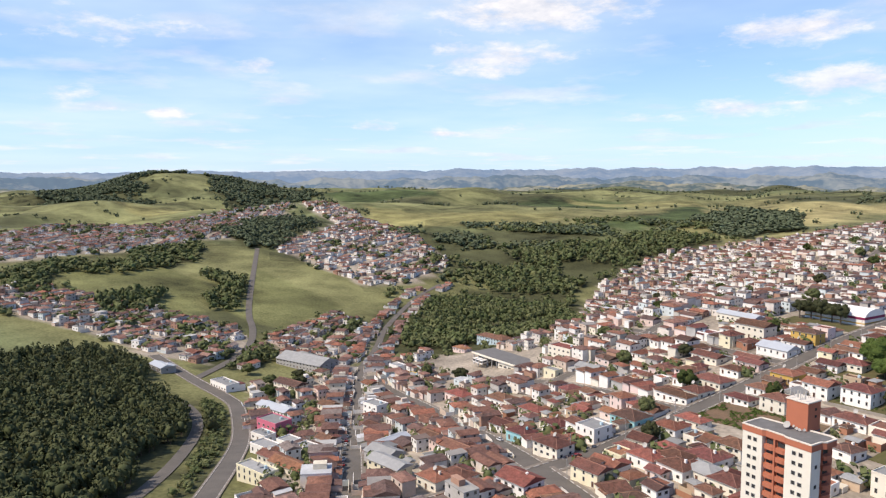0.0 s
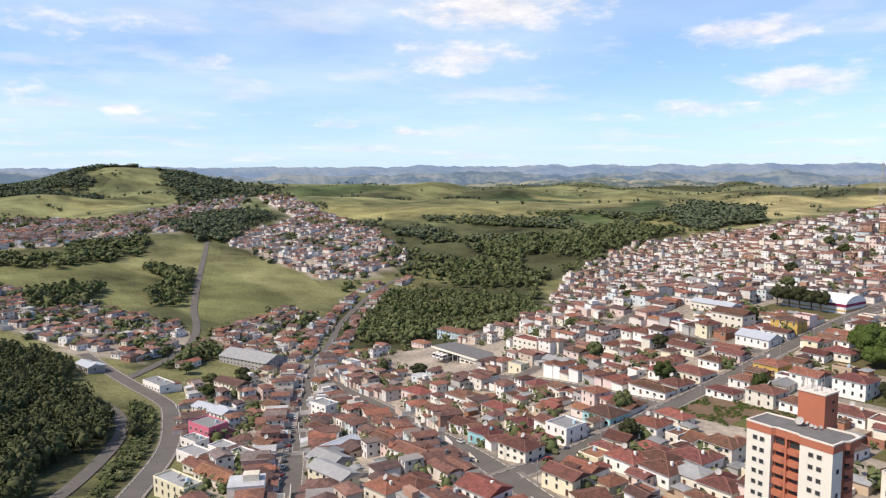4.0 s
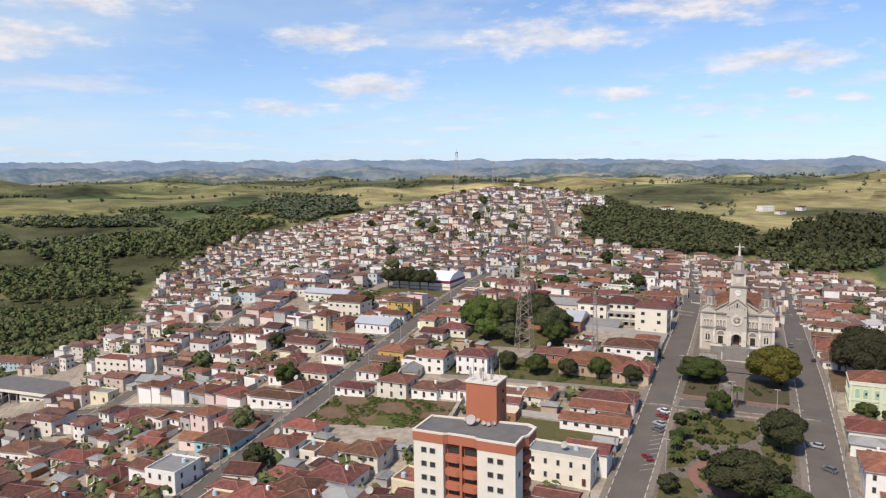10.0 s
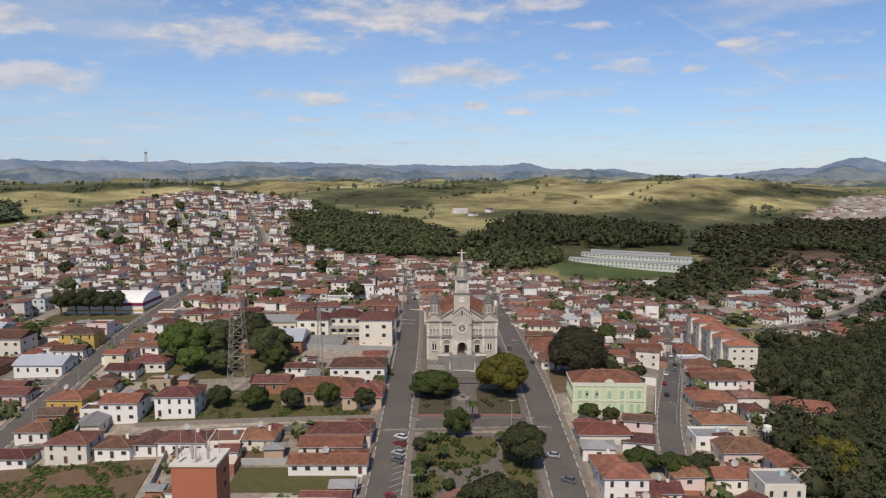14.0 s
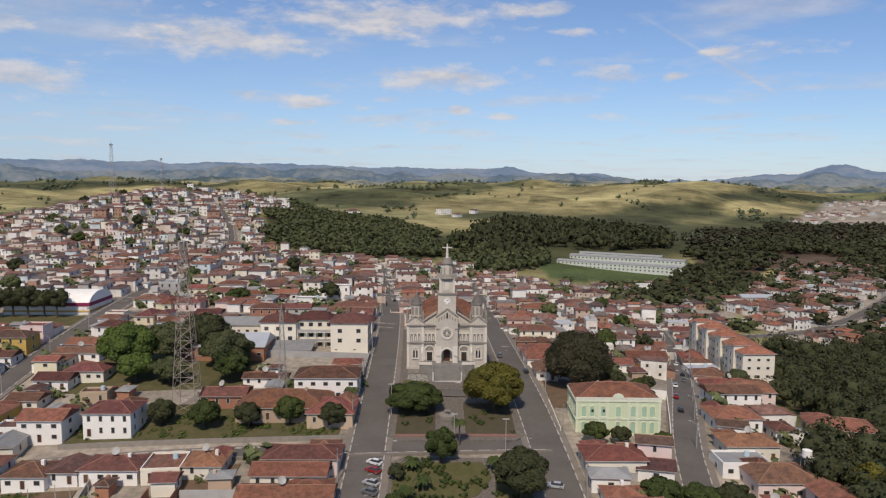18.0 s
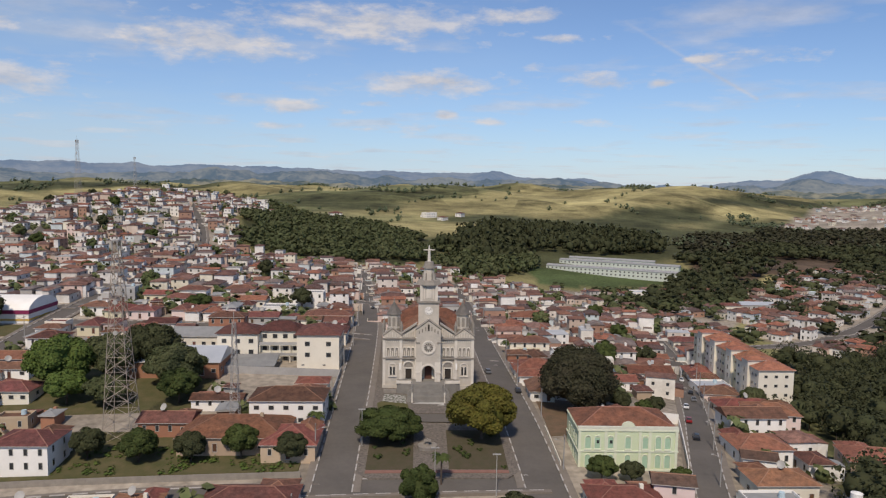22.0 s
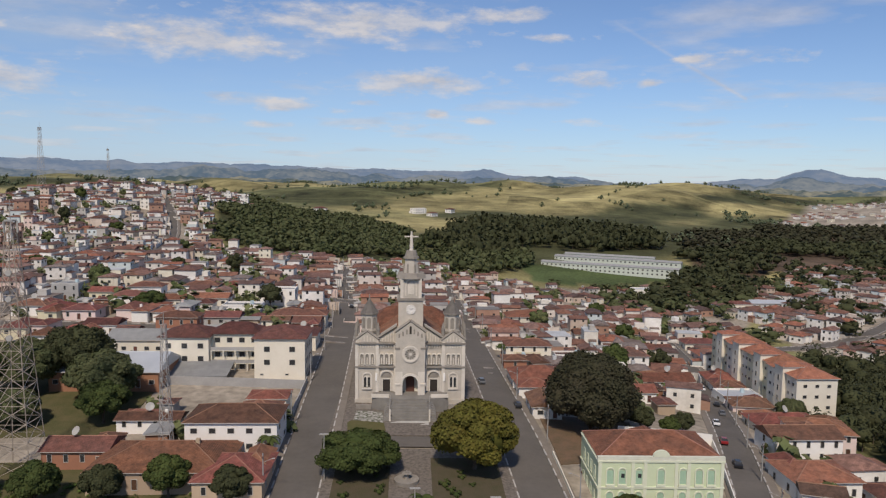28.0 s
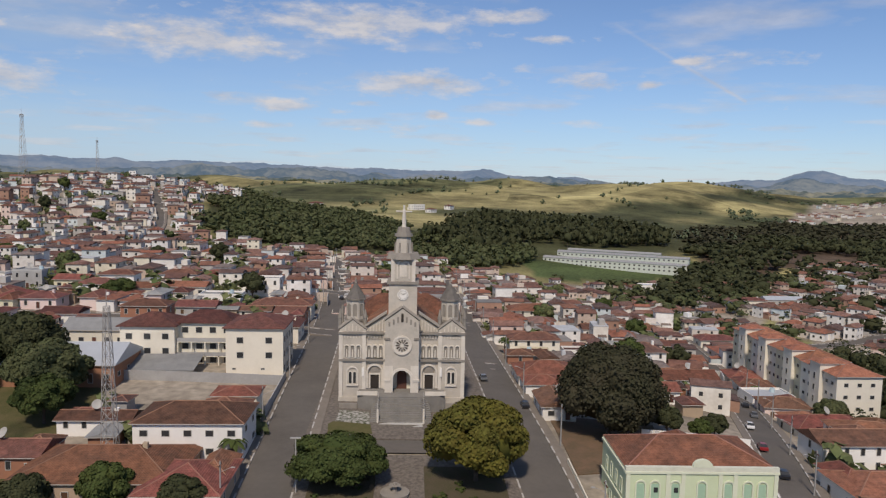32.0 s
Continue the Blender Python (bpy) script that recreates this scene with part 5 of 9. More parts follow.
put_house(107.5, 43.5, 0, 12.5, 9.0, 3.6, WHITE, METAL_ROOF, "flat")
put_house(111.0, 57.5, -8, 10.5, 9.5, 3.6, WHITE, TILE, "hip")
put_house(113.2, 71.5, -8, 10.0, 10.5, 4.0, CREAM, TILE_RED, "hip")
put_house(106.5, -4.0, -12, 15.0, 11.0, 6.0, PINK, TILE_RED, "hip")
put_house(104.5, 29.0, -10, 12.0, 9.0, 4.0, PINK, TILE, "hip")
put_house(105.0, 10.0, 0, 18.8, 10.3, 4, CREAM, TILE_RED, "hip")
put_house(94.9, -15.3, 0, 16.9, 9.4, 6.4, WHITE, TILE, "gable")
put_house(86.4, -37.0, 0, 14.1, 11.3, 5, WHITE, TILE_RED, "hip")
put_house(174.0, 325.5, 0, 26.3, 9.4, 6.5, WHITE, METAL_ROOF, "flat")
put_house(216.2, 275.8, 0, 16.9, 7.5, 5, CREAM, TILE, "hip")
put_house(237.6, 278.4, 0, 24.4, 8.5, 4, GREY, METAL_ROOF, "gable")
put_house(81.3, -59.0, 0, 14.1, 9.4, 5, CREAM, TILE_RED, "hip")
put_house(81.6, -77.5, 0, 16, 12.2, 5, PINK, TILE, "hip")
put_house(116.8, -42.1, -12, 18, 11, 6.6, TAN, TILE_RED, "hip")
put_house(72.3, -94.0, 0, 12.2, 7.5, 4.5, WHITE, TILE_RED, "gable")
put_house(79.5, -103.4, 0, 10.3, 9.4, 8, CREAM, CEMENT, "flat")
put_house(40.5, -101.0, 0, 11.3, 9.4, 7, WHITE, TILE_RED, "hip")
put_house(48.9, -102.3, 0, 11.3, 7.5, 4, CREAM, TILE, "gable")
put_house(41.0, -72.1, 0, 15, 10.3, 5, CREAM, TILE_RED, "hip")
put_house(75.1, -69.4, 0, 12.2, 8.5, 4, WHITE, CEMENT, "flat")
put_house(45.0, -111.8, 0, 13.2, 9.4, 4, WHITE, TILE_RED, "hip")
put_house(-332.7, -242.0, 20, 26.4, 8.8, 4, WHITE, METAL_ROOF, "gable")
put_house(-284.1, -257.8, 20, 15.8, 10.6, 8, ROSE, CEMENT, "flat")
put_house(-272.4, -267.1, 20, 11.4, 7, 4, WHITE, CEMENT, "flat")
put_house(-242.8, -274.9, 20, 12.3, 7.9, 5, WHITE, CEMENT, "flat")
put_house(-221.5, -257.8, 20, 21.1, 6.2, 4, WHITE, CEMENT, "flat")
put_house(-223.7, -277.9, 20, 10.6, 7, 4, CREAM, TILE, "gable")
put_house(-246.8, -262.2, 20, 8.8, 7.9, 5, WHITE, CEMENT, "flat")
put_house(-200.6, -276.6, 20, 19.4, 7.9, 4, CREAM, TILE_RED, "gable")
put_house(-193.2, -292.5, 20, 17.6, 7, 6, PALE, CEMENT, "flat")
put_house(-326.2, -210.9, 20, 11.4, 7.9, 4, CREAM, TILE, "gable")
put_house(-271.7, -233.1, 20, 10.6, 7.9, 4, CREAM, TILE, "gable")
put_house(-243.8, -244.3, 20, 8.8, 7, 4, WHITE, TILE, "gable")
put_house(-361.4, -167.2, 15, 8.8, 7.9, 4, WHITE, TILE_RED, "gable")
put_house(-296.1, -193.3, 15, 12.3, 8.8, 7, WHITE, CEMENT, "flat")
put_house(-281.2, -201.6, 15, 11.4, 7, 4, CREAM, TILE, "hip")
put_house(-254.4, -212.9, 15, 12.3, 7, 4, CREAM, TILE, "gable")
put_house(-239.1, -221.2, 15, 7.9, 6.2, 3.6, WHITE, TILE_RED, "gable")
put_house(-213.4, -223.1, 15, 7, 15, 4.5, BLUE, METAL_ROOF, "gable")
put_house(-190.8, -238.6, 15, 14.1, 10.6, 5, GREY, CEMENT, "gable")
put_house(-167.4, -247.7, 15, 17.6, 7.9, 6, PALE, CEMENT, "gable")
put_house(-144.4, -240.4, 12, 10.6, 8.8, 5, CREAM, TILE_RED, "hip")
put_house(-175.6, -211.6, 12, 15.8, 8.8, 4.5, WHITE, TILE, "gable")
put_house(-208.5, -205.5, 12, 10.6, 7, 4, CREAM, TILE, "gable")
put_house(-235.5, -190.0, 12, 11.4, 7, 4, CREAM, TILE, "gable")
put_house(-284.4, -177.9, 12, 11.4, 7.9, 4, PINK, TILE_RED, "hip")
put_house(-356.2, -135.6, 10, 11.4, 7, 5, YELLOW, CEMENT, "flat")
put_house(-392.1, -130.0, 10, 10.6, 7.9, 5, WHITE, CEMENT, "flat")
put_house(-335.1, -132.2, 10, 11.4, 7.9, 4, WHITE, TILE, "hip")
put_house(-282.5, -143.6, 10, 15.8, 9.7, 5, PINK, TILE_RED, "hip")
put_house(-247.0, -137.2, 10, 15.8, 11.4, 4.5, WHITE, TILE, "hip")
put_house(-242.7, -160.4, 10, 12.3, 8.8, 4, CREAM, TILE, "hip")
put_house(-195.1, -172.5, 10, 12.3, 8.8, 4, WHITE, TILE, "gable")
put_house(-173.3, -178.4, 10, 11.4, 8.8, 5, AQUA, TILE, "hip")
put_house(-438.9, -183.9, 25, 45.8, 21.1, 5.4, GREY, CEMENT, "gable")
put_house(-378.6, -217.2, 20, 22.9, 10.6, 6, CREAM, TILE_OLD, "gable")
put_house(-398.5, -256.0, 15, 21.1, 9.7, 5, WHITE, CEMENT, "flat")
put_house(-453.2, -287.3, 15, 19.4, 8.8, 4.5, GREY, METAL_ROOF, "gable")
put_house(-489.9, -257.3, 15, 13.2, 7.9, 5, WHITE, TILE_RED, "gable")
put_house(-411.8, -28.4, 10, 29.9, 11.4, 5.5, BLUE, TILE, "hip")
put_house(-407.6, -62.8, 10, 14.1, 7.9, 4, PINK, TILE_RED, "hip")
put_house(-284.1, -59.5, 8, 19.4, 11.4, 7, CREAM, TILE_RED, "flat")
put_house(-239.6, -78.0, 8, 15, 8.8, 5, GREY, CEMENT, "gable")
put_house(-261.3, -88.1, 8, 9.7, 7, 5, PALE, CEMENT, "flat")
put_house(-206.4, -146.0, 8, 14.1, 8.8, 4.5, PINK, TILE_RED, "hip")
put_house(-173.2, -158.0, 8, 11.4, 8.8, 4, WHITE, TILE, "hip")
put_house(-147.9, -159.1, 5, 10.6, 11.4, 6.8, WHITE, CEMENT, "flat")
put_house(-153.7, -131.2, 5, 14.1, 12.3, 4.4, AQUA, TILE_OLD, "hip")
put_house(-125.0, -137.6, 3, 11.4, 8.8, 6.4, WHITE, TILE_RED, "hip")
put_house(-129.7, -118.0, 3, 13.2, 7.9, 4, CREAM, TILE_RED, "hip")
put_house(-95.9, -134.5, 2, 11.4, 9.7, 5.4, CREAM, TILE, "hip")
put_house(-111.3, -165.6, 4, 12.3, 9.7, 5, WHITE, TILE_RED, "hip")
put_house(-103.8, -157.9, 4, 12.3, 9.7, 5, WHITE, TILE, "hip")
put_house(-89.7, -159.5, 4, 12.3, 9.7, 4.5, CREAM, CEMENT, "hip")
put_house(-78.9, -160.0, 4, 11.4, 9.7, 4.5, CREAM, TILE, "hip")
put_house(-114.9, -182.8, 6, 11.4, 9.7, 4.5, WHITE, TILE_RED, "gable")
put_house(-112.4, -192.9, 8, 12.3, 8.8, 5.5, PALE, TILE, "gable")
put_house(-145.0, -183.7, 8, 13.2, 10.6, 5.4, CREAM, TILE, "hip")
put_house(-160.7, -93.7, 4, 18.5, 7.9, 4.4, WHITE, TILE, "hip")
put_house(-178.0, -63.9, 4, 11.4, 9.7, 5.4, PINK, TILE, "hip")
put_house(-196.2, -64.9, 5, 10.6, 8.8, 5, PINK, TILE, "hip")
put_house(-118.6, -220.6, 10, 13.2, 10.6, 6.4, WHITE, TILE_RED, "gable")
put_house(-143.1, -230.5, 10, 11.4, 8.8, 4, WHITE, TILE, "hip")
put_house(-40.4, -122.4, 0, 17.9, 8.5, 8, CREAM, CEMENT, "flat")
put_house(-97.8, -148.2, 0, 13.2, 10.3, 4.5, WHITE, TILE, "hip")
put_house(-97.5, -164.1, 0, 12.2, 10.3, 5, WHITE, TILE, "hip")


# ---- the church ----
def arch_outline(x, z, w, h, n=9):
    """A round-headed opening: w wide and h high, standing at z, its middle at x; anticlockwise in x and z."""
    r = w / 2
    pts = [(x - r, z), (x + r, z)]
    pts += [(x + r * math.cos(math.pi * k / n), z + h - r + r * math.sin(math.pi * k / n)) for k in range(n + 1)]
    return pts


def arch_ring(s, x, z, w, h, rim, y0, y1, n=9, slot=0):
    """A raised surround of a round-headed opening."""
    a, b = arch_outline(x, z, w, h, n)[1:] + [(x - w / 2, z)], arch_outline(x, z, w + 2 * rim, h + rim, n)[1:] + [(x - w / 2 - rim, z)]
    m = len(a)
    v = [(p[0], y, p[1]) for y in (y0, y1) for ring in (a, b) for p in ring]
    f = []
    for i in range(m - 1):
        f += [(i, m + i, m + i + 1, i + 1), (2 * m + i, 2 * m + i + 1, 3 * m + i + 1, 3 * m + i), (m + i, 3 * m + i, 3 * m + i + 1, m + i + 1), (i, i + 1, 2 * m + i + 1, 2 * m + i)]
    f += [(0, 2 * m, 3 * m, m), (m - 1, 2 * m - 1, 4 * m - 1, 3 * m - 1)]
    return s.add(v, f, slot)


# near-black for clock marks and tyres; on solid openings it paints interior shade
DARK_HOLE = mat("painted_shade_and_black", (0.045, 0.035, 0.03), 0.9, (0.03, 0.025, 0.02))
DARK_TILE = mat("grey_slate_turret", (0.16, 0.145, 0.13), 0.85, (0.1, 0.09, 0.08), 1.0, 5, 1.0)
STAIR = mat("stair_stone", (0.24, 0.225, 0.2), 0.9, (0.16, 0.15, 0.135), 0.6, 5, 1.0)
MARBLE = mat("pale_steps", (0.5, 0.48, 0.44), 0.8, (0.38, 0.36, 0.33), 0.6, 4, 1.0)


def build_church():
    ch = thing("church", "grey Romanesque church with a tall clock tower", "church", pose(0, 0, -1.6))
    # walls: outer bays, inner bays, the nave and the transept behind
    for sx in (-1, 1):
        s = Shape().slab([(sx * 14, -2.5), (sx * 8.2, -2.5), (sx * 8.2, 17.0), (sx * 11.1, 19.2), (sx * 14, 17.0)][::sx], 0, 7)
        part("corner_bay", s.make("corner_bay", STONE), ch)
        s = Shape().slab([(sx * 8.2, -2.5), (sx * 3.6, -2.5), (sx * 3.6, 20.6), (sx * 8.2, 17.6)][::sx], 0.35, 4)
        part("inner_bay", s.make("inner_bay", STONE), ch)
        for x0, x1 in ((13.3, 14.15), (8.1, 8.9), (3.5, 4.2)):
            part("pilaster", Shape().box(min(sx * x0, sx * x1), -0.28, -2.5, max(sx * x0, sx * x1), 0.3, 16.4).make("pilaster", STONE_LIGHT), ch)
        for z, dp in ((9.7, 0.4), (15.9, 0.5)):
            part("cornice", Shape().box(min(sx * 3.5, sx * 14.3), -dp, z, max(sx * 3.5, sx * 14.3), 0.3, z + 0.45).make("cornice", STONE_DARK), ch)
        part("plinth", Shape().box(min(sx * 3.5, sx * 14.25), -0.4, -2.5, max(sx * 3.5, sx * 14.25), 0.2, 1.4).make("plinth", STONE), ch)
        # raking cornices of the gables
        for xa, za, xb, zb in ((14.2, 16.9, 11.1, 19.2), (11.1, 19.2, 8.0, 16.9), (8.2, 17.5, 3.6, 20.5)):
            p = Shape().bar((sx * xa, 0.1, za + 0.15), (sx * xb, 0.1, zb + 0.15), 0.38, 4)
            part("raking_cornice", p.make("raking_cornice", STONE_DARK), ch)
        # corbel table: small round arches below the cornices
        for k in range(14):
            x = sx * (4.6 + k * 0.66)
            if abs(abs(x) - 8.5) < 0.5:
                continue
            part("corbel", arch_ring(Shape(), x, 14.9, 0.36, 0.75, 0.13, -0.12, 0.4, 5).make("corbel", STONE_LIGHT), ch)
        for k in range(6):
            x = sx * (4.4 + k * 0.68)
            part("corbel", Shape().box(x - 0.1, -0.1, 16.5, x + 0.1, 0.4, 19.0 - k * 0.42).make("corbel", STONE_LIGHT), ch)
        for k in range(5):
            x = sx * (9.5 + k * 0.8)
            part("corbel", Shape().box(x - 0.1, -0.25, 16.5, x + 0.1, 0.1, 17.6 - abs(k - 2) * 0.45 + 0.5).make("corbel", STONE_LIGHT), ch)
        # triple arcades
        for cx in (6.1, 11.1):
            for k in (-1, 0, 1):
                x = sx * cx + k * 1.32
                # flush panel without depth: dark colour in place of the niche's shade
                part("niche", Shape().slab(arch_outline(x, 10.6, 0.82, 2.7), -0.02, 0.4).make("niche", STONE_DARK), ch)
                part("arch_surround", arch_ring(Shape(), x, 10.5, 0.86, 2.75, 0.24, -0.3, 0.4).make("arch_surround", STONE_LIGHT), ch)
                part("statue_base", Shape().tube(x, -0.05, 10.6, 12.3, 0.2, 0.13, 6).make("statue_base", STONE_LIGHT), ch)
        # paired windows in the corner bays
        for k in (-1, 1):
            x = sx * 11.1 + k * 0.48
            w = part("arched_window", Shape().slab(arch_outline(x, 4.6, 0.6, 2.7), -0.05, 0.3).make("arched_window", GLASS), ch)
            part("window_surround", arch_ring(Shape(), x, 4.5, 0.64, 2.75, 0.16, -0.22, 0.3).make("window_surround", STONE_LIGHT), w)
        part("hood", arch_ring(Shape(), sx * 11.1, 4.3, 2.1, 3.9, 0.28, -0.26, 0.3).make("hood", STONE_LIGHT), ch)
        part("sill", Shape().box(sx * 11.1 - 1.3, -0.35, 4.0, sx * 11.1 + 1.3, 0.2, 4.35).make("sill", STONE_LIGHT), ch)
        # side doors
        d = part("side_door", Shape().box(sx * 6.1 - 0.95, 0.12, 3.5, sx * 6.1 + 0.95, 0.5, 6.6).make("side_door", DARK_HOLE), ch)
        part("door_frame", Shape().slab([(sx * 6.1 - 1.3, 3.4), (sx * 6.1 - 0.95, 3.4), (sx * 6.1 - 0.95, 6.6), (sx * 6.1 + 0.95, 6.6), (sx * 6.1 + 0.95, 3.4), (sx * 6.1 + 1.3, 3.4), (sx * 6.1 + 1.3, 7.0), (sx * 6.1 - 1.3, 7.0)], -0.1, 0.4).make("door_frame", STONE_LIGHT), d)
        part("tympanum", Shape().slab(arch_outline(sx * 6.1, 7.1, 2.3, 1.3), 0.02, 0.5).make("tympanum", STONE_DARK), ch)
        part("hood", arch_ring(Shape(), sx * 6.1, 3.5, 3.0, 5.2, 0.4, -0.22, 0.4).make("hood", STONE_LIGHT), ch)
        part("roundel", Shape().box(sx * 8.75 - 0.25, -0.5, 6.3, sx * 8.75 + 0.25, -0.28, 8.3).make("roundel", WHITE), ch)
        # turrets
        t = part("turret", Shape().tube(sx * 10.8, 4.2, 16, 23.0, 2.05, 2.05, 8, 0, 0.39).make("turret", STONE), ch)
        part("turret_roof", Shape().tube(sx * 10.8, 4.2, 23.45, 26.8, 2.35, 0.25, 8, 0, 0.39).make("turret_roof", DARK_TILE), t)
        part("turret_cornice", Shape().tube(sx * 10.8, 4.2, 23.0, 23.45, 2.4, 2.5, 8, 0, 0.39).make("turret_cornice", STONE_DARK), t)
        part("turret_band", Shape().tube(sx * 10.8, 4.2, 18.2, 18.7, 2.3, 2.3, 8, 0, 0.39).make("turret_band", STONE_DARK), t)
        part("finial", Shape().tube(sx * 10.8, 4.2, 26.8, 28.2, 0.28, 0.06, 6).make("finial", STONE_DARK), t)
        for k in range(5):
            a = -math.pi / 2 + (k - 2) * math.pi / 4
            m = pose(sx * 10.8 + 1.92 * math.cos(a), 4.2 + 1.92 * math.sin(a), 0, 0, 0, math.degrees(a) + 90)
            part("turret_window", arch_ring(Shape(), 0, 19.4, 0.6, 2.7, 0.16, -0.1, 0.1).slab(arch_outline(0, 19.4, 0.6, 2.7), 0, 0.1).make("turret_window", STONE_DARK), t, m)
        for px, py in ((8.4, 1.2), (14.0, 1.0), (14.0, 6.2)):
            part("pinnacle", Shape().tube(sx * px, py, 16.8, 19.3, 0.5, 0.42, 6).tube(sx * px, py, 19.3, 21.4, 0.55, 0.08, 6).make("pinnacle", STONE_DARK), ch)
        # nave aisle, transept
        part("aisle_wall", Shape().box(min(sx * 7.6, sx * 8.6), 4.0, -2.5, max(sx * 7.6, sx * 8.6), 48, 15.0).make("aisle_wall", CREAM), ch)
    s = Shape().box(-8.6, 3.9, 13.6, 8.6, 48.0, 15.0)
    part("nave_wall", s.make("nave_wall", CREAM), ch)
    part("nave_roof", Shape().hip(-8.6, 3.6, 8.6, 48, 15.1, 5.2, 0.5, 0.2, True).make("nave_roof", TILE_RED, uvs=True), ch)
    part("transept_wall", Shape().box(-13.5, 26, -2.5, 13.5, 40, 15.2).make("transept_wall", CREAM), ch)
    part("transept_roof", Shape().hip(-13.5, 26, 13.5, 40, 15.4, 4.6, 0.5, 0.2, False).make("transept_roof", TILE_RED, uvs=True), ch)
    # central bay with the portal
    for sx in (-1, 1):
        part("portal_pier", Shape().box(min(sx * 1.95, sx * 3.75), -3.0, -2.5, max(sx * 1.95, sx * 3.75), 0.3, 9.4).make("portal_pier", STONE_LIGHT), ch)
        part("pier_capital", Shape().box(min(sx * 1.9, sx * 3.95), -3.2, 5.9, max(sx * 1.9, sx * 3.95), -2.6, 6.4).make("pier_capital", STONE_LIGHT), ch)
        part("raking_cornice", Shape().bar((sx * 3.95, -2.9, 19.7), (0, -2.9, 22.6), 0.42, 4).make("raking_cornice", STONE_DARK), ch)
        part("band", Shape().box(min(sx * 2.6, sx * 3.95), -3.2, 15.2, max(sx * 2.6, sx * 3.95), 0.3, 15.7).make("band", STONE_DARK), ch)
        for k in (1, 2, 3):
            part("corbel", Shape().box(sx * k * 0.95 - 0.2, -3.12, 19.6 - k * 0.45, sx * k * 0.95 + 0.2, -2.8, 20.9 - k * 0.55).make("corbel", STONE_DARK), ch)
    part("portal_bay", Shape().slab([(-3.75, 9.41), (3.75, 9.41), (3.75, 19.5), (0, 22.3), (-3.75, 19.5)], -3.0, 4.0).make("portal_bay", STONE), ch)
    sp = Shape()
    pts = [(1.95 * math.cos(math.pi * k / 12), 6.4 + 1.95 * math.sin(math.pi * k / 12)) for k in range(13)]
    sp.slab([(-1.95, 9.4), (-1.95, 6.4)] + pts[::-1][1:-1] + [(1.95, 6.4), (1.95, 9.4)], -2.98, 0.3)
    part("portal_spandrel", sp.make("portal_spandrel", STONE), ch)
    part("portal_arch", arch_ring(Shape(), 0, 3.4, 3.9, 5.0, 0.55, -3.25, -2.9, 14).make("portal_arch", STONE_LIGHT), ch)
    part("porch_back", Shape().box(-1.95, 0.1, 2.0, 1.95, 0.34, 9.4).make("porch_back", CREAM), ch)
    part("main_door", Shape().slab(arch_outline(0, 3.4, 2.2, 4.2), -0.1, 0.1).make("main_door", WOOD), ch, None, "dark wooden main door")
    part("porch_floor", Shape().box(-1.95, -3.0, 2.4, 1.95, 0.1, 3.4).make("porch_floor", STAIR), ch)
    part("louvre", Shape().slab(arch_outline(0, 19.2, 0.55, 2.0), -3.08, -2.9).make("louvre", DARK_HOLE), ch)
    # rose window
    rose = part("rose_window", Shape().slab([(1.75 * math.cos(k * math.pi / 12), 14.0 + 1.75 * math.sin(k * math.pi / 12)) for k in range(24)], -3.14, -2.9).make("rose_window", STONE_LIGHT), ch)
    ring = Shape()
    outer, inner = [(2.15 * math.cos(k * math.pi / 12), 14.0 + 2.15 * math.sin(k * math.pi / 12)) for k in range(24)], [(1.75 * math.cos(k * math.pi / 12), 14.0 + 1.75 * math.sin(k * math.pi / 12)) for k in range(24)]
    v = [(p[0], y, p[1]) for y in (-3.3, -2.9) for r in (inner, outer) for p in r]
    ring.add(v, [q for i in range(24) for q in ((i, (i + 1) % 24, 24 + (i + 1) % 24, 24 + i), (24 + i, 24 + (i + 1) % 24, 72 + (i + 1) % 24, 72 + i), (i, 48 + i, 48 + (i + 1) % 24, (i + 1) % 24))])
    part("rose_rim", ring.make("rose_rim", STONE_LIGHT), rose)
    for k in range(12):
        a = k * math.pi / 6
        part("petal", Shape().slab([(0.45 * math.cos(a - 0.12), 14 + 0.45 * math.sin(a - 0.12)), (1.3 * math.cos(a - 0.15), 14 + 1.3 * math.sin(a - 0.15)), (1.45 * math.cos(a), 14 + 1.45 * math.sin(a)), (1.3 * math.cos(a + 0.15), 14 + 1.3 * math.sin(a + 0.15)), (0.45 * math.cos(a + 0.12), 14 + 0.45 * math.sin(a + 0.12))], -3.2, -3.1).make("petal", DARK_HOLE), rose)
    # tower
    ty = 4.6
    tw = part("clock_stage", Shape().box(-3.2, ty - 3.2, 18, 3.2, ty + 3.2, 27.0).make("clock_stage", STONE), ch)
    part("stage_cornice", Shape().box(-3.6, ty - 3.6, 27.0, 3.6, ty + 3.6, 27.6).make("stage_cornice", STONE_DARK), tw)
    face = Shape().slab([(1.25 * math.cos(k * math.pi / 12), 24.6 + 1.25 * math.sin(k * math.pi / 12)) for k in range(24)], ty - 3.36, ty - 3.1)
    clock = part("clock", face.make("clock", WHITE), ch, None, "round white clock face with dark numerals")
    for k in range(12):
        a = k * math.pi / 6
        part("hour_mark", Shape().bar((0.82 * math.cos(a), ty - 3.38, 24.6 + 0.82 * math.sin(a)), (1.12 * math.cos(a), ty - 3.38, 24.6 + 1.12 * math.sin(a)), 0.07, 4).make("hour_mark", DARK_HOLE), clock)
    for a, l in ((0.6, 0.7), (2.3, 0.5)):
        part("clock_hand", Shape().bar((0, ty - 3.4, 24.6), (l * math.cos(a), ty - 3.4, 24.6 + l * math.sin(a)), 0.06, 4).make("clock_hand", DARK_HOLE), clock)
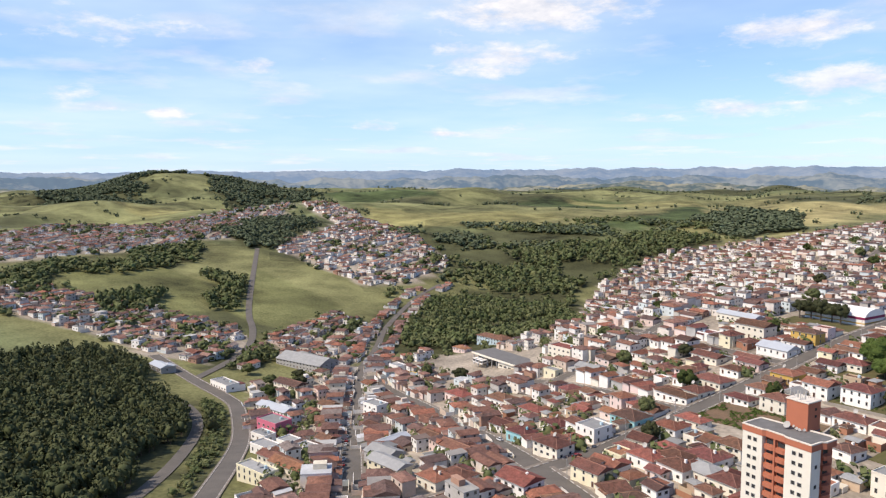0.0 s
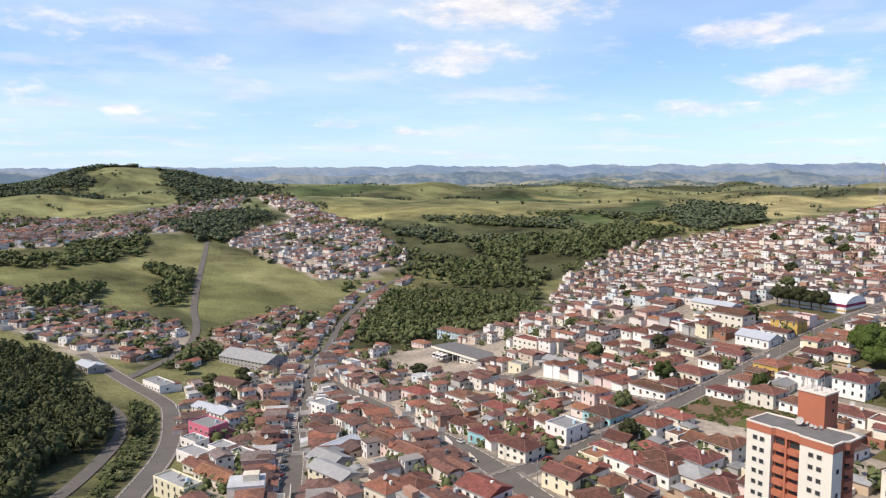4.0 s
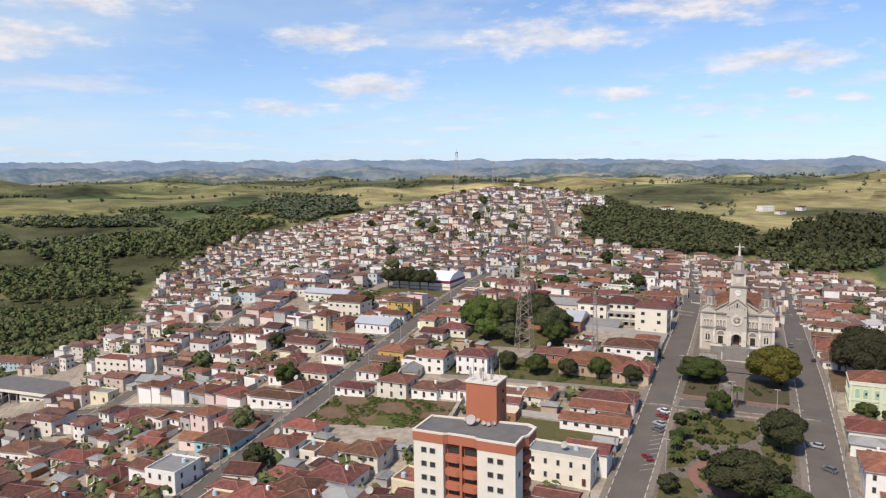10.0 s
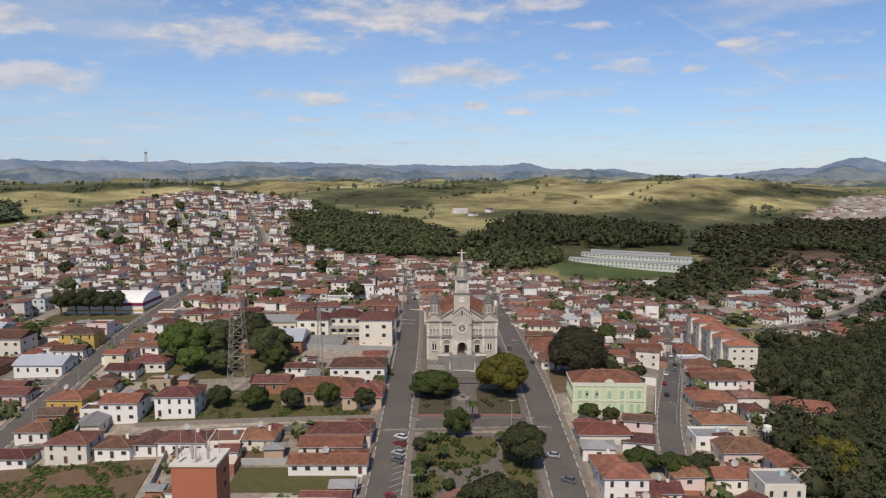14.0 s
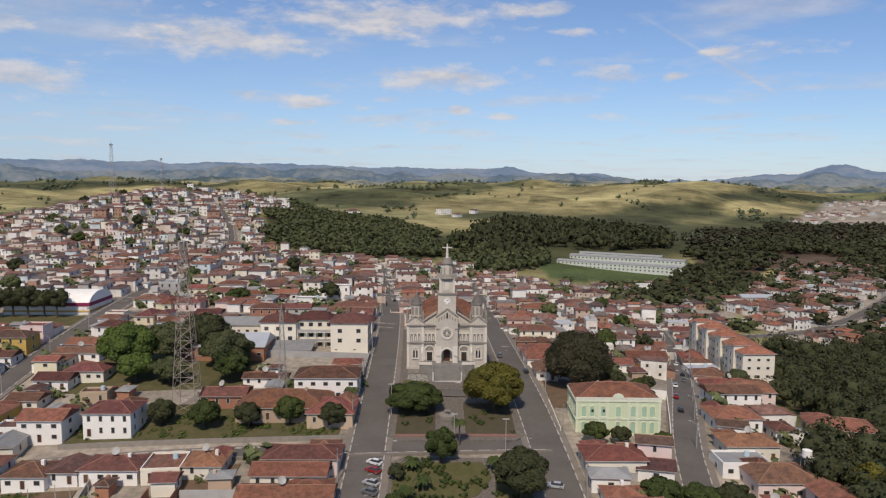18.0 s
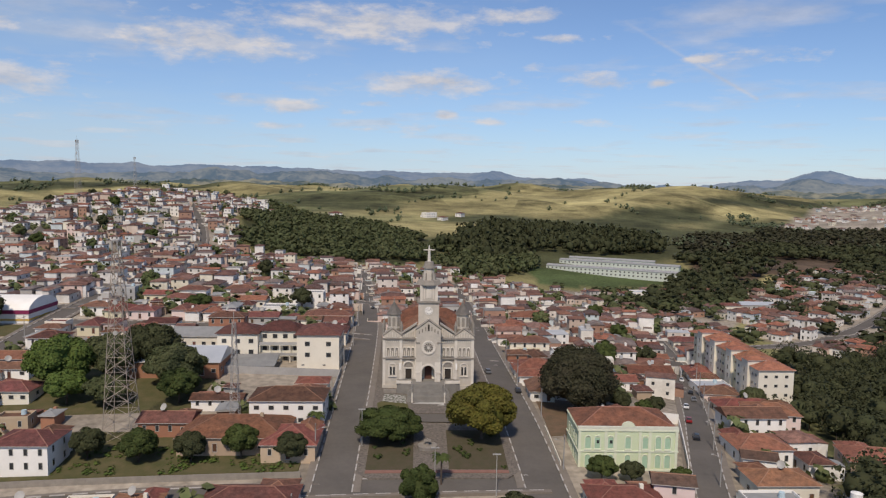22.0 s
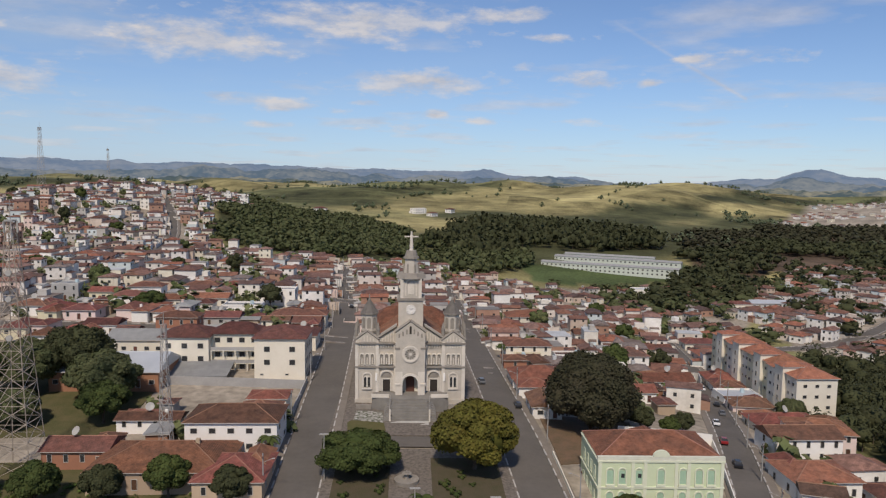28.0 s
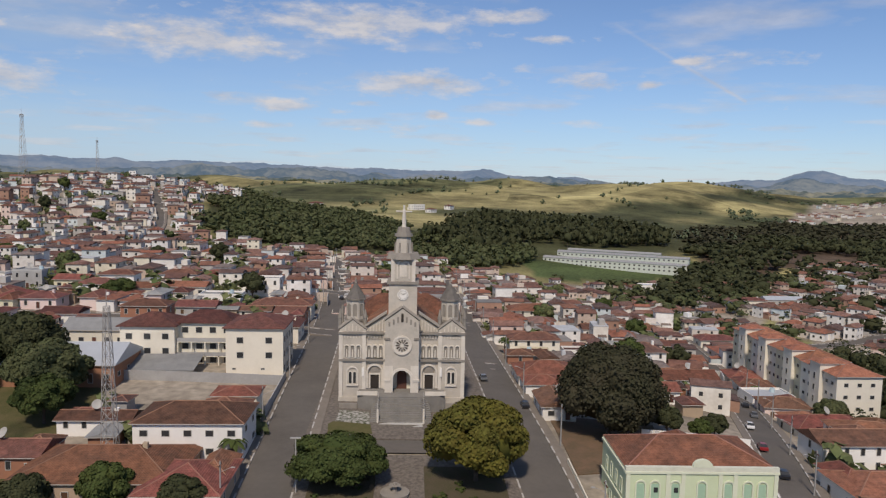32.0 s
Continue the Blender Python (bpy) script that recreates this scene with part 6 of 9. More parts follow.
    b = part("belfry", Shape().box(-2.75, ty - 2.75, 27.6, 2.75, ty + 2.75, 32.6).make("belfry", STONE), ch)
    part("belfry_opening", Shape().slab(arch_outline(0, 28.6, 1.6, 3.2), ty - 2.82, ty - 2.6).make("belfry_opening", STONE_LIGHT), b)
    part("belfry_arch", arch_ring(Shape(), 0, 28.2, 2.4, 4.0, 0.3, ty - 3.0, ty - 2.7).make("belfry_arch", STONE_LIGHT), b)
    for sx in (-1, 1):
        part("belfry_pilaster", Shape().box(sx * 2.35 - 0.4, ty - 2.95, 27.6, sx * 2.35 + 0.4, ty - 2.7, 32.6).make("belfry_pilaster", STONE_LIGHT), b)
    part("belfry_cornice", Shape().tube(0, ty, 32.6, 33.9, 4.2, 3.6, 8, 0, 0.39).make("belfry_cornice", STONE_DARK), ch)
    l = part("lantern", Shape().tube(0, ty, 33.9, 37.6, 2.0, 1.7, 8, 0, 0.39).make("lantern", STONE), ch)
    for k in range(4):
        a = -math.pi / 2 + (k - 1.5) * math.pi / 3.2
        part("lantern_fin", Shape().tube(1.9 * math.cos(a), ty + 1.9 * math.sin(a), 33.9, 36.2, 0.34, 0.2, 5).make("lantern_fin", STONE_DARK), l)
    part("crown", Shape().tube(0, ty, 37.6, 38.2, 2.1, 2.0, 10).tube(0, ty, 38.2, 39.7, 1.7, 1.3, 10).make("crown", STONE_DARK), ch)
    s = Shape().tube(0, ty, 39.7, 40.5, 0.55, 0.42, 8).tube(0, ty, 40.5, 43.4, 0.5, 0.34, 8).tube(0, ty, 43.4, 43.9, 0.4, 0.2, 8).tube(0, ty, 43.9, 44.7, 0.24, 0.2, 8)
    s.bar((-1.8, ty, 43.25), (1.8, ty, 43.25), 0.2, 6)
    st = new("statue", s.make("statue", STONE_LIGHT))
    st.matrix_basis = pose(0, 0, -1.6)
    tagged(st, "pale stone statue with outstretched arms on the church tower", "statue")


build_church()


def build_steps():
    ob = thing("church_steps", "wide grey stone stairs with a pale lower flight before the church", "stairs", pose(0, 0, 0))
    part("terrace", Shape().prism([(-9.6, -0.5), (-9.6, -4.6), (-5.0, -6.2), (5.0, -6.2), (9.6, -4.6), (9.6, -0.5)], -5, 1.75).make("terrace", STAIR), ob)
    n = 14
    for k in range(n):
        f = (k + 1) / n
        w, y1, z = 4.8 + 3.6 * f * (1 - f * 0.55), -6.2 - 6.3 * f, 1.75 - 3.4 * f
        part("step", Shape().prism([(-w, -5.9), (-w, y1 + 2.2 * (1 - f)), (-4.2, y1), (4.2, y1), (w, y1 + 2.2 * (1 - f)), (w, -5.9)], -5, z).make("step", STAIR), ob)
    for k in range(7):
        part("step", Shape().box(-4.6, -13.5 - k, -5, 4.6, -12.4 - k, -1.8 - 0.19 * k).make("step", MARBLE), ob, None, "pale marble step")
    for sx in (-1, 1):
        part("balustrade", Shape().box(sx * 4.8 - 0.2, -12.7, -3, sx * 4.8 + 0.2, -12.2, 1.0).make("balustrade", STONE_LIGHT), ob)
        part("handrail", Shape().bar((sx * 4.9, -12.4, 0.6), (sx * 4.9, -6.6, 2.8), 0.07, 6).make("handrail", STEEL), ob)
        part("side_wall", Shape().box(min(sx * 9.7, sx * 13.6), -4.8, -4, max(sx * 9.7, sx * 13.6), -4.3, -0.2).make("side_wall", STONE_DARK), ob)
        part("terrace_wall", Shape().box(min(sx * 5.2, sx * 9.7), -5.2, 1.75, max(sx * 5.2, sx * 9.7), -4.9, 2.6).make("terrace_wall", STONE_LIGHT), ob)


build_steps()


# ---- the orange and cream apartment tower ----
COPING = mat("cream_coping", (0.7, 0.64, 0.55), 0.8, (0.6, 0.54, 0.46), 0.5, 3, 0.6)
ROOF_FELT = mat("grey_roof_felt", (0.17, 0.165, 0.16), 0.9, (0.11, 0.107, 0.105), 0.35, 6, 1.0)
IVORY = mat("ivory_render", (0.72, 0.68, 0.58), 0.85, (0.62, 0.58, 0.49), 0.2, 5, 0.7)
DISH = mat("dish_white", (0.42, 0.4, 0.37), 0.6, (0.3, 0.29, 0.27), 1, 3, 0.6)


def dish_mesh(r):
    s = Shape()
    rings = [(0.05, 0.0), (0.5, 0.06), (0.85, 0.18), (1.0, 0.28)]
    v = [(q * r * math.cos(k * math.pi / 8), -d * r, q * r * math.sin(k * math.pi / 8)) for q, d in rings for k in range(16)]
    v += [(x, y + 0.05, z) for x, y, z in v]
    f = []
    for o, flip in ((0, 1), (64, -1)):
        for j in range(3):
            f += [(o + j * 16 + k, o + j * 16 + (k + 1) % 16, o + (j + 1) * 16 + (k + 1) % 16, o + (j + 1) * 16 + k)[::flip] for k in range(16)]
    f += [(48 + k, 48 + (k + 1) % 16, 112 + (k + 1) % 16, 112 + k) for k in range(16)]
    return s.add(v, f).make("dish", DISH, smooth=True)


DISH_BIG, DISH_SMALL = dish_mesh(1.0), dish_mesh(0.42)


def dish(x, y, z, big, turn, tilt=-35):
    ob = thing("satellite_dish", "pale round satellite dish on a short mast", "satellite dish", pose(x, y, z, 0, 0, turn), "rooftop dishes")
    part("reflector", DISH_BIG if big else DISH_SMALL, ob, pose(0, -0.1, 1.1 if big else 0.6, tilt))
    part("mast", Shape().tube(0, 0, -0.1, 1.1 if big else 0.6, 0.06, 0.05, 6).make("mast", STEEL), ob)


def build_tower_block():
    x0, x1, y0, y1, top = -51.0, -30.5, -192.4, -184.0, 25.0
    z0 = -16.0
    tb = thing("apartment_tower", "ivory and terracotta apartment tower with stacked balconies", "building", pose(x0, y0, 0))
    w, d = x1 - x0, y1 - y0
    lx, rx = 6.2, 13.1
    part("left_wall", Shape().box(0, 0, z0, lx, d, top - 2.0).make("left_wall", IVORY), tb)
    part("right_wall", Shape().box(rx, 0, z0, w, d - 4.2, top - 2.0).make("right_wall", IVORY), tb)
    part("core_wall", Shape().box(lx, 1.4, z0, rx, d, top - 2.0).make("core_wall", ORANGE), tb)
    part("east_wall", Shape().box(rx + 0.1, d - 4.2, z0, w - 0.8, d + 2.5, top - 2.0).make("east_wall", ORANGE), tb)
    part("rear_wall", Shape().box(6.0, d, z0, rx + 0.1, d + 7.5, top - 1.2).make("rear_wall", ORANGE), tb)
    part("parapet", Shape().prism([(-0.12, -0.12), (lx, -0.12), (lx + 0.8, 0.5), (rx - 0.8, 0.5), (rx, -0.12), (w + 0.12, -0.12), (w + 0.12, d - 4.2), (w + 0.9, d - 3), (w + 0.9, d + 1.5), (w - 0.8, d + 2.6), (-0.12, d + 0.12)], top - 2.0, top - 0.2).make("parapet", ORANGE), tb)
    roof = Shape()
    out = [(-0.2, -0.2), (lx, -0.2), (lx + 0.8, 0.42), (rx - 0.8, 0.42), (rx, -0.2), (w + 0.2, -0.2), (w + 0.2, d - 4.2), (w + 1.0, d - 3), (w + 1.0, d + 1.5), (w - 0.8, d + 2.7), (-0.2, d + 0.2)]
    cx, cy = w / 2, d / 2
    inn = [(cx + (x - cx) * 0.955, cy + (y - cy) * 0.9) for x, y in out]
    m = len(out)
    v = [(x, y, top - 0.25) for x, y in out] + [(x, y, top + 0.1) for x, y in out] + [(x, y, top + 0.1) for x, y in inn] + [(x, y, top - 0.2) for x, y in inn]
    f = [(k, (k + 1) % m, m + (k + 1) % m, m + k) for k in range(m)] + [(m + k, m + (k + 1) % m, 2 * m + (k + 1) % m, 2 * m + k) for k in range(m)] + [(2 * m + k, 2 * m + (k + 1) % m, 3 * m + (k + 1) % m, 3 * m + k) for k in range(m)]
    part("coping", roof.add(v, f).make("coping", COPING), tb)
    part("roof_deck", Shape().prism([(cx + (x - cx) * 0.95, cy + (y - cy) * 0.89) for x, y in out], top - 0.6, top - 0.14).make("roof_deck", ROOF_FELT), tb)
    part("rear_roof", Shape().box(6.2, d + 0.2, top - 1.2, rx + 0.1, d + 7.3, top - 0.6).make("rear_roof", ROOF_FELT), tb)
    tank = part("tank_house", Shape().box(7.3, d + 0.4, top - 0.5, 13.7, d + 6.2, top + 7.6).make("tank_house", ORANGE), tb, None, "windowless terracotta water tank house")
    part("tank_rim", Shape().box(7.1, d + 0.2, top + 7.6, 13.9, d + 6.4, top + 7.95).make("tank_rim", COPING), tank)
    for z in (3.2, 5.2):
        part("vent", Shape().box(13.65, d + 3.6, top + z, 13.75, d + 4.5, top + z + 0.7).make("vent", DARK_HOLE), tank)
    rg = random.Random(5)
    for k in range(9):
        ax, ay = rg.uniform(7.6, 13.2), rg.uniform(d + 1, d + 5.8)
        part("antenna", Shape().tube(ax, ay, top + 7.9, top + 7.9 + rg.uniform(1.2, 4.0), 0.06, 0.04, 5).make("antenna", STEEL), tank)
    for k in range(3):
        ax = 8 + 2.2 * k
        part("panel_antenna", Shape().box(ax, d + 0.6, top + 8.6, ax + 0.35, d + 0.8, top + 10.6).make("panel_antenna", DISH), tank)
    win = framed(1.25, 1.2)
    bal = Shape()
    bw, bd, bh = 3.3, 1.5, 1.05
    bal.prism([(-bw / 2, 0.2), (-bw / 2, -0.7), (-bw / 4, -1.15), (bw / 4, -1.15), (bw / 2, -0.7), (bw / 2, 0.2)], -0.15, bh)
    balcony = bal.make("balcony", ORANGE)
    opening = framed(2.7, 1.65, 0.2, 0.12, 0.15, [ORANGE, GLASS], "balcony_window")
    for k in range(14):
        z = top - 4.3 - 2.72 * k
        if z < z0 + 3:
            break
        for px in (2.2, 4.0, rx + 2.6, rx + 4.5):
            part("window", win, tb, pose(px, -0.03, z))
        for px in (lx + 1.75, rx - 1.75):
            part("balcony", balcony, tb, pose(px, 1.3, z - 1.0))
            part("balcony_window", opening, tb, pose(px, 1.24, z + 0.1))
        part("balcony", balcony, tb, pose(w - 0.75, d - 1.0, z - 1.0, 0, 0, 90))
        part("balcony_window", opening, tb, pose(w - 0.66, d - 1.0, z + 0.1, 0, 0, 90))
        part("window", win, tb, pose(w + 0.03, 2.2, z, 0, 0, 90)) if k % 2 else None
    part("divider", Shape().box((lx + rx) / 2 - 0.25, 0.3, z0, (lx + rx) / 2 + 0.25, 1.5, top - 2.0).make("divider", ORANGE), tb)
    for k, (dx, dy, big) in enumerate(((7.8, d - 0.9, False), (8.9, d - 0.2, False), (10.2, d - 0.2, False), (9.3, d - 1.9, True), (11.6, d - 1.2, False), (12.6, d - 1.5, False), (13.4, d - 0.6, False))):
        dish(x0 + dx, y0 + dy, top - 0.14, big, 20 * k - 60)


build_tower_block()


# ---- the pale green palace ----
def build_palace():
    w, d, h = 24.0, 15.0, 10.6
    pl = thing("palace", "pale green two-storey palace with arched windows and a tiled roof", "building", pose(35.8, -51.2, -6.6, 0, 0, -1.5))
    part("wall", Shape().box(0, 0, -2, w, d, h).make("wall", MINT), pl)
    part("parapet", Shape().box(-0.15, -0.15, h, w + 0.15, 0.5, h + 0.75).make("parapet", mat("cream_moulding", (0.68, 0.68, 0.56), 0.85)), pl)
    trim = mat("pale_cream_trim", (0.66, 0.68, 0.52), 0.85, (0.56, 0.58, 0.44))
    for z, t in ((5.1, 0.35), (h - 0.35, 0.35), (0.4, 0.5)):
        part("string_course", Shape().box(-0.22, -0.22, z, w + 0.22, 0.1, z + t).make("string_course", trim), pl)
        part("string_course", Shape().box(-0.22, 0.1, z, 0.0, d, z + t).make("string_course", trim), pl)
    part("pediment", Shape().slab([(w / 2 - 1.6, h + 0.75)] + [(w / 2 + 1.6 * math.cos(math.pi * k / 10), h + 0.75 + 1.25 * math.sin(math.pi * k / 10)) for k in range(11)], -0.2, 0.4).make("pediment", trim), pl)
    shutter = mat("green_shutters", (0.36, 0.5, 0.36), 0.7, (0.3, 0.43, 0.3), 2, 3, 0.8)
    for x in (0.3, 6.6, 9.0, 14.9, 17.3, 23.7):
        part("pilaster", Shape().box(x - 0.32, -0.18, 0.9, x + 0.32, 0.1, h - 0.35).make("pilaster", trim), pl)
    for x in (2.3, 4.6, 7.8, 12.0, 16.2, 19.3, 21.6):
        for z, hh in ((1.2, 3.2), (6.0, 3.0)):
            sh = part("window", Shape().slab(arch_outline(x, z, 1.25, hh) if z < 5 else [(x - 0.62, z), (x + 0.62, z), (x + 0.62, z + hh - 0.4), (x - 0.62, z + hh - 0.4)], -0.05, 0.1).make("window", shutter), pl)
            part("window_surround", arch_ring(Shape(), x, z - 0.1, 1.3, hh + 0.1, 0.22, -0.2, 0.1).make("window_surround", trim), sh)
            if z > 5:
                part("balustrade", Shape().box(x - 0.85, -0.32, z - 0.5, x + 0.85, 0.05, z - 0.1).make("balustrade", trim), pl)
        if x in (4.6, 7.8):
            part("pane", Shape().box(x - 0.2, -0.12, 7.2, x + 0.45, -0.04, 8.0).make("pane", GLASS), pl)
    for y in (2.5, 5.5, 8.5, 11.5):
        for z in (1.2, 6.0):
            part("window", framed(1.2, 2.6, 0.2, 0.15, 0.1, [trim, shutter]), pl, pose(-0.03, y, z, 0, 0, -90))
    part("roof", Shape().hip(0.1, 0.55, w - 0.1, d - 0.1, h + 0.3, 2.9, 0.1, 0.2, False, 0, True).make("roof", [TILE_RUST, trim, RIDGE], uvs=True), pl)
    part("rear_ridge", Shape().hip(8.5, 6.0, 15.5, d + 0.2, h + 0.3, 2.3, 0.1, 0.2, False, 0, True).make("rear_ridge", [TILE_RUST, trim, RIDGE], uvs=True), pl)
    dish(35.8 + 8.6, -51.2 + 11, -6.6 + h + 1.6, False, -10)


build_palace()


# ---- the row of apartment blocks ----
def build_apartments():
    """Four three-storey blocks in a staggered row down the slope, with orange hipped roofs."""
    win, tall = framed(1.3, 1.1), framed(1.1, 1.9)
    shift = (0.0, 0.9, 0.3, 1.2)
    for k in range(4):
        ax, ay = 116.4 + 1.4 * k + shift[k] * 0.6, 24.2 + 18.0 * k
        base, w, d, h = -12.2 - 0.5 * k, 12.6, 17.6, 10.6
        ob = thing("apartment_block", "cream three-storey apartment block under orange hipped tiles", "building", pose(ax, ay, base), "row of apartment blocks")
        part("wall", Shape().box(0, 0, -4, w, d, h).make("wall", (CREAM, PALE)[k % 2]), ob)
        part("roof", Shape().hip(0, 0, w, d, h + 0.15, 2.1, 0.6, 0.16, False, 0, True).make("roof", [TILE_ORANGE, FASCIA, RIDGE], uvs=True), ob)
        stair = part("stair_tower", Shape().box(-1.1, d * 0.36, -4, w * 0.5, d * 0.64, h + 2.0).make("stair_tower", CREAM), ob)
        part("stair_roof", Shape().hip(-1.1, d * 0.36, w * 0.5, d * 0.64, h + 2.1, 1.0, 0.45, 0.15, False, 0, True).make("stair_roof", [TILE_ORANGE, FASCIA, RIDGE], uvs=True), stair)
        for f in range(3):
            z = 1.2 + f * 3.3
            part("window", tall, stair, pose(-1.13, d * 0.5, z, 0, 0, -90))
            for py in (2.0, 4.6, 13.0, 15.6):
                part("window", win, ob, pose(-0.03, py, z, 0, 0, -90))
            if k == 0:
                for px in (2.6, 6.3, 10.0):
                    part("window", win, ob, pose(px, -0.03, z))


build_apartments()


# ---- the school ----
def build_school():
    sc = thing("school", "cream three-storey school with brown hipped roofs beside the street", "building", pose(0, 0, -0.6))
    win, low = framed(1.7, 1.6), framed(1.0, 0.5)
    for nm, x0, x1, y0, y1, h in (("right_wing", -43.5, -29.5, 16.5, 31, 12.4), ("middle_wing", -57.5, -43.5, 24.5, 33, 12.0), ("left_wing", -71, -57.5, 21.5, 33, 11.6)):
        wg = part(nm, Shape().box(x0, y0, -2.5, x1, y1, h).make(nm, CREAM), sc)
        part("roof", Shape().hip(x0, y0, x1, y1, h + 0.2, 2.6, 0.7, 0.2).make("roof", TILE, uvs=True), wg)
        n = 3 if nm == "left_wing" else 4 if nm == "middle_wing" else 2
        for k in range(n):
            px = x0 + (k + 0.5) / n * (x1 - x0)
            for z in (8.6, 4.9) if nm != "middle_wing" else (9.4, 5.2, 1.6):
                part("window", win, wg, pose(px, y0 - 0.03, z - (0 if nm != "left_wing" else 0.3)))
            if nm == "right_wing":
                part("window", low, wg, pose(px - 1.5, y0 - 0.03, 2.0))
        if nm == "right_wing":
            for k in range(4):
                for z in (8.6, 4.9, 1.4):
                    part("window", win, wg, pose(x1 + 0.03, y0 + 2 + k * 3.4, z, 0, 0, 90))
            for k in range(2):
                part("window", win, wg, pose(x0 - 0.03, y0 + 2 + k * 3.4, 8.6, 0, 0, -90))
    for z in (3.6, 7.3):
        part("gallery", Shape().box(-57.4, 22.8, z, -43.6, 24.6, z + 0.25).make("gallery", CREAM), sc)
        part("gallery_rail", Shape().box(-57.4, 22.75, z + 0.25, -43.6, 22.85, z + 1.2).make("gallery_rail", GREY), sc)
    for k in range(5):
        part("gallery_post", Shape().box(-57.3 + k * 3.4, 22.8, -2, -57.0 + k * 3.4, 23.1, 7.3).make("gallery_post", CREAM), sc)
    part("shed_roof", Shape().add([(-74, 12, 3.0), (-50, 12, 3.0), (-50, 21, 4.8), (-74, 21, 4.8), (-74, 12, 2.8), (-50, 12, 2.8), (-50, 21, 4.6), (-74, 21, 4.6)], [(0, 1, 2, 3), (7, 6, 5, 4), (0, 4, 5, 1), (1, 5, 6, 2), (2, 6, 7, 3), (3, 7, 4, 0)]).make("shed_roof", CEMENT), sc)
    for k in range(5):
        part("shed_post", Shape().box(-73.5 + k * 5.7, 12.2, -2, -73.2 + k * 5.7, 12.5, 2.9).make("shed_post", GREY), sc)


build_school()


# ---- the bus station and the arched hall ----
def build_station():
    bs = thing("bus_station", "open grey-roofed bus station on concrete columns", "building", pose(-325, -78, -36.8, 0, 0, 4))
    part("roof", Shape().box(-27, -10, 5.2, 27, 10, 6.2).make("roof", mat("dark_sheet_roof", (0.17, 0.165, 0.16), 0.85, (0.12, 0.115, 0.11), 0.3, 4, 0.9)), bs)
    part("fascia", Shape().box(-27.15, -10.2, 5.0, 27.15, -10.0, 6.4).make("fascia", CREAM), bs)
    part("office", Shape().box(2, -9, -3, 26.5, 9, 5.2).make("office", CREAM), bs)
    for k in range(6):
        for y in (-9, 9):
            part("column", Shape().box(-26 + k * 5.2, y - 0.3, -3, -25.4 + k * 5.2, y + 0.3, 5.2).make("column", GREY), bs)
    for k in range(5):
        part("window", framed(3.2, 1.4), bs, pose(5 + k * 4.6, -9.03, 1.6))
    for k in range(3):
        bx = thing("bus", "white parked bus under the station roof", "bus", bs.matrix_basis @ pose(-20 + k * 4.0, -8.5, 0.1, 0, 0, 8), "buses at the station")
        part("body", Shape().slab([(-1.3, 0.5), (1.3, 0.5), (1.3, 3.0), (1.1, 3.3), (-1.1, 3.3), (-1.3, 3.0)], -5.5, 5.5).make("body", WHITE), bx)
        part("windscreen", Shape().box(-1.1, -5.56, 1.5, 1.1, -5.5, 2.8).make("windscreen", GLASS), bx)
        for sx in (-1, 1):
            part("side_windows", Shape().box(sx * 1.32 - 0.03, -5, 1.8, sx * 1.32 + 0.03, 5, 2.7).make("side_windows", GLASS), bx)
            for wy in (-3.6, 3.2):
                part("wheel", Shape().bar((sx * 1.0, wy, 0.5), (sx * 1.34, wy, 0.5), 0.5, 12).make("wheel", DARK_HOLE), bx)


build_station()


def build_hall():
    hl = thing("sports_hall", "white arched-roof hall with a magenta band", "building", pose(-176, 76, gz(-176, 76) + 0.2, 0, 0, 90))
    arc = [(-11.8 * math.cos(math.pi * k / 16 * 0.8 + 0.314), 4.5 + 6.0 * (math.sin(math.pi * k / 16 * 0.8 + 0.314) - 0.309)) for k in range(17)]
    part("vault", Shape().slab([(p[0], p[1]) for p in arc][::-1], -19, 19).make("vault", WHITE), hl)
    part("wall", Shape().box(-11.1, -18.8, -3, 11.1, 18.8, 4.5).make("wall", WHITE), hl)
    part("band", Shape().box(-11.3, -19.1, 2.9, 11.3, 19.1, 4.4).make("band", mat("magenta_band", (0.25, 0.03, 0.09), 0.6)), hl)
    part("lower_band", Shape().box(-11.25, -19.05, 0.2, 11.25, 19.05, 1.0).make("lower_band", YELLOW), hl)


build_hall()


def roof_dishes():
    """Satellite dishes on the houses near the square."""
    rng = random.Random(9)
    for ob in [o for o in scene.objects if o.name.split(".")[0] == "house"][:170:3]:
        m = ob.matrix_basis
        roof = [c for c in ob.children if c.name.startswith("roof")][0]
        top = max(v.co.z for v in roof.data.vertices)
        low = min(v.co.z for v in roof.data.vertices)
        p = m @ Vector((rng.uniform(-1.5, 1.5), 0, low + (top - low) * 0.9))
        dish(p.x, p.y, p.z, True, rng.uniform(-60, 40))


roof_dishes()


plan_rng = random.Random(7)
plots, sheds = [], []


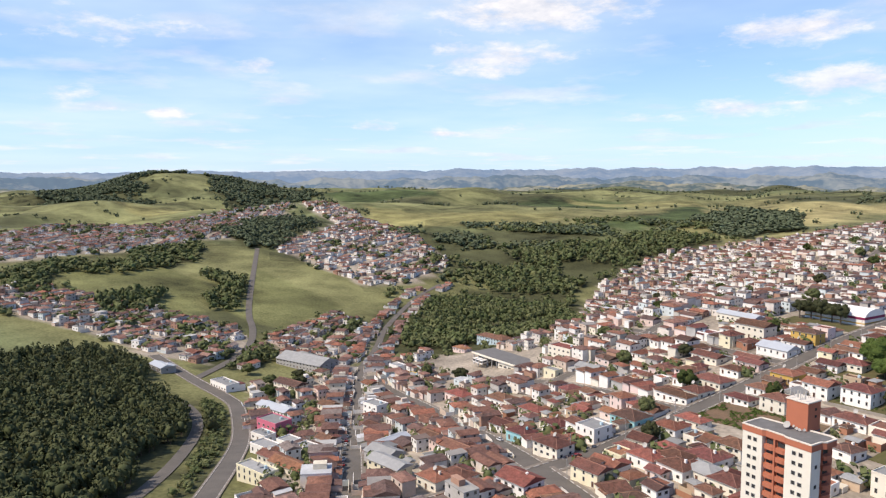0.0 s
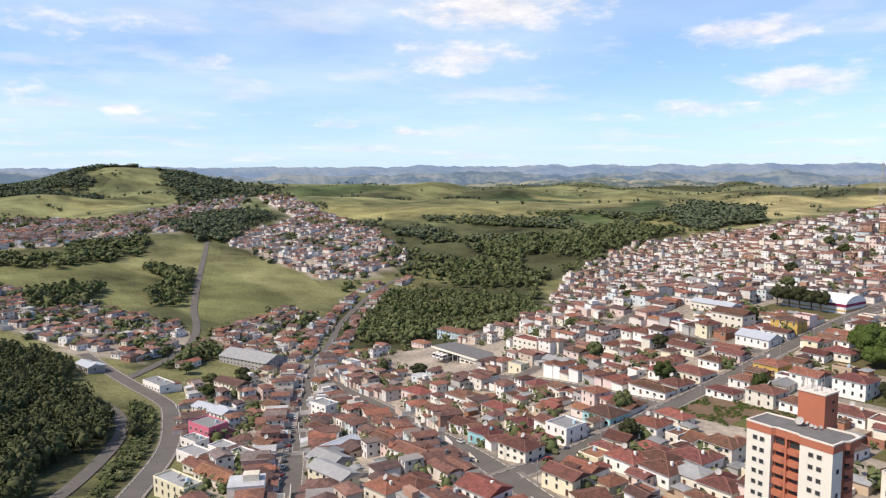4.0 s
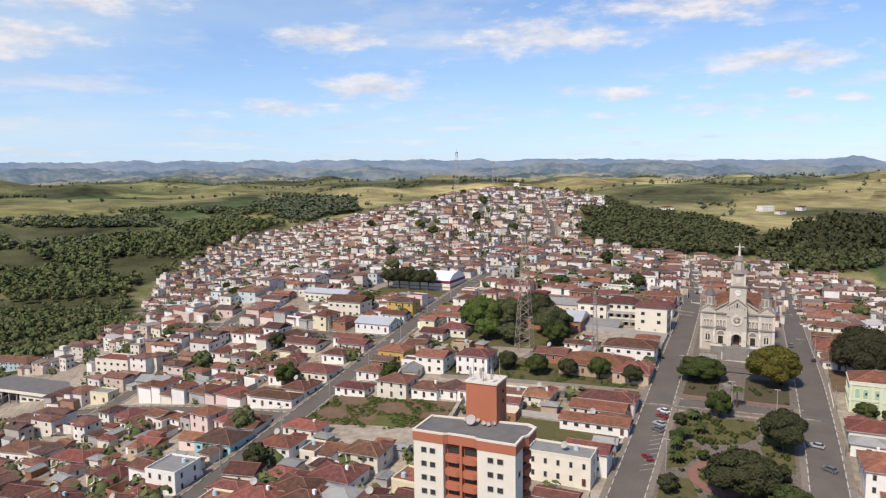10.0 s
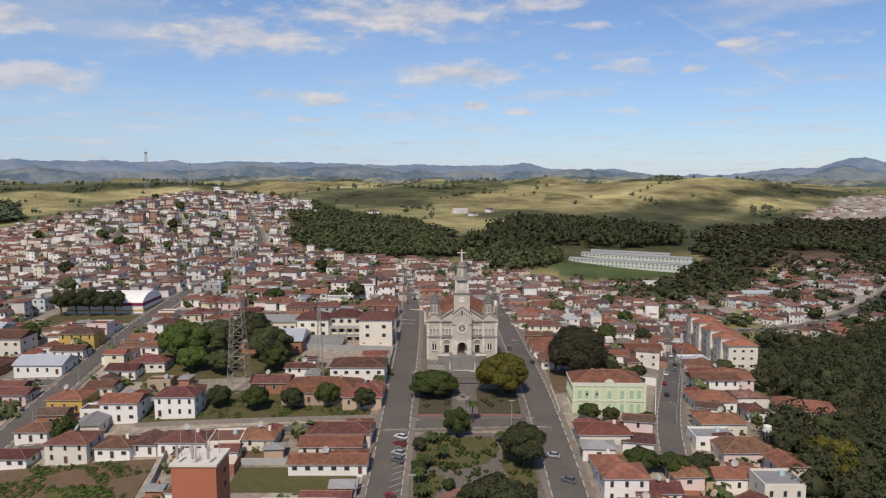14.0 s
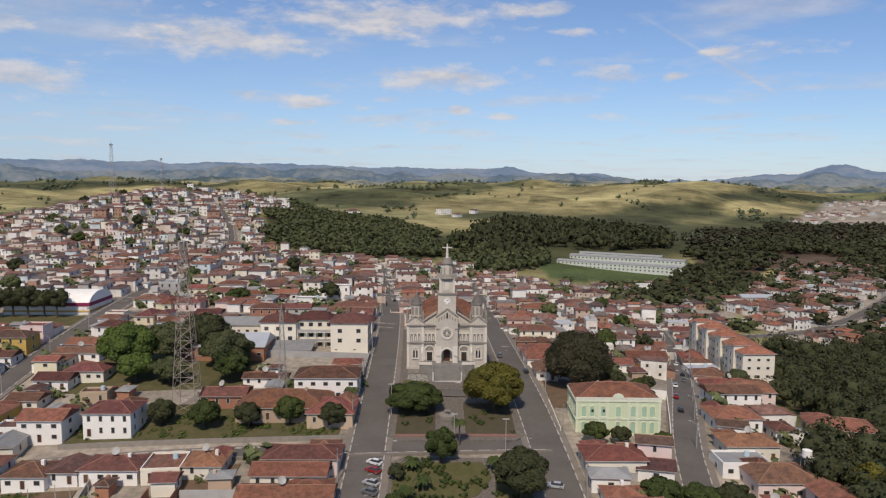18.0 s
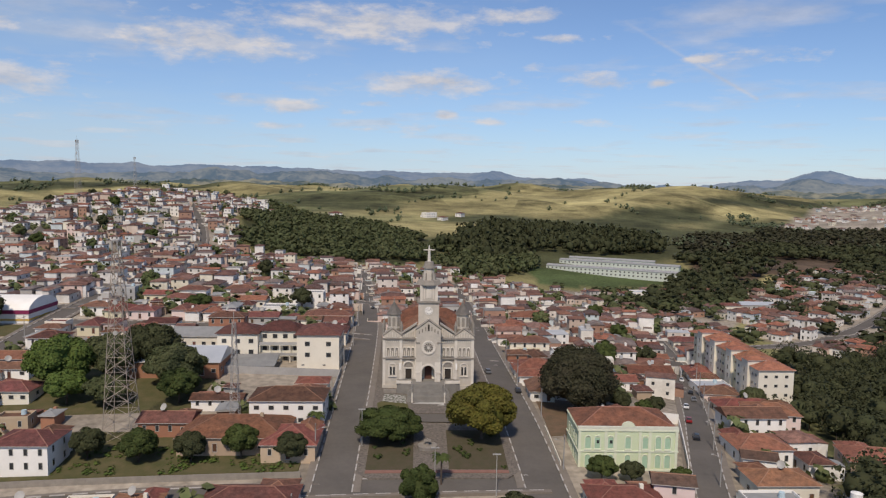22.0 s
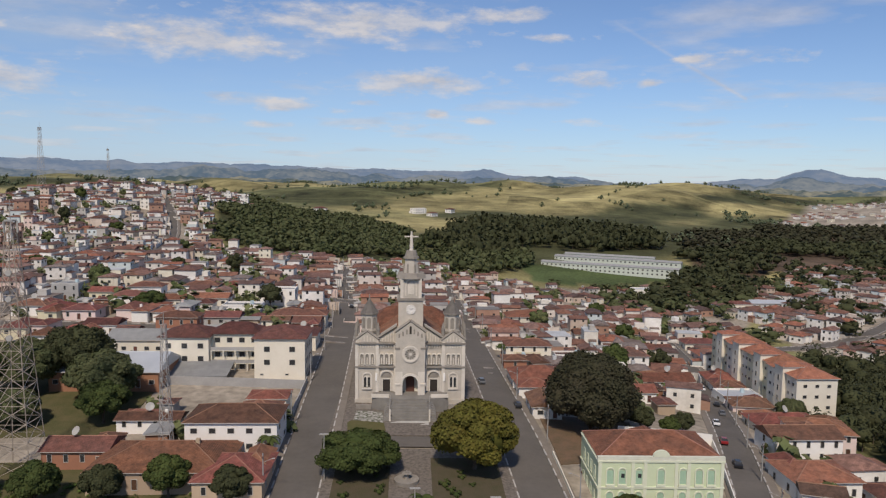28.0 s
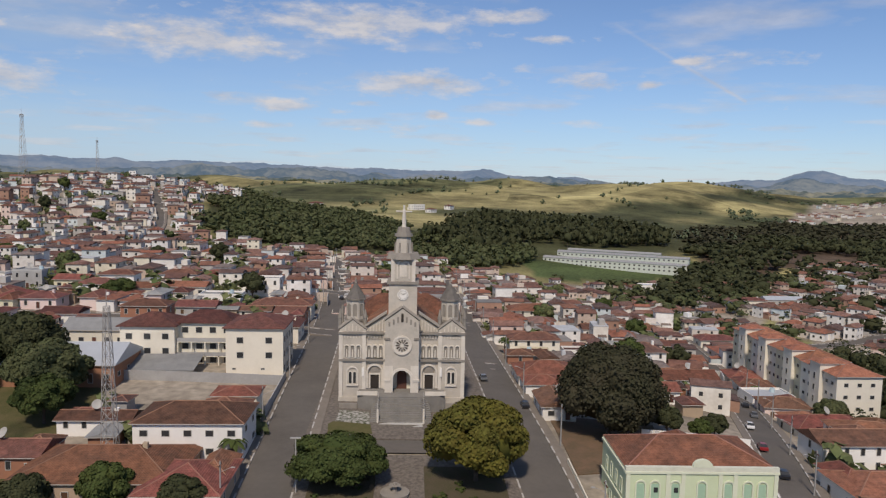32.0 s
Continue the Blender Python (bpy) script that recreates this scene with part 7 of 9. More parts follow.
def line_plots(line, half, rng=plan_rng, area=TOWN_MAIN, chance=0.96):
    pts = smooth_line(line, 1.0)
    d = np.gradient(pts, axis=0)
    d /= np.linalg.norm(d, axis=1)[:, None]
    for side in (-1, 1):
        s = 1.0
        while s < len(pts) - 6:
            w = rng.uniform(5.8, 10.2)
            dep = rng.uniform(7.5, 12)
            i = min(int(s + w / 2), len(pts) - 1)
            nx, ny = d[i][1] * side, -d[i][0] * side
            set_back = half + dep / 2 + (0.2 if rng.random() < 0.7 else rng.uniform(1, 4))
            x, y = pts[i][0] + nx * set_back, pts[i][1] + ny * set_back
            turn = math.degrees(math.atan2(nx, -ny))
            if rng.random() < chance and bool(inside(x, y, area)) and claim(x, y, w - 0.3, dep, turn, 0.1):
                plots.append((x, y, turn, w - rng.uniform(0.2, 1.2), dep))
            s += w


for sl, sh in list(STREETS):
    line_plots(sl, sh)
# houses inside the blocks
for _ in range(7000):
    px, py = plan_rng.uniform(-640, 150), plan_rng.uniform(-330, 790)
    pw, pd = plan_rng.uniform(5, 9), plan_rng.uniform(5, 9.5)
    pt = plan_rng.choice((0, 90, 180, 270)) + plan_rng.uniform(-6, 6)
    if bool(inside(px, py, TOWN_MAIN)) and claim(px, py, pw + 1.0, pd + 1.0, pt):
        plots.append((px, py, pt, pw, pd))


# sheds and lean-tos in the yards near the square
for _ in range(2600):
    px, py = plan_rng.uniform(-240, 120), plan_rng.uniform(-240, 150)
    pw, pd = plan_rng.uniform(3.2, 6.5), plan_rng.uniform(3.2, 5.5)
    pt = plan_rng.choice((0, 90, 180, 270)) + plan_rng.uniform(-5, 5)
    if len(sheds) < 130 and bool(inside(px, py, TOWN_MAIN)) and claim(px, py, pw + 1.2, pd + 1.2, pt, 0.0):
        sheds.append((px, py, pt, pw, pd))
for px, py, pt, pw, pd in sheds:
    house(px, py, pt, pw, pd, plan_rng.uniform(2.3, 3.0), plan_rng.choice((GREY, BRICKY, CREAM, TAN, WHITE)), plan_rng.choice((TILE, TILE_RED, TILE_OLD, CEMENT, CEMENT)), plan_rng.choice(("gable", "hip", "gable")), 0.6, plan_rng, False, "shed", "small back-yard shed with a weathered low roof", "sheds in the yards")


def near_rank(p):
    return math.hypot(p[0] + 60, (p[1] + 60)) - 0.12 * abs(p[0])


plots.sort(key=near_rank)
far_main = FarHouses()
for k, (px, py, pt, pw, pd) in enumerate(plots):
    style = plan_rng.choices(("hip", "gable", "flat"), (0.42, 0.44, 0.14))[0]
    ph = 5.9 if plan_rng.random() < 0.15 else plan_rng.uniform(2.7, 3.4)
    rise = min(pw, pd) * plan_rng.uniform(0.16, 0.24)
    if k < 175:
        house(px, py, pt, pw, pd, ph, plan_rng.choice(WALLS), plan_rng.choices((TILE, TILE_RED, TILE_OLD, CEMENT), (0.5, 0.24, 0.2, 0.06))[0], style, rise, plan_rng, yard=plan_rng.uniform(4, 8) if plan_rng.random() < 0.7 else 0)
    else:
        far_main.add(px, py, pt, pw, pd, ph + plan_rng.choice((0.2, 0.6, 0.9, 2.6)), style, rise * 0.85)
far_main.finish("crowded white and cream houses with brown tiled roofs climbing the hill")


def built_on(x, y):
    i, j = int(x - OCC_X), int(y - OCC_Y)
    return 2 <= i < OCC_W - 2 and 2 <= j < OCC_H - 2 and bool(taken[i - 2:i + 3, j - 2:j + 3].any())


def scatter_town(poly, label, seed, turn0, pitch=14, clear=1.5):
    rng = random.Random(seed)
    f = FarHouses()
    xs, ys = [p[0] for p in poly], [p[1] for p in poly]
    cx, cy = sum(xs) / len(xs), sum(ys) / len(ys)
    R = max(max(xs) - min(xs), max(ys) - min(ys))
    c, s = math.cos(radians(turn0)), math.sin(radians(turn0))
    k = int(R / pitch * 1.3)
    for i in range(-k, k):
        if i % 4 == 3:
            continue
        for j in range(-k, k):
            if j % 12 == 7:
                continue
            pitch_u = pitch * 0.86
            u, v = i * pitch_u + rng.uniform(-1.5, 1.5), j * pitch * 0.66 + rng.uniform(-1, 1)
            x, y = cx + c * u - s * v, cy + s * u + c * v
            if not bool(inside(x, y, poly)) or rng.random() < 0.09 or near_any_road(x, y, 5.0 + clear) or built_on(x, y):
                continue
            w, d = rng.uniform(5.5, 10), rng.uniform(6, 9.5)
            f.add(x, y, turn0 + rng.choice((0, 90, 180, 270)) + rng.uniform(-9, 9), w, d, 5.9 if rng.random() < 0.22 else 3.5, rng.choices(("hip", "gable", "flat"), (0.45, 0.4, 0.15))[0], min(w, d) * 0.2)
    f.finish(label)


def near_any_road(x, y, clear=5.0):
    return any(near_line(np.array(x), np.array(y), l) < h + clear for l, h in STREETS[-8:])


scatter_town(TOWN_EAST, "white and brown-roofed houses beyond the wooded gully", 11, 35, 15)
scatter_town(TOWN_WEST, "pale houses with tiled roofs on the far slope", 12, 25, 15.5)
scatter_town(TOWN_FAR, "dense rows of small brown-roofed houses on the far hillside", 13, 62, 16)
scatter_town(TOWN_LOW, "low houses and sheds with tiled roofs by the valley road", 14, 30, 15)
scatter_town(TOWN_NE, "brown-roofed houses among trees below the church", 18, 20, 17)
scatter_town(TOWN_CORNER, "pale houses and sheds by the creek road", 16, 40, 14)
scatter_town(TOWN_HILL, "new white houses on a distant slope", 15, 30, 46)

creek_rng, creek_houses = random.Random(19), FarHouses()
creek_line = smooth_line([(-405, -157), (-470, -110), (-560, -60), (-680, 40), (-720, 100)], 13.0)
creek_dir = np.gradient(creek_line, axis=0)
for (px, py), (ux, uy) in zip(creek_line, creek_dir / np.linalg.norm(creek_dir, axis=1)[:, None]):
    for side in (-1, 1):
        q = side * creek_rng.uniform(11, 15)
        hx, hy, hw, hd = px + uy * q, py - ux * q, creek_rng.uniform(7, 12), creek_rng.uniform(7, 10)
        ht = math.degrees(math.atan2(uy, ux)) + creek_rng.choice((0, 90, 180))
        if creek_rng.random() < 0.62 and claim(hx, hy, hw + 5, hd + 5, ht, 0.3):
            creek_houses.add(hx, hy, ht, hw, hd, 3.4, creek_rng.choice(("hip", "gable")), 1.6)
creek_houses.finish("small tiled houses along the creek road")

# ---- trees ----
def lobe_mesh(rng, c, rx, rz, seg=7, rows=5):
    """A low closed lump with an uneven skin."""
    v = [(c[0], c[1], c[2] + rz)]
    for i in range(1, rows):
        t = math.pi * i / rows
        for k in range(seg):
            q = rng.uniform(0.84, 1.12)
            v.append((c[0] + q * rx * math.sin(t) * math.cos(2 * math.pi * k / seg + i), c[1] + q * rx * math.sin(t) * math.sin(2 * math.pi * k / seg + i), c[2] + q * rz * math.cos(t)))
    v.append((c[0], c[1], c[2] - rz))
    f = [(0, 1 + k, 1 + (k + 1) % seg, 1 + (k + 1) % seg) for k in range(seg)]
    for i in range(rows - 2):
        a = 1 + i * seg
        f += [(a + k, a + seg + k, a + seg + (k + 1) % seg, a + (k + 1) % seg) for k in range(seg)]
    a, e = 1 + (rows - 2) * seg, len(v) - 1
    f += [(a + k, e, a + (k + 1) % seg, a + (k + 1) % seg) for k in range(seg)]
    return v, f


def crown_arrays(rng, r, h, lobes, n, size, seg=7, rows=5, heart=0.0):
    """Leaf clumps over many rounded lobes round a full heart. Gives vertices and quads; a triangle repeats its last corner."""
    cs = []
    for k in range(lobes):
        u = -0.66 + 1.62 * (k + 0.5) / lobes
        a, q, e = k * 2.4 + rng.uniform(-0.4, 0.4), rng.uniform(0.27, 0.43), rng.uniform(0.86, 1.1)
        w = math.sqrt(max(0.0, 1 - u * u))
        cs.append((Vector((math.cos(a) * w, math.sin(a) * w, u)), (1 - q) * e, q))
    V, F = [], []
    for k in range(n):
        c, e, q = cs[k % lobes]
        d = (Vector((rng.gauss(0, 1), rng.gauss(0, 1), rng.gauss(0.3, 1))) + c * 1.1).normalized()
        o = c * e + d * q * rng.uniform(0.86, 1.1)
        p = Vector((o.x * r, o.y * r, o.z * h * 0.5))
        nrm = (d + Vector((rng.gauss(0, 0.4), rng.gauss(0, 0.4), rng.gauss(0.15, 0.4)))).normalized()
        u = nrm.orthogonal().normalized()
        w = nrm.cross(u)
        t = rng.uniform(0, 6.283)
        u, w = u * math.cos(t) + w * math.sin(t), w * math.cos(t) - u * math.sin(t)
        s = size * rng.uniform(0.55, 1.35)
        i = len(V)
        V += [p - u * s, p - w * s * 0.8 + nrm * s * 0.25, p + u * s, p + w * s * 0.8 - nrm * s * 0.15]
        F.append((i, i + 1, i + 2, i + 3))
    V = [tuple(v) for v in V]
    for c, e, q in [(Vector((0, 0, -0.06)), 1.0, heart)] if heart else [(Vector((0, 0, -0.04)), 1.0, 0.74)] + cs:
        v, f = lobe_mesh(rng, (c.x * e * r, c.y * e * r, c.z * e * h * 0.5), r * q * 0.92, h * 0.5 * q * 0.92, seg, rows)
        o = len(V)
        V += v
        F += [tuple(i + o for i in g) for g in f]
    return np.array(V), np.array(F)


def leafy_mesh(name, V, F, leaf):
    """A mesh from quads, in which a repeated corner makes a triangle."""
    tri = F[:, 2] == F[:, 3]
    flat = F[~tri].ravel().tolist() + F[tri][:, :3].ravel().tolist()
    nq, nt = int((~tri).sum()), int(tri.sum())
    me = bpy.data.meshes.new(name)
    me.vertices.add(len(V))
    me.vertices.foreach_set("co", np.asarray(V, np.float32).ravel())
    me.loops.add(len(flat))
    me.loops.foreach_set("vertex_index", np.array(flat, np.int32))
    me.polygons.add(nq + nt)
    me.polygons.foreach_set("loop_start", np.concatenate([np.arange(nq) * 4, nq * 4 + np.arange(nt) * 3]).astype(np.int32))
    me.materials.append(leaf)
    me.update(calc_edges=True)
    return me


def tree_thing(x, y, height, r, leaf, label, seed, n=1500, trunk_h=None, name="tree", size=None, lobes=9, group=""):
    rng = random.Random(seed)
    z = gz(x, y)
    th = trunk_h or height * 0.32
    ob = thing(name, label, "tree", pose(x, y, z), group)
    s = Shape()
    tr = max(0.12, height * 0.028)
    s.tube(0, 0, -0.4, th * 0.5, tr * 1.35, tr, 8).tube(0, 0, th * 0.5, th, tr, tr * 0.85, 8)
    for k in range(6):
        a = k * 1.05 + rng.uniform(-0.3, 0.3)
        s.bar((0, 0, th * rng.uniform(0.75, 1.0)), (math.cos(a) * r * 0.6, math.sin(a) * r * 0.6, th + (height - th) * rng.uniform(0.3, 0.6)), tr * 0.5, 5, 0, tr * 0.12)
    s.bar((0, 0, th), (0, 0, th + (height - th) * 0.7), tr * 0.8, 6, 0, tr * 0.15)
    part("trunk", s.make("trunk", BARK), ob)
    h = height - th * 0.75
    V, F = crown_arrays(rng, r, h, lobes + 6, int(n * 1.7), (size or max(0.28, r * 0.085)) * 0.58)
    V[:, 2] += height - h * 0.5
    part("crown", leafy_mesh("crown", V, F, leaf), ob)
    return ob


def woods(name, label, poly, spacing, height, leaf, seed, n=24, jitter=0.62, keep=1.0, size=0.95, clear=4.0, patchy=0.35, lobes=4, wobble=14):
    """A wood of many crowns and trunks, as one mesh."""
    rng = random.Random(seed)
    temps = []
    for k in range(7):
        V, F = crown_arrays(rng, 1.1, 1.9, lobes + k % 3, n, size / math.sqrt(n) * 1.6, 6, 4, 0.66)
        temps.append((V, F))
    xs, ys = [p[0] for p in poly], [p[1] for p in poly]
    VV, FF, o = [], [], 0
    T = Shape()
    for gx in np.arange(min(xs), max(xs), spacing):
        for gy in np.arange(min(ys), max(ys), spacing):
            x, y = gx + rng.uniform(-jitter, jitter) * spacing, gy + rng.uniform(-jitter, jitter) * spacing
            ragged = 0.5 * math.sin(x / 31 + 1.7 * math.sin(y / 43)) + 0.5 * math.sin(y / 27 - x / 53)
            if rng.random() > keep + ragged * patchy or not bool(inside(x + wobble * math.sin(y / 19), y + wobble * math.sin(x / 23), poly)) or near_any_road(x, y, clear) or built_on(x, y):
                continue
            big = rng.random()
            hh = height * (0.55 + 0.85 * big)
            r = min(spacing, 9.5) * (0.5 + 0.5 * big)
            V, F = temps[rng.randrange(7)]
            a = rng.uniform(0, 6.283)
            c, s = math.cos(a), math.sin(a)
            Z = gz(x, y)
            VV.append(np.stack([x + (V[:, 0] * c - V[:, 1] * s) * r, y + (V[:, 0] * s + V[:, 1] * c) * r, Z + hh * 0.62 + V[:, 2] * max(hh * 0.5, r * 0.7)], 1))
            FF.append(F + o)
            o += len(V)
            T.bar((x, y, Z - 0.5), (x, y, Z + hh * 0.6), 0.22, 3, 0, 0.1)
    if not VV:
        return
    ob = thing(name, label, "trees", Matrix(), kind="stuff")
    V, F = np.concatenate(VV), np.concatenate(FF)
    me = leafy_mesh("crowns", V, F, leaf)
    tagged(part("crowns", me, ob), kind="stuff")
    tagged(part("trunks", T.make("trunks", BARK), ob), kind="stuff")


woods("woodland", "dense dark green woodland on the hillside above the curving road", WOOD_HILL, 4.6, 9, LEAF_WOOD, 21, 84, keep=1.4, clear=1.0, lobes=6)
woods("woodland", "green trees crowded along the creek valley", WOOD_CREEK, 5.6, 8, LEAF_FOREST, 22, 36, keep=0.6, clear=1, patchy=0.6, lobes=5)
woods("woodland", "belt of mixed trees up the creek", WOOD_UPPER, 6.6, 9, LEAF_FOREST, 61, 24, keep=0.5, clear=1, patchy=0.8)
woods("woodland", "scattered trees and scrub round the creek", WOOD_SCRUB, 8, 6, LEAF_FOREST, 27, 24, keep=0.12, patchy=0.6)
woods("woodland", "dark woodland on the slope behind the church", WOOD_NORTH, 5.2, 7, LEAF_WOOD, 23, 30, keep=0.95, patchy=0.2)
# the darker leaf of the gully trees stands in for cloud shade
woods("woodland", "dense trees in the gully beside the town", WOOD_EAST, 6.0, 9, LEAF_DARK, 24, 260, keep=1.15, lobes=9, size=0.85)
woods("woodland", "dark woods beyond the long pale building", WOOD_BEYOND, 7.5, 9, LEAF_DARK, 25, 44, keep=0.5, patchy=0.9)
woods("woodland", "brown-green scrub below the far houses", WOOD_SCRUB_EAST, 9, 5, LEAF_MANGO, 28, 24, keep=0.7)
woods("woodland", "tall dark trees in the hollow north of the town", WOOD_RANGE, 7, 13, LEAF_DARK, 26, 24, keep=0.9, patchy=0.5)
woods("woodland", "thin belts of trees over the slopes beyond the creek", WOOD_SLOPE, 8.5, 7, LEAF_HAZED, 63, 20, keep=0.1, patchy=0.65)
woods("woodland", "dark trees along the crest above the town", WOOD_CREST, 8, 9, LEAF_WOOD, 64, 24, keep=0.5, patchy=0.4)
woods("woodland", "mixed trees in the hollow behind the church", WOOD_HOLLOW, 6, 9, LEAF_WOOD, 62, 30, keep=0.85, patchy=0.4)
woods("woodland", "dark wood on the hillside west of the masts", WOOD_WEST, 8.5, 9, LEAF_HAZED, 29, 14, keep=1.2)
woods("bushes", "low green bushes on the bank between the roads", WOOD_BANK, 2.6, 2.6, LEAF_FOREST, 51, 30, keep=0.9, clear=0.2, wobble=1)
woods("woodland", "thick green hedge of trees by the junction", WOOD_HEDGE, 5, 7, LEAF_FOREST, 52, 40, keep=0.95, clear=2)
woods("woodland", "tall trees beside the climbing road", WOOD_LANE, 6, 9, LEAF_FOREST, 53, 24, keep=0.95)
woods("woodland", "clump of dark trees in the meadow", WOOD_CLUMP, 6, 10, LEAF_FOREST, 54, 24, keep=0.9)
woods("woodland", "belt of trees below the far town", WOOD_BELT, 7.5, 8, LEAF_FOREST, 55, 24, keep=0.75, patchy=0.6)
woods("woodland", "dark wood between the two far districts", WOOD_GAP, 7.5, 9, LEAF_HAZED, 56, 24, keep=1.2)
woods("woodland", "dark trees on top of the far knoll", WOOD_KNOB, 10, 9, LEAF_HAZED, 57, 14, keep=0.8)
woods("woodland", "hazy dark woods to the north of the knoll", WOOD_FAR_A, 11, 9, LEAF_HAZED, 71, 14, keep=0.85, patchy=0.8)
woods("woodland", "hazy dark woods south of the knoll", WOOD_FAR_B, 11, 9, LEAF_HAZED, 72, 14, keep=0.8, patchy=0.8)
woods("trees", "green trees among the houses by the valley road", TOWN_LOW, 7, 5, LEAF_FOREST, 73, 24, keep=0.16, patchy=0.15)
woods("trees", "green trees among the houses by the creek", TOWN_CORNER, 7, 5, LEAF_FOREST, 74, 24, keep=0.16, patchy=0.15)
woods("trees", "dark trees among the houses of the far hillside", TOWN_FAR, 8, 5, LEAF_FOREST, 75, 24, keep=0.09, patchy=0.1)
woods("trees", "dark trees among the pale far houses", TOWN_WEST, 8, 5, LEAF_FOREST, 76, 24, keep=0.09, patchy=0.1)
woods("trees", "green trees among the lower houses", WOOD_NE, 7, 6, LEAF_WOOD, 58, 44, keep=0.32, patchy=0.3)
# leaf colour lowered here for the cloud shade over the east side
woods("trees", "dark trees among the eastern houses", WOOD_IN_EAST, 7.5, 6, LEAF_DARK, 59, 44, keep=0.36, patchy=0.3)


# ---- trees of the square and the gardens ----
tree_thing(13.5, -38, 15, 9.2, LEAF_OLIVE, "broad olive-yellow tree in the square before the church", 41, 6400, 2.2, size=0.55, lobes=16)
tree_thing(-10.5, -39, 8.8, 9.0, LEAF, "low spreading green tree in the square", 42, 4600, 1.4, size=0.45, lobes=14)
tree_thing(-2.5, -70, 9.6, 4.3, LEAF, "clipped round green tree on the lawn", 43, 2600, 1.2, size=0.38, lobes=7)
tree_thing(16, -88, 13.0, 6.6, LEAF_DARK, "dense dark green tree in the square", 44, 4600, 2.5, size=0.5, lobes=14)
tree_thing(6, -117, 12.5, 9.5, LEAF_DARK, "broad dark green tree by the curved path", 45, 5200, 3.0, size=0.55, lobes=16)
tree_thing(17, -124, 9.5, 5.5, LEAF, "green tree at the edge of the square", 46, 2800, 2.0, size=0.45)
tree_thing(44, -13, 19.8, 11.4, LEAF_MANGO, "huge dark brownish-green tree beside the street", 47, 11000, 0.9, size=0.52, lobes=40)
tree_thing(53, 18, 13, 4.6, LEAF_DARK, "tall dark green tree behind the houses", 48, 2600, 3.0, size=0.45)
for k, (x, y, h, r) in enumerate(((-111, -4, 17, 10), (-99, 4, 15, 9), (-88, 9, 17, 9), (-77, -3, 14, 9), (-72, -14, 10, 6), (-104, -14, 10, 6), (-92, -16, 9, 6))):
    tree_thing(x, y, h, r, (LEAF_BRIGHT, LEAF_WOOD, LEAF_DARK, LEAF_WOOD, LEAF, LEAF_BRIGHT, LEAF_WOOD)[k], "tall full-crowned green tree in the walled garden", 60 + k, 4200, 3, size=0.6, lobes=14)
for k, (x, y, h, r) in enumerate(((-83, -47, 8, 4.2), (-70, -49, 8.5, 4.8), (-57.5, -49, 7.6, 4.0), (-46, -47, 8.6, 4.4), (-33.5, -50, 7.6, 4.2), (40, -58, 6.2, 3.6), (47, -58, 5.0, 2.8), (58.5, -59, 4.6, 2.6), (58, -9, 6.5, 3.4), (64.5, -11, 5, 2.6), (69, -8, 5.8, 3), (55, -4, 7, 3.4), (66, -20, 4, 2.2), (57, -90, 6.5, 5), (66, -88, 6, 4.5), (49, -88, 6.5, 5))):
    tree_thing(x, y, h, r, (LEAF_DARK, LEAF)[k % 2], "round dark green tree beside a wall", 80 + k, 2200, 1.6, size=0.4, lobes=9)
for k, (x, y, h, r) in enumerate(((-13, -92, 5, 2.4), (-12, -121, 6, 3), (-8, -134, 6.5, 3.4), (15, -106, 6, 3), (18, -140, 7, 3.6), (-13.5, -79, 4.5, 2.2), (17.5, -76, 5, 2.4), (8, -98, 4.5, 2.2), (-5, -100, 3.6, 1.8), (6, -140, 7, 4))):
    tree_thing(x, y, h, r, (LEAF, LEAF_DARK)[k % 2], "small round green tree in the garden square", 140 + k, 1300, 1.2, size=0.36, lobes=8)
for k, x in enumerate((-195, -188, -181, -174.5, -168.5)):
    tree_thing(x, 59.5 + k % 2, 12.5 + k % 3, 5.4, LEAF_DARK, "spreading dark tree in front of the arched hall", 160 + k, 1100, 5.0, size=0.5, lobes=7)
tree_thing(112.5, 19.5, 8.5, 4.6, LEAF_WOOD, "rounded green tree before the apartment blocks", 171, 2200, 2.0, size=0.42, lobes=9)
tree_thing(103, -86, 12, 8.5, LEAF_OLIVE, "broad brownish-green tree at the edge of the gully", 170, 3600, 2.0, size=0.5, lobes=16)
loose = random.Random(17)
spots = [(-120, -78), (-128, -150), (-150, -120), (-168, -76), (-205, -40), (-230, -60), (-190, 20), (-215, 60), (-282, -30), (-300, 40), (-322, -118), (-350, -130), (-336, -150), (-385, -210), (-398, -226), (-372, -234), (-408, -200), (-428, -232),
         (-100, 90), (-60, 110), (-130, 120), (-190, 190), (-90, 200), (-230, 270), (-280, 300), (-60, 260), (-340, 380), (-270, 420), (-360, 480), (-300, 610), (-280, 700), (-420, 460), (-480, 400), (70, 60), (95, 80), (60, 150), (100, 150), (45, 215), (85, 260), (110, 225)]
spots += [(-250, 350), (-310, 330), (-390, 380), (-350, 540), (-260, 560), (-400, 600), (-310, 660), (-370, 700), (-450, 500), (-500, 320), (-330, 200), (-400, 250), (-470, 230), (-230, 130), (-300, 120), (-280, 220), (-150, 290), (-210, 330), (-120, 180)]
for k, (x, y) in enumerate(spots):
    tree_thing(x + loose.uniform(-4, 4), y + loose.uniform(-4, 4), loose.uniform(7, 12), loose.uniform(3.5, 6), (LEAF, LEAF_DARK, LEAF_FOREST)[k % 3], "leafy green tree among the houses", 200 + k, 600, 2.0, size=0.7, lobes=6, group="trees among the houses")


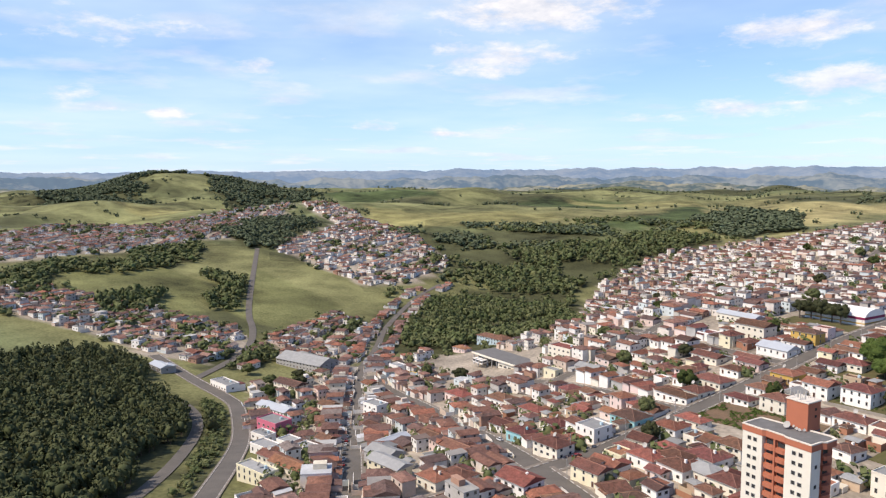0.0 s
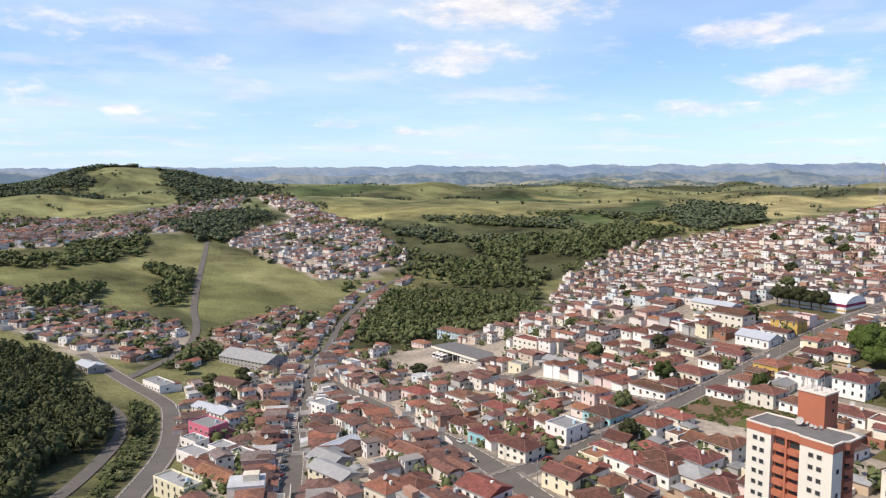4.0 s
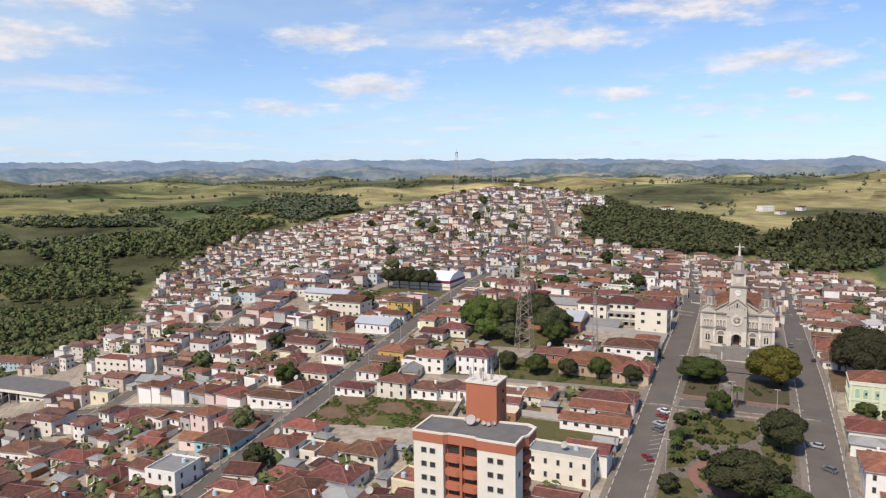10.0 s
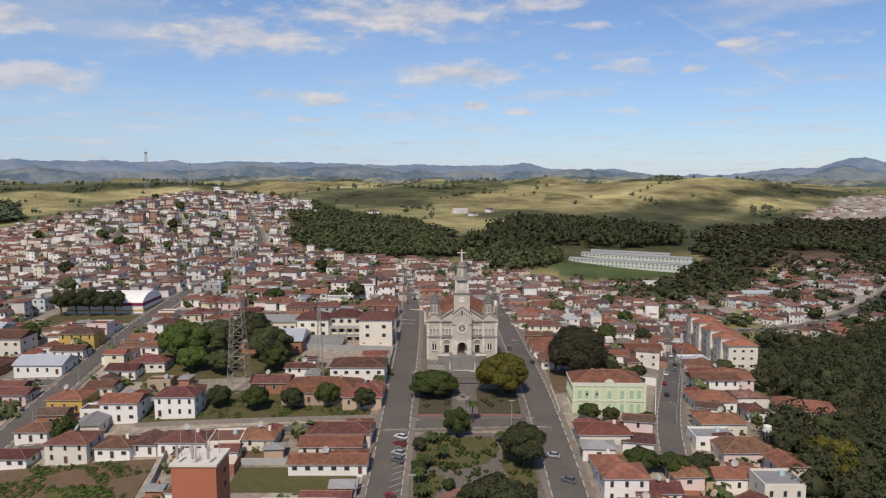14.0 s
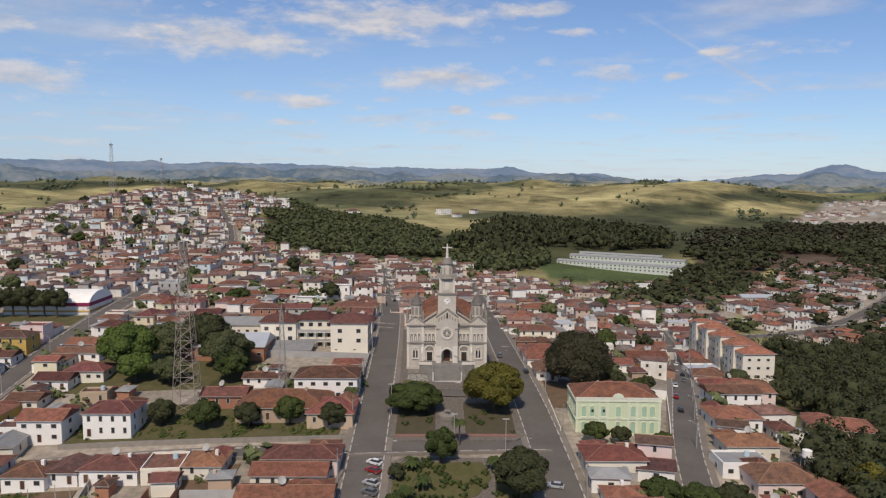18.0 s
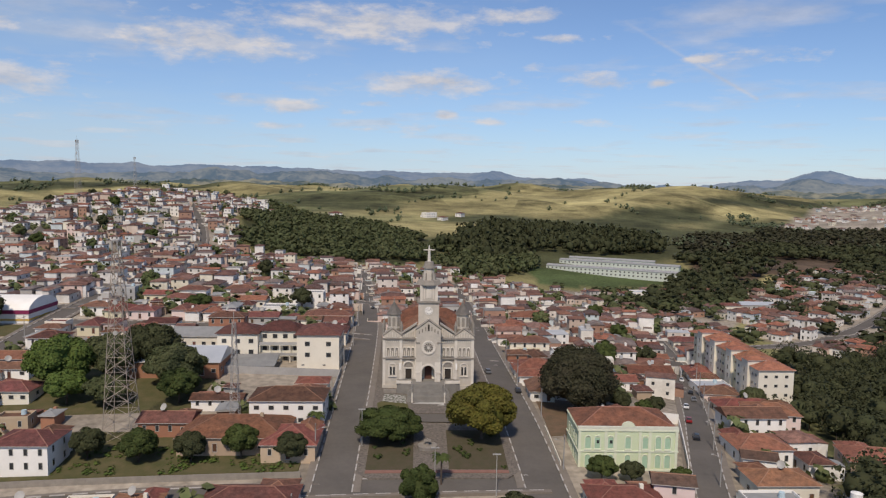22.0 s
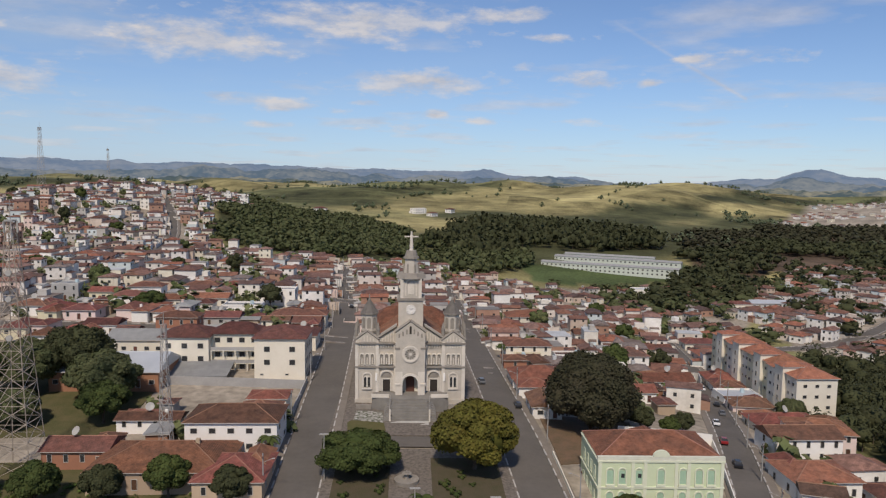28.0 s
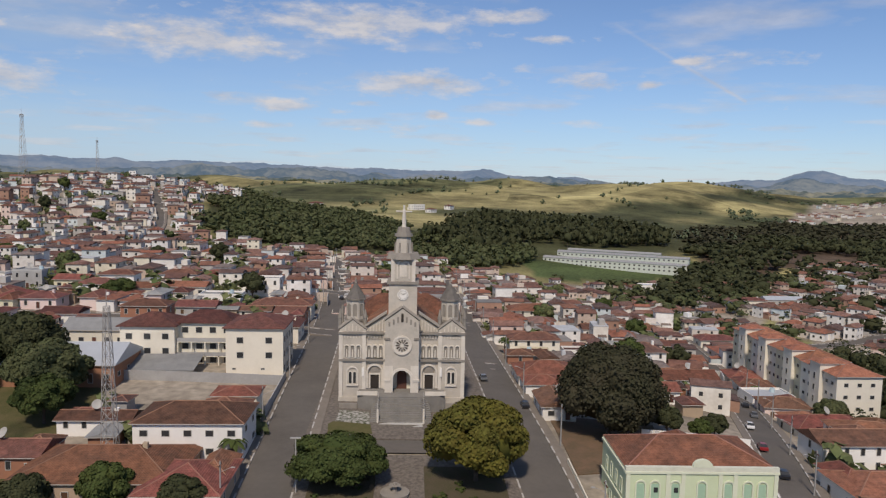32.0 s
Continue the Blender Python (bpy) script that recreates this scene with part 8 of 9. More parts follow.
def shrubs():
    """Small trees and bushes in the yards, joined."""
    rng = random.Random(31)
    V0, F0 = crown_arrays(rng, 1.1, 1.9, 5, 30, 0.26, 5, 4, 0.62)
    VV, FF, o = [], [], 0
    for _ in range(9000):
        x, y = rng.uniform(-640, 150), rng.uniform(-330, 790)
        i, j = int(x - OCC_X), int(y - OCC_Y)
        if taken[i, j] or not bool(inside(x, y, TOWN_MAIN)) or (-19 < x < 22 and y < 0):
            continue
        r = rng.uniform(1.0, 3.4) if rng.random() < 0.7 else rng.uniform(3, 5.2)
        VV.append(V0 * [r, r, r * 0.95] + [x, y, gz(x, y) + r * 0.55])
        FF.append(F0 + o)
        o += len(V0)
    V, F = np.concatenate(VV), np.concatenate(FF)
    tagged(new("shrubs", leafy_mesh("shrubs", V, F, LEAF_FOREST)), "green shrubs and small trees in the back yards", "shrubs", kind="stuff")


shrubs()


def square_bushes():
    """Low bushes and flower beds of the garden square, joined."""
    rng = random.Random(37)
    V0, F0 = crown_arrays(rng, 1.1, 1.8, 6, 110, 0.15, 6, 4, 0.62)
    VV, FF, o = [], [], 0
    for _ in range(330):
        x, y = rng.uniform(-14.5, 19), rng.uniform(-150, -70)
        if rng.random() < 0.05:
            x, y = rng.choice((rng.uniform(-14.6, -4.6), rng.uniform(5, 18))), rng.uniform(-54, -33.5)
        if math.hypot(x - 1, y + 108) < 10.5 and math.hypot(x - 1, y + 108) > 6.3:
            continue
        r = rng.uniform(0.4, 1.3)
        VV.append(V0 * [r, r, r * 0.9] + [x, y, gz(x, y) + 0.45 + r * 0.4])
        FF.append(F0 + o)
        o += len(V0)
    V, F = np.concatenate(VV), np.concatenate(FF)
    tagged(new("bushes", leafy_mesh("bushes", V, F, LEAF)), "low green bushes in the beds of the square", "bushes", kind="stuff")


square_bushes()


def garden_weeds():
    """Overgrown rows and weeds of the vegetable plot, joined."""
    rng = random.Random(39)
    V0, F0 = crown_arrays(rng, 1.1, 1.4, 4, 36, 0.22, 5, 3, 0.55)
    VV, FF, o = [], [], 0
    for k in range(1330):
        x, y = (rng.uniform(-139, -89), rng.uniform(-109, -83)) if k < 900 else (rng.uniform(-106, -32), rng.uniform(-55, -41))
        if math.sin(x * 0.31 + 1.2) + math.sin(y * 0.5 + x * 0.11) < -0.15:
            continue
        r = rng.uniform(0.35, 1.1)
        VV.append(V0 * [r, r, r * 0.7] + [x, y, gz(x, y) + 0.25 + r * 0.25])
        FF.append(F0 + o)
        o += len(V0)
    tagged(new("weeds", leafy_mesh("weeds", np.concatenate(VV), np.concatenate(FF), LEAF_BRIGHT)), "overgrown green weeds and vegetables on open ground", "plants", kind="stuff")


garden_weeds()


def far_trees():
    """Hedgerows along the edges of the far fields, clumps and single trees."""
    rng = random.Random(33)
    V0, F0 = crown_arrays(rng, 1.1, 1.9, 4, 14, 0.36, 5, 3, 0.6)
    grid = np.random.default_rng(5)
    sites = np.stack([grid.uniform(-2900, 2400, 520), grid.uniform(-500, 3600, 520)], 1)
    X, Y = grid.uniform(-2800, 2300, 150000), grid.uniform(-400, 3400, 150000)
    spot = np.zeros(len(X), bool)
    for a in range(0, len(X), 5000):
        d = np.hypot(X[a:a + 5000, None] - sites[:, 0], Y[a:a + 5000, None] - sites[:, 1])
        near = np.argpartition(d, 1, axis=1)[:, :2]
        d2 = np.sort(np.take_along_axis(d, near, 1), 1)
        pair = near.sum(1)
        spot[a:a + 5000] = (d2[:, 1] - d2[:, 0] < 9 + 5 * np.sin(X[a:a + 5000] / 40)) & (pair % 5 < 2)
    clump = np.sin(X / 130 + 2 * np.sin(Y / 170)) * np.cos(Y / 110 - np.sin(X / 90)) > 0.88
    spot = (spot & (grid.random(len(X)) < 0.75)) | (clump & (grid.random(len(X)) < 0.3)) | (grid.random(len(X)) < 0.004)
    spot &= open_country(X, Y) > 0.5
    for poly in CROPS:
        spot &= ~inside(X, Y, poly)
    for poly in HAYFIELDS + MEADOWS:
        spot &= ~inside(X, Y, poly) | (grid.random(len(X)) < 0.2)
    X, Y = X[spot], Y[spot]
    Z = ground(X, Y)
    VV, FF, o = [], [], 0
    for x, y, z in zip(X, Y, Z):
        if near_any_road(x, y):
            continue
        r = rng.uniform(2.2, 5.2)
        VV.append(V0 * [r, r, r * rng.uniform(0.9, 1.4)] + [x, y, z + r * 0.8])
        FF.append(F0 + o)
        o += len(V0)
    V, F = np.concatenate(VV), np.concatenate(FF)
    tagged(new("far_trees", leafy_mesh("far_trees", V, F, LEAF_HAZED)), "hedgerows and clumps of trees over the far pastures", "trees", kind="stuff")


far_trees()


# ---- lattice towers ----
def lattice(x, y, height, base, top_w, steps, label, material, antennas=True, z=None):
    z = gz(x, y) if z is None else z
    ob = thing("lattice_tower", label, "tower", pose(x, y, z))
    r = max(0.045, base * 0.0085)
    wd = lambda q: base / 2 + (top_w / 2 - base / 2) * q
    for sx, sy in ((-1, -1), (1, -1), (1, 1), (-1, 1)):
        part("leg", Shape().bar((sx * wd(0), sy * wd(0), -0.6), (sx * wd(1), sy * wd(1), height), r * 1.5, 4).make("leg", material), ob)
    for k in range(steps):
        a, b, z0, z1 = wd(k / steps), wd((k + 1) / steps), height * k / steps, height * (k + 1) / steps
        c = [(-1, -1), (1, -1), (1, 1), (-1, 1)]
        for i in range(4):
            p, q = c[i], c[(i + 1) % 4]
            for e0, e1 in (((p[0] * a, p[1] * a, z0), (q[0] * b, q[1] * b, z1)), ((q[0] * a, q[1] * a, z0), (p[0] * b, p[1] * b, z1)), ((p[0] * b, p[1] * b, z1), (q[0] * b, q[1] * b, z1))):
                part("brace", Shape().bar(e0, e1, r, 3).make("brace", material), ob)
    if antennas:
        part("platform", Shape().tube(0, 0, height - 0.2, height + 0.1, top_w * 0.9, top_w * 0.9, 8).make("platform", STEEL), ob)
        for k in range(6):
            a = k * math.pi / 3
            part("panel_antenna", Shape().box(-0.16, -0.1, 0, 0.16, 0.1, 2.2).make("panel_antenna", DISH), ob, pose(top_w * math.cos(a), top_w * math.sin(a), height - 2.4, 0, 0, math.degrees(a)))
        for zz in (0.55, 0.7, 0.8):
            part("drum", Shape().bar((0, -wd(zz), height * zz), (0, -wd(zz) - 0.4, height * zz), 0.6, 12).make("drum", DISH), ob)
    part("mast_top", Shape().tube(0, 0, height, height * 1.06 + 1, 0.09, 0.05, 5).make("mast_top", STEEL), ob)
    return ob


WARM_STEEL = mat("weathered_warm_steel", (0.4, 0.34, 0.28), 0.65, (0.3, 0.25, 0.2), 0.3, 4, 0.9, metal=0.15)
lattice(-79, -36.5, 51.5, 7.3, 1.3, 14, "tall grey steel lattice communications tower", WARM_STEEL)
lattice(-51, -33, 29.5, 2.6, 0.8, 13, "slim steel lattice mast behind the sheds", STEEL, False)
lattice(-307, 425, 58, 6.0, 1.4, 14, "red and grey lattice tower on the hilltop", STEEL)
lattice(-352, 664, 46, 4.0, 1.2, 12, "thin lattice mast on the ridge", STEEL)

# ---- the square ----
LAWN = mat("mown_grass", (0.078, 0.083, 0.03), 0.95, (0.12, 0.102, 0.05), 0.5, 6, 1.2, 0.3, 4, spec=0.1)
# brown earth, its colour darkened further for the shade under the trees
EARTH = mat("brown_earth_with_tree_shade", (0.095, 0.075, 0.052), 0.95, (0.07, 0.066, 0.036), 0.5, 6, 1.2, 0.3, 3, spec=0.1)
DRY_GRASS = mat("dry_grass", (0.12, 0.1, 0.052), 0.95, (0.075, 0.078, 0.033), 0.35, 6, 1.3, 0.3, 3, spec=0.1)
PATH = mat("red_brick_path", (0.25, 0.13, 0.1), 0.9, (0.19, 0.1, 0.08), 0.8, 5, 1.0)
MOSAIC = mat("dark_mosaic_paving", (0.1, 0.084, 0.07), 0.9, (0.18, 0.155, 0.13), 1.6, 2, 1.6)
SOIL = mat("bare_red_soil", (0.175, 0.108, 0.068), 0.95, (0.11, 0.082, 0.048), 0.3, 6, 1.2, 0.3, 3)


def patch(name, poly, lift, material, label, category, step=2.0, kerb=None):
    """A piece of ground that follows the land inside an outline, with an edge that goes down into the soil."""
    xs, ys = [p[0] for p in poly], [p[1] for p in poly]
    bm = bmesh.new()
    vs = [bm.verts.new((x, y, 0)) for x, y in poly]
    bm.faces.new(vs)
    for axis, lo, hi in ((0, min(xs), max(xs)), (1, min(ys), max(ys))):
        q = lo + step
        while q < hi:
            bmesh.ops.bisect_plane(bm, geom=bm.verts[:] + bm.edges[:] + bm.faces[:], plane_co=(q, 0, 0) if axis == 0 else (0, q, 0), plane_no=(1, 0, 0) if axis == 0 else (0, 1, 0))
            q += step
    bmesh.ops.triangulate(bm, faces=bm.faces[:])
    ret = bmesh.ops.extrude_edge_only(bm, edges=[e for e in bm.edges if e.is_boundary])
    low = {v for v in ret["geom"] if isinstance(v, bmesh.types.BMVert)}
    for v in bm.verts:
        v.co.z = gz(v.co.x, v.co.y) + (lift - 0.7 if v in low else lift)
    bmesh.ops.recalc_face_normals(bm, faces=bm.faces[:])
    me = bpy.data.meshes.new(name)
    bm.to_mesh(me)
    bm.free()
    me.materials.append(material)
    return tagged(new(name, me), label, category, kind="structure")


def ring(cx, cy, r, n=20, sx=1.0, sy=1.0):
    return [(cx + r * sx * math.cos(2 * math.pi * k / n), cy + r * sy * math.sin(2 * math.pi * k / n)) for k in range(n)]


patch("pavement", [(-17.3, -56), (-14, -58.5), (18, -58.5), (21.2, -55), (20.4, -30), (18, -28.2), (-15, -28.2), (-17.3, -31)], 0.5, MOSAIC, "patterned pavement round the small square", "pavement")
patch("lawn", [(-15.2, -54.5), (-4, -54.5), (-4, -33), (-15.2, -33)], 0.62, EARTH, "brown earth bed under the trees", "garden bed")
patch("lawn", [(4.5, -54.5), (18.6, -54.5), (18.6, -33), (4.5, -33)], 0.62, EARTH, "brown earth bed under the olive tree", "garden bed")
patch("lawn", [(-15.2, -56.2), (18.6, -56.2), (18.6, -55.0), (-15.2, -55.0)], 0.66, PATH, "red strip of paving along the square", "paving")
patch("pavement", [(-17.3, -330), (21.5, -330), (21.5, -72), (17, -68), (-13, -68), (-17.3, -72)], 0.42, MOSAIC, "dark mosaic pavement of the long garden square", "pavement", 4)
for poly in ([(-14.5, -71), (8, -70.5), (10, -78), (6, -86), (-3, -90), (-14.5, -86)], [(11.5, -71), (19, -72), (19, -100), (13, -98), (10, -88)], [(-14.5, -90), (-6, -93), (-9, -105), (-14.5, -108)], [(-14.5, -112), (-7, -112), (-4, -122), (-10, -150), (-14.5, -150)], [(2, -124), (18, -104), (19, -150), (0, -150)]):
    patch("lawn", poly, 0.56, LAWN, "green lawn between the paths of the square", "lawn")
patch("paving", ring(1.0, -108, 9.5), 0.6, PATH, "round red brick path in the garden", "paving", 3)
patch("lawn", ring(1.0, -108, 6.6), 0.68, LAWN, "round lawn within the brick path", "lawn", 3)
patch("pavement", [(-18, -20.8), (18.6, -20.8), (19.3, -10), (19.3, 20), (17.5, 58), (-17.5, 58), (-18, 20), (-18.8, -18)], 0.42, MOSAIC, "mosaic pavement round the church", "pavement", 3)
patch("lawn", [(-14.5, -18.5), (-5.6, -18.5), (-6.2, -14), (-14, -12.6), (-14.9, -14)], 0.56, LAWN, "small lawn with a red edge before the church", "lawn")
patch("flower_bed", [(-13.6, -12.2), (-6.4, -13.6), (-6.8, -7.2), (-13.2, -6.4)], 0.6, mat("white_gravel_bed", (0.4, 0.38, 0.35), 0.9, (0.08, 0.085, 0.05), 1.4, 3, 2.2), "white gravel bed with low dark plants", "flower bed", 2)
patch("vegetable_garden", [(-141, -84), (-90, -82), (-87, -104), (-136, -110)], 0.25, SOIL, "bare red soil of the vegetable garden", "garden", 4)
for k in range(7):
    y = -97 - k * 1.5
    patch("crop_row", [(-112, y), (-99, y + 0.4), (-99, y - 0.2), (-112, y - 0.6)], 0.42, LEAF_BRIGHT, "row of green vegetables", "crop", 6)
patch("lawn", [(-64, -88), (-31, -88), (-29, -101), (-64, -101)], 0.28, LAWN, "bright green plot behind the houses", "lawn", 3)
patch("lawn", [(-107, -57), (-31, -54), (-31, -38), (-64, -33), (-107, -32)], 0.2, DRY_GRASS, "overgrown dry grass under the steel towers", "grass", 4)
patch("lawn", [(-125, -22), (-67, -20), (-67, 26), (-125, 26)], 0.2, DRY_GRASS, "patchy grass of the walled garden", "grass", 5)
patch("lawn", [(-200, 46), (-156, 48), (-156, 62), (-200, 62)], 0.25, DRY_GRASS, "dry grass plot in front of the arched hall", "lawn", 5)
patch("yard", [(32.5, -34), (33, -3), (57, -3), (50, -30)], 0.2, SOIL, "shaded bare soil under the huge tree", "yard", 4)
patch("yard", [(-66, -75), (-54, -70), (-54, -84), (-66, -86)], 0.25, SOIL, "dusty bare yard", "yard", 4)


def palm(x, y, h, seed, royal=False):
    rng = random.Random(seed)
    ob = thing("palm_tree", "green palm with arching fronds on a thin trunk", "palm", pose(x, y, gz(x, y)), "palms of the square")
    part("trunk", Shape().tube(0, 0, -0.3, h, 0.24, 0.15, 8).make("trunk", BARK), ob)
    for k in range(13):
        a, l, up = k * 2.4, rng.uniform(2.2, 3.0), rng.uniform(0.1, 1.1)
        pts = [(math.cos(a) * l * q, math.sin(a) * l * q, h + up * math.sin(q * 2.2) * 1.1 - q * q * 1.4) for q in (0, 0.25, 0.5, 0.75, 1.0)]
        v, f = [], []
        for i, p in enumerate(pts):
            w = (0.1, 0.5, 0.6, 0.45, 0.05)[i]
            v += [(p[0] - math.sin(a) * w, p[1] + math.cos(a) * w, p[2] - 0.22 * w), (p[0], p[1], p[2] + 0.06), (p[0] + math.sin(a) * w, p[1] - math.cos(a) * w, p[2] - 0.22 * w)]
        for i in range(4):
            f += [(3 * i, 3 * i + 1, 3 * i + 4, 3 * i + 3), (3 * i + 1, 3 * i + 2, 3 * i + 5, 3 * i + 4)]
        part("frond", mesh("frond", v, f, LEAF), ob)


for k, (x, y, h) in enumerate(((-11, -88, 3.2), (-13, -97, 4.0), (-12, -104, 3.6), (-10, -74, 3.0), (2.5, -61, 7.0), (-7, -84, 3.5), (-30, -31, 4.5), (32, 64, 4.5), (37, 66, 4.2), (11, -74, 3.0))):
    palm(x, y, h, 300 + k)


# ---- cars ----
CAR_PAINTS = [mat("car_paint_" + n, c, 0.3, tuple(q * 0.9 for q in c), 1, 2, 0.4, spec=0.6) for n, c in (("white", (0.7, 0.7, 0.7)), ("silver", (0.4, 0.41, 0.42)), ("black", (0.02, 0.02, 0.022)), ("red", (0.25, 0.02, 0.02)), ("grey", (0.13, 0.135, 0.14)))]
PAINT_WORDS = ("white", "silver", "black", "red", "grey")
TYRE = mat("tyre_rubber", (0.025, 0.025, 0.025), 0.9)
car_body, car_glass = [], []
RIM = Shape().bar((-0.12, 0, 0), (0.12, 0, 0), 0.17, 10).make("rim", STEEL)
LIGHT_LENS = Shape().box(-0.17, -0.06, -0.07, 0.17, 0.06, 0.07).make("headlight", KERB)
WHEEL = Shape().bar((-0.1, 0, 0), (0.1, 0, 0), 0.31, 12).make("wheel", TYRE)
for m in CAR_PAINTS:
    s = Shape()
    prof = [(-2.05, 0.3), (2.05, 0.3), (2.1, 0.62), (1.9, 0.82), (1.15, 0.9), (-1.7, 0.95), (-2.08, 0.75)]
    v = [(sx * 0.84, y, z) for sx in (-1, 1) for y, z in prof]
    n = len(prof)
    s.add(v, [tuple(range(n)), tuple(range(2 * n - 1, n - 1, -1))] + [(i, n + i, n + (i + 1) % n, (i + 1) % n) for i in range(n)])
    car_body.append(s.make("body", m))
    s = Shape()
    lo, hi = [(1.15, 0.9), (-1.75, 0.95)], [(0.45, 1.42), (-1.2, 1.45)]
    v = [(-0.78, lo[0][0], lo[0][1]), (0.78, lo[0][0], lo[0][1]), (0.78, lo[1][0], lo[1][1]), (-0.78, lo[1][0], lo[1][1]), (-0.6, hi[0][0], hi[0][1]), (0.6, hi[0][0], hi[0][1]), (0.6, hi[1][0], hi[1][1]), (-0.6, hi[1][0], hi[1][1])]
    car_glass.append(mesh("cabin", v, [(3, 2, 1, 0), (4, 5, 6, 7), (0, 1, 5, 4), (1, 2, 6, 5), (2, 3, 7, 6), (3, 0, 4, 7)], [GLASS, m], [0, 1, 0, 0, 0, 0]))


def car(x, y, turn, k):
    ob = thing("car", PAINT_WORDS[k % 5] + " hatchback car parked on the asphalt", "car", pose(x, y, gz(x, y) + 0.36, 0, 0, turn), "cars on the streets")
    dz = gz(x - 2 * math.sin(radians(turn)), y + 2 * math.cos(radians(turn))) - gz(x + 2 * math.sin(radians(turn)), y - 2 * math.cos(radians(turn)))
    ob.matrix_basis = ob.matrix_basis @ pose(0, 0, 0, math.degrees(math.atan2(dz, 4)))
    part("body", car_body[k % 5], ob)
    part("cabin", car_glass[k % 5], ob)
    for wx in (-0.78, 0.78):
        for wy in (-1.3, 1.3):
            part("rim", RIM, part("wheel", WHEEL, ob, pose(wx, wy, 0.31)), None, "grey steel rim")
    for lx in (-0.58, 0.58):
        part("headlight", LIGHT_LENS, ob, pose(lx, 2.04, 0.66))


for k, (x, y, a) in enumerate(((-19.6, -71, 62), (-19.6, -75, 62), (-19.6, -81, 62), (-19.6, -85, 62), (-20, -104, 40), (25, -82, 75), (27.4, -95, 60), (-25.5, 124, 2), (-27, 190, 0), (21, 24, 5), (28.5, 2, 0), (21.5, -18, 40),
                               (92, 20, -20), (96, 33, -20), (84, 6, -18), (78, -12, -17), (74, -28, -16), (102, 58, -18), (-135, -180, 5), (-155, -198, 76), (-180, -186, 80), (-160, -30, 2), (-146, 20, 0), (-195, -190, 75))):
    car(x, y, a, k * 3 + k // 4)
for k in range(20):
    f = k / 20
    car(-185 - 190 * f, -260.5 + 86 * f, 65.6, k * 2 + 1)

# ---- walls, poles, lamps ----
def garden_wall(pts, h, material, label):
    P = smooth_line(pts, 3.0, 0)
    s = Shape()
    d = np.gradient(P, axis=0)
    d /= np.linalg.norm(d, axis=1)[:, None]
    v = []
    for p, q in zip(P, d):
        z = gz(p[0], p[1])
        n = (q[1] * 0.11, -q[0] * 0.11)
        v += [(p[0] - n[0], p[1] - n[1], z - 1), (p[0] + n[0], p[1] + n[1], z - 1), (p[0] + n[0], p[1] + n[1], z + h), (p[0] - n[0], p[1] - n[1], z + h)]
    f = [(0, 1, 2, 3), tuple(4 * (len(P) - 1) + k for k in (3, 2, 1, 0))]
    for i in range(len(P) - 1):
        f += [(4 * i + k, 4 * i + 4 + k, 4 * i + 4 + (k + 1) % 4, 4 * i + (k + 1) % 4) for k in range(4)]
    tagged(new("garden_wall", s.add(v, f).make("garden_wall", material)), label, "wall")


garden_wall([(-106, -60), (-30, -57)], 1.5, STONE_DARK, "long dark yard wall behind the trees")
garden_wall([(-88, -79), (-140, -77)], 2.2, GREY, "grey rendered wall above the vegetable garden")
garden_wall([(-88, -79), (-84, -103)], 2.0, GREY, "grey garden wall beside the plot")
garden_wall([(-64, -86), (-31, -86)], 2.0, GREY, "low grey wall at the edge of the green plot")
garden_wall([(50, -16), (73.6, -15.2)], 3.0, WHITE, "whitewashed wall behind the palace")
garden_wall([(73.7, -15.2), (63.5, -50)], 1.8, WHITE, "whitewashed wall along the side street")
garden_wall([(31.5, -52), (31.5, -30)], 1.4, CREAM, "low cream wall along the pavement")
garden_wall([(-28.5, -10), (-28.5, 14)], 2.2, GREY, "worn grey wall along the street")
garden_wall([(-72, 11), (-28.5, 10)], 2.4, GREY, "rough grey wall round the empty plot")

CONCRETE = mat("pole_concrete", (0.33, 0.32, 0.3), 0.9, (0.25, 0.24, 0.23), 1, 3, 0.8)


def pole(x, y, turn, lamp=True):
    ob = thing("utility_pole", "concrete utility pole with a crossarm and street lamp", "pole", pose(x, y, gz(x, y), 0, 0, turn), "utility poles along the streets")
    part("shaft", Shape().tube(0, 0, -0.5, 9.0, 0.17, 0.11, 8).make("shaft", CONCRETE), ob)
    part("crossarm", Shape().box(-1.0, -0.07, 8.3, 1.0, 0.07, 8.45).make("crossarm", WOOD), ob)
    if lamp:
        part("lamp_arm", Shape().bar((0, 0, 7.2), (0, -1.8, 8.0), 0.04, 5).make("lamp_arm", STEEL), ob)
        part("lamp_head", Shape().box(-0.13, -2.3, 7.92, 0.13, -1.7, 8.06).make("lamp_head", DISH), ob)


for k in range(14):
    y = -150 + k * 32
    pole(-27.8 - max(0, y - 60) * 0.075, y + 6, 90)
    pole(31.8 if y < 0 else 29.4, y, -90)
for k in range(8):
    pole(-139 - k * 1.2, -180 + k * 32, -90)
for k in range(9):
    pole(-120 - 28 * k, -198 + 5 * k, 0)
for k in range(7):
    pole(68 + k * 7.5, -58 + k * 22, -106)
for x, y in ((14.5, -66), (1, -63), (-14, -110), (-17, -42)):
    ob = thing("lamp_post", "tall pale lamp post in the square", "lamp post", pose(x, y, gz(x, y) + 0.4), "lamp posts of the square")
    part("shaft", Shape().tube(0, 0, -0.5, 9.5, 0.12, 0.08, 8).make("shaft", DISH), ob)
    part("lamp_head", Shape().box(-0.9, -0.15, 9.4, 0.9, 0.15, 9.6).make("lamp_head", DISH), ob)
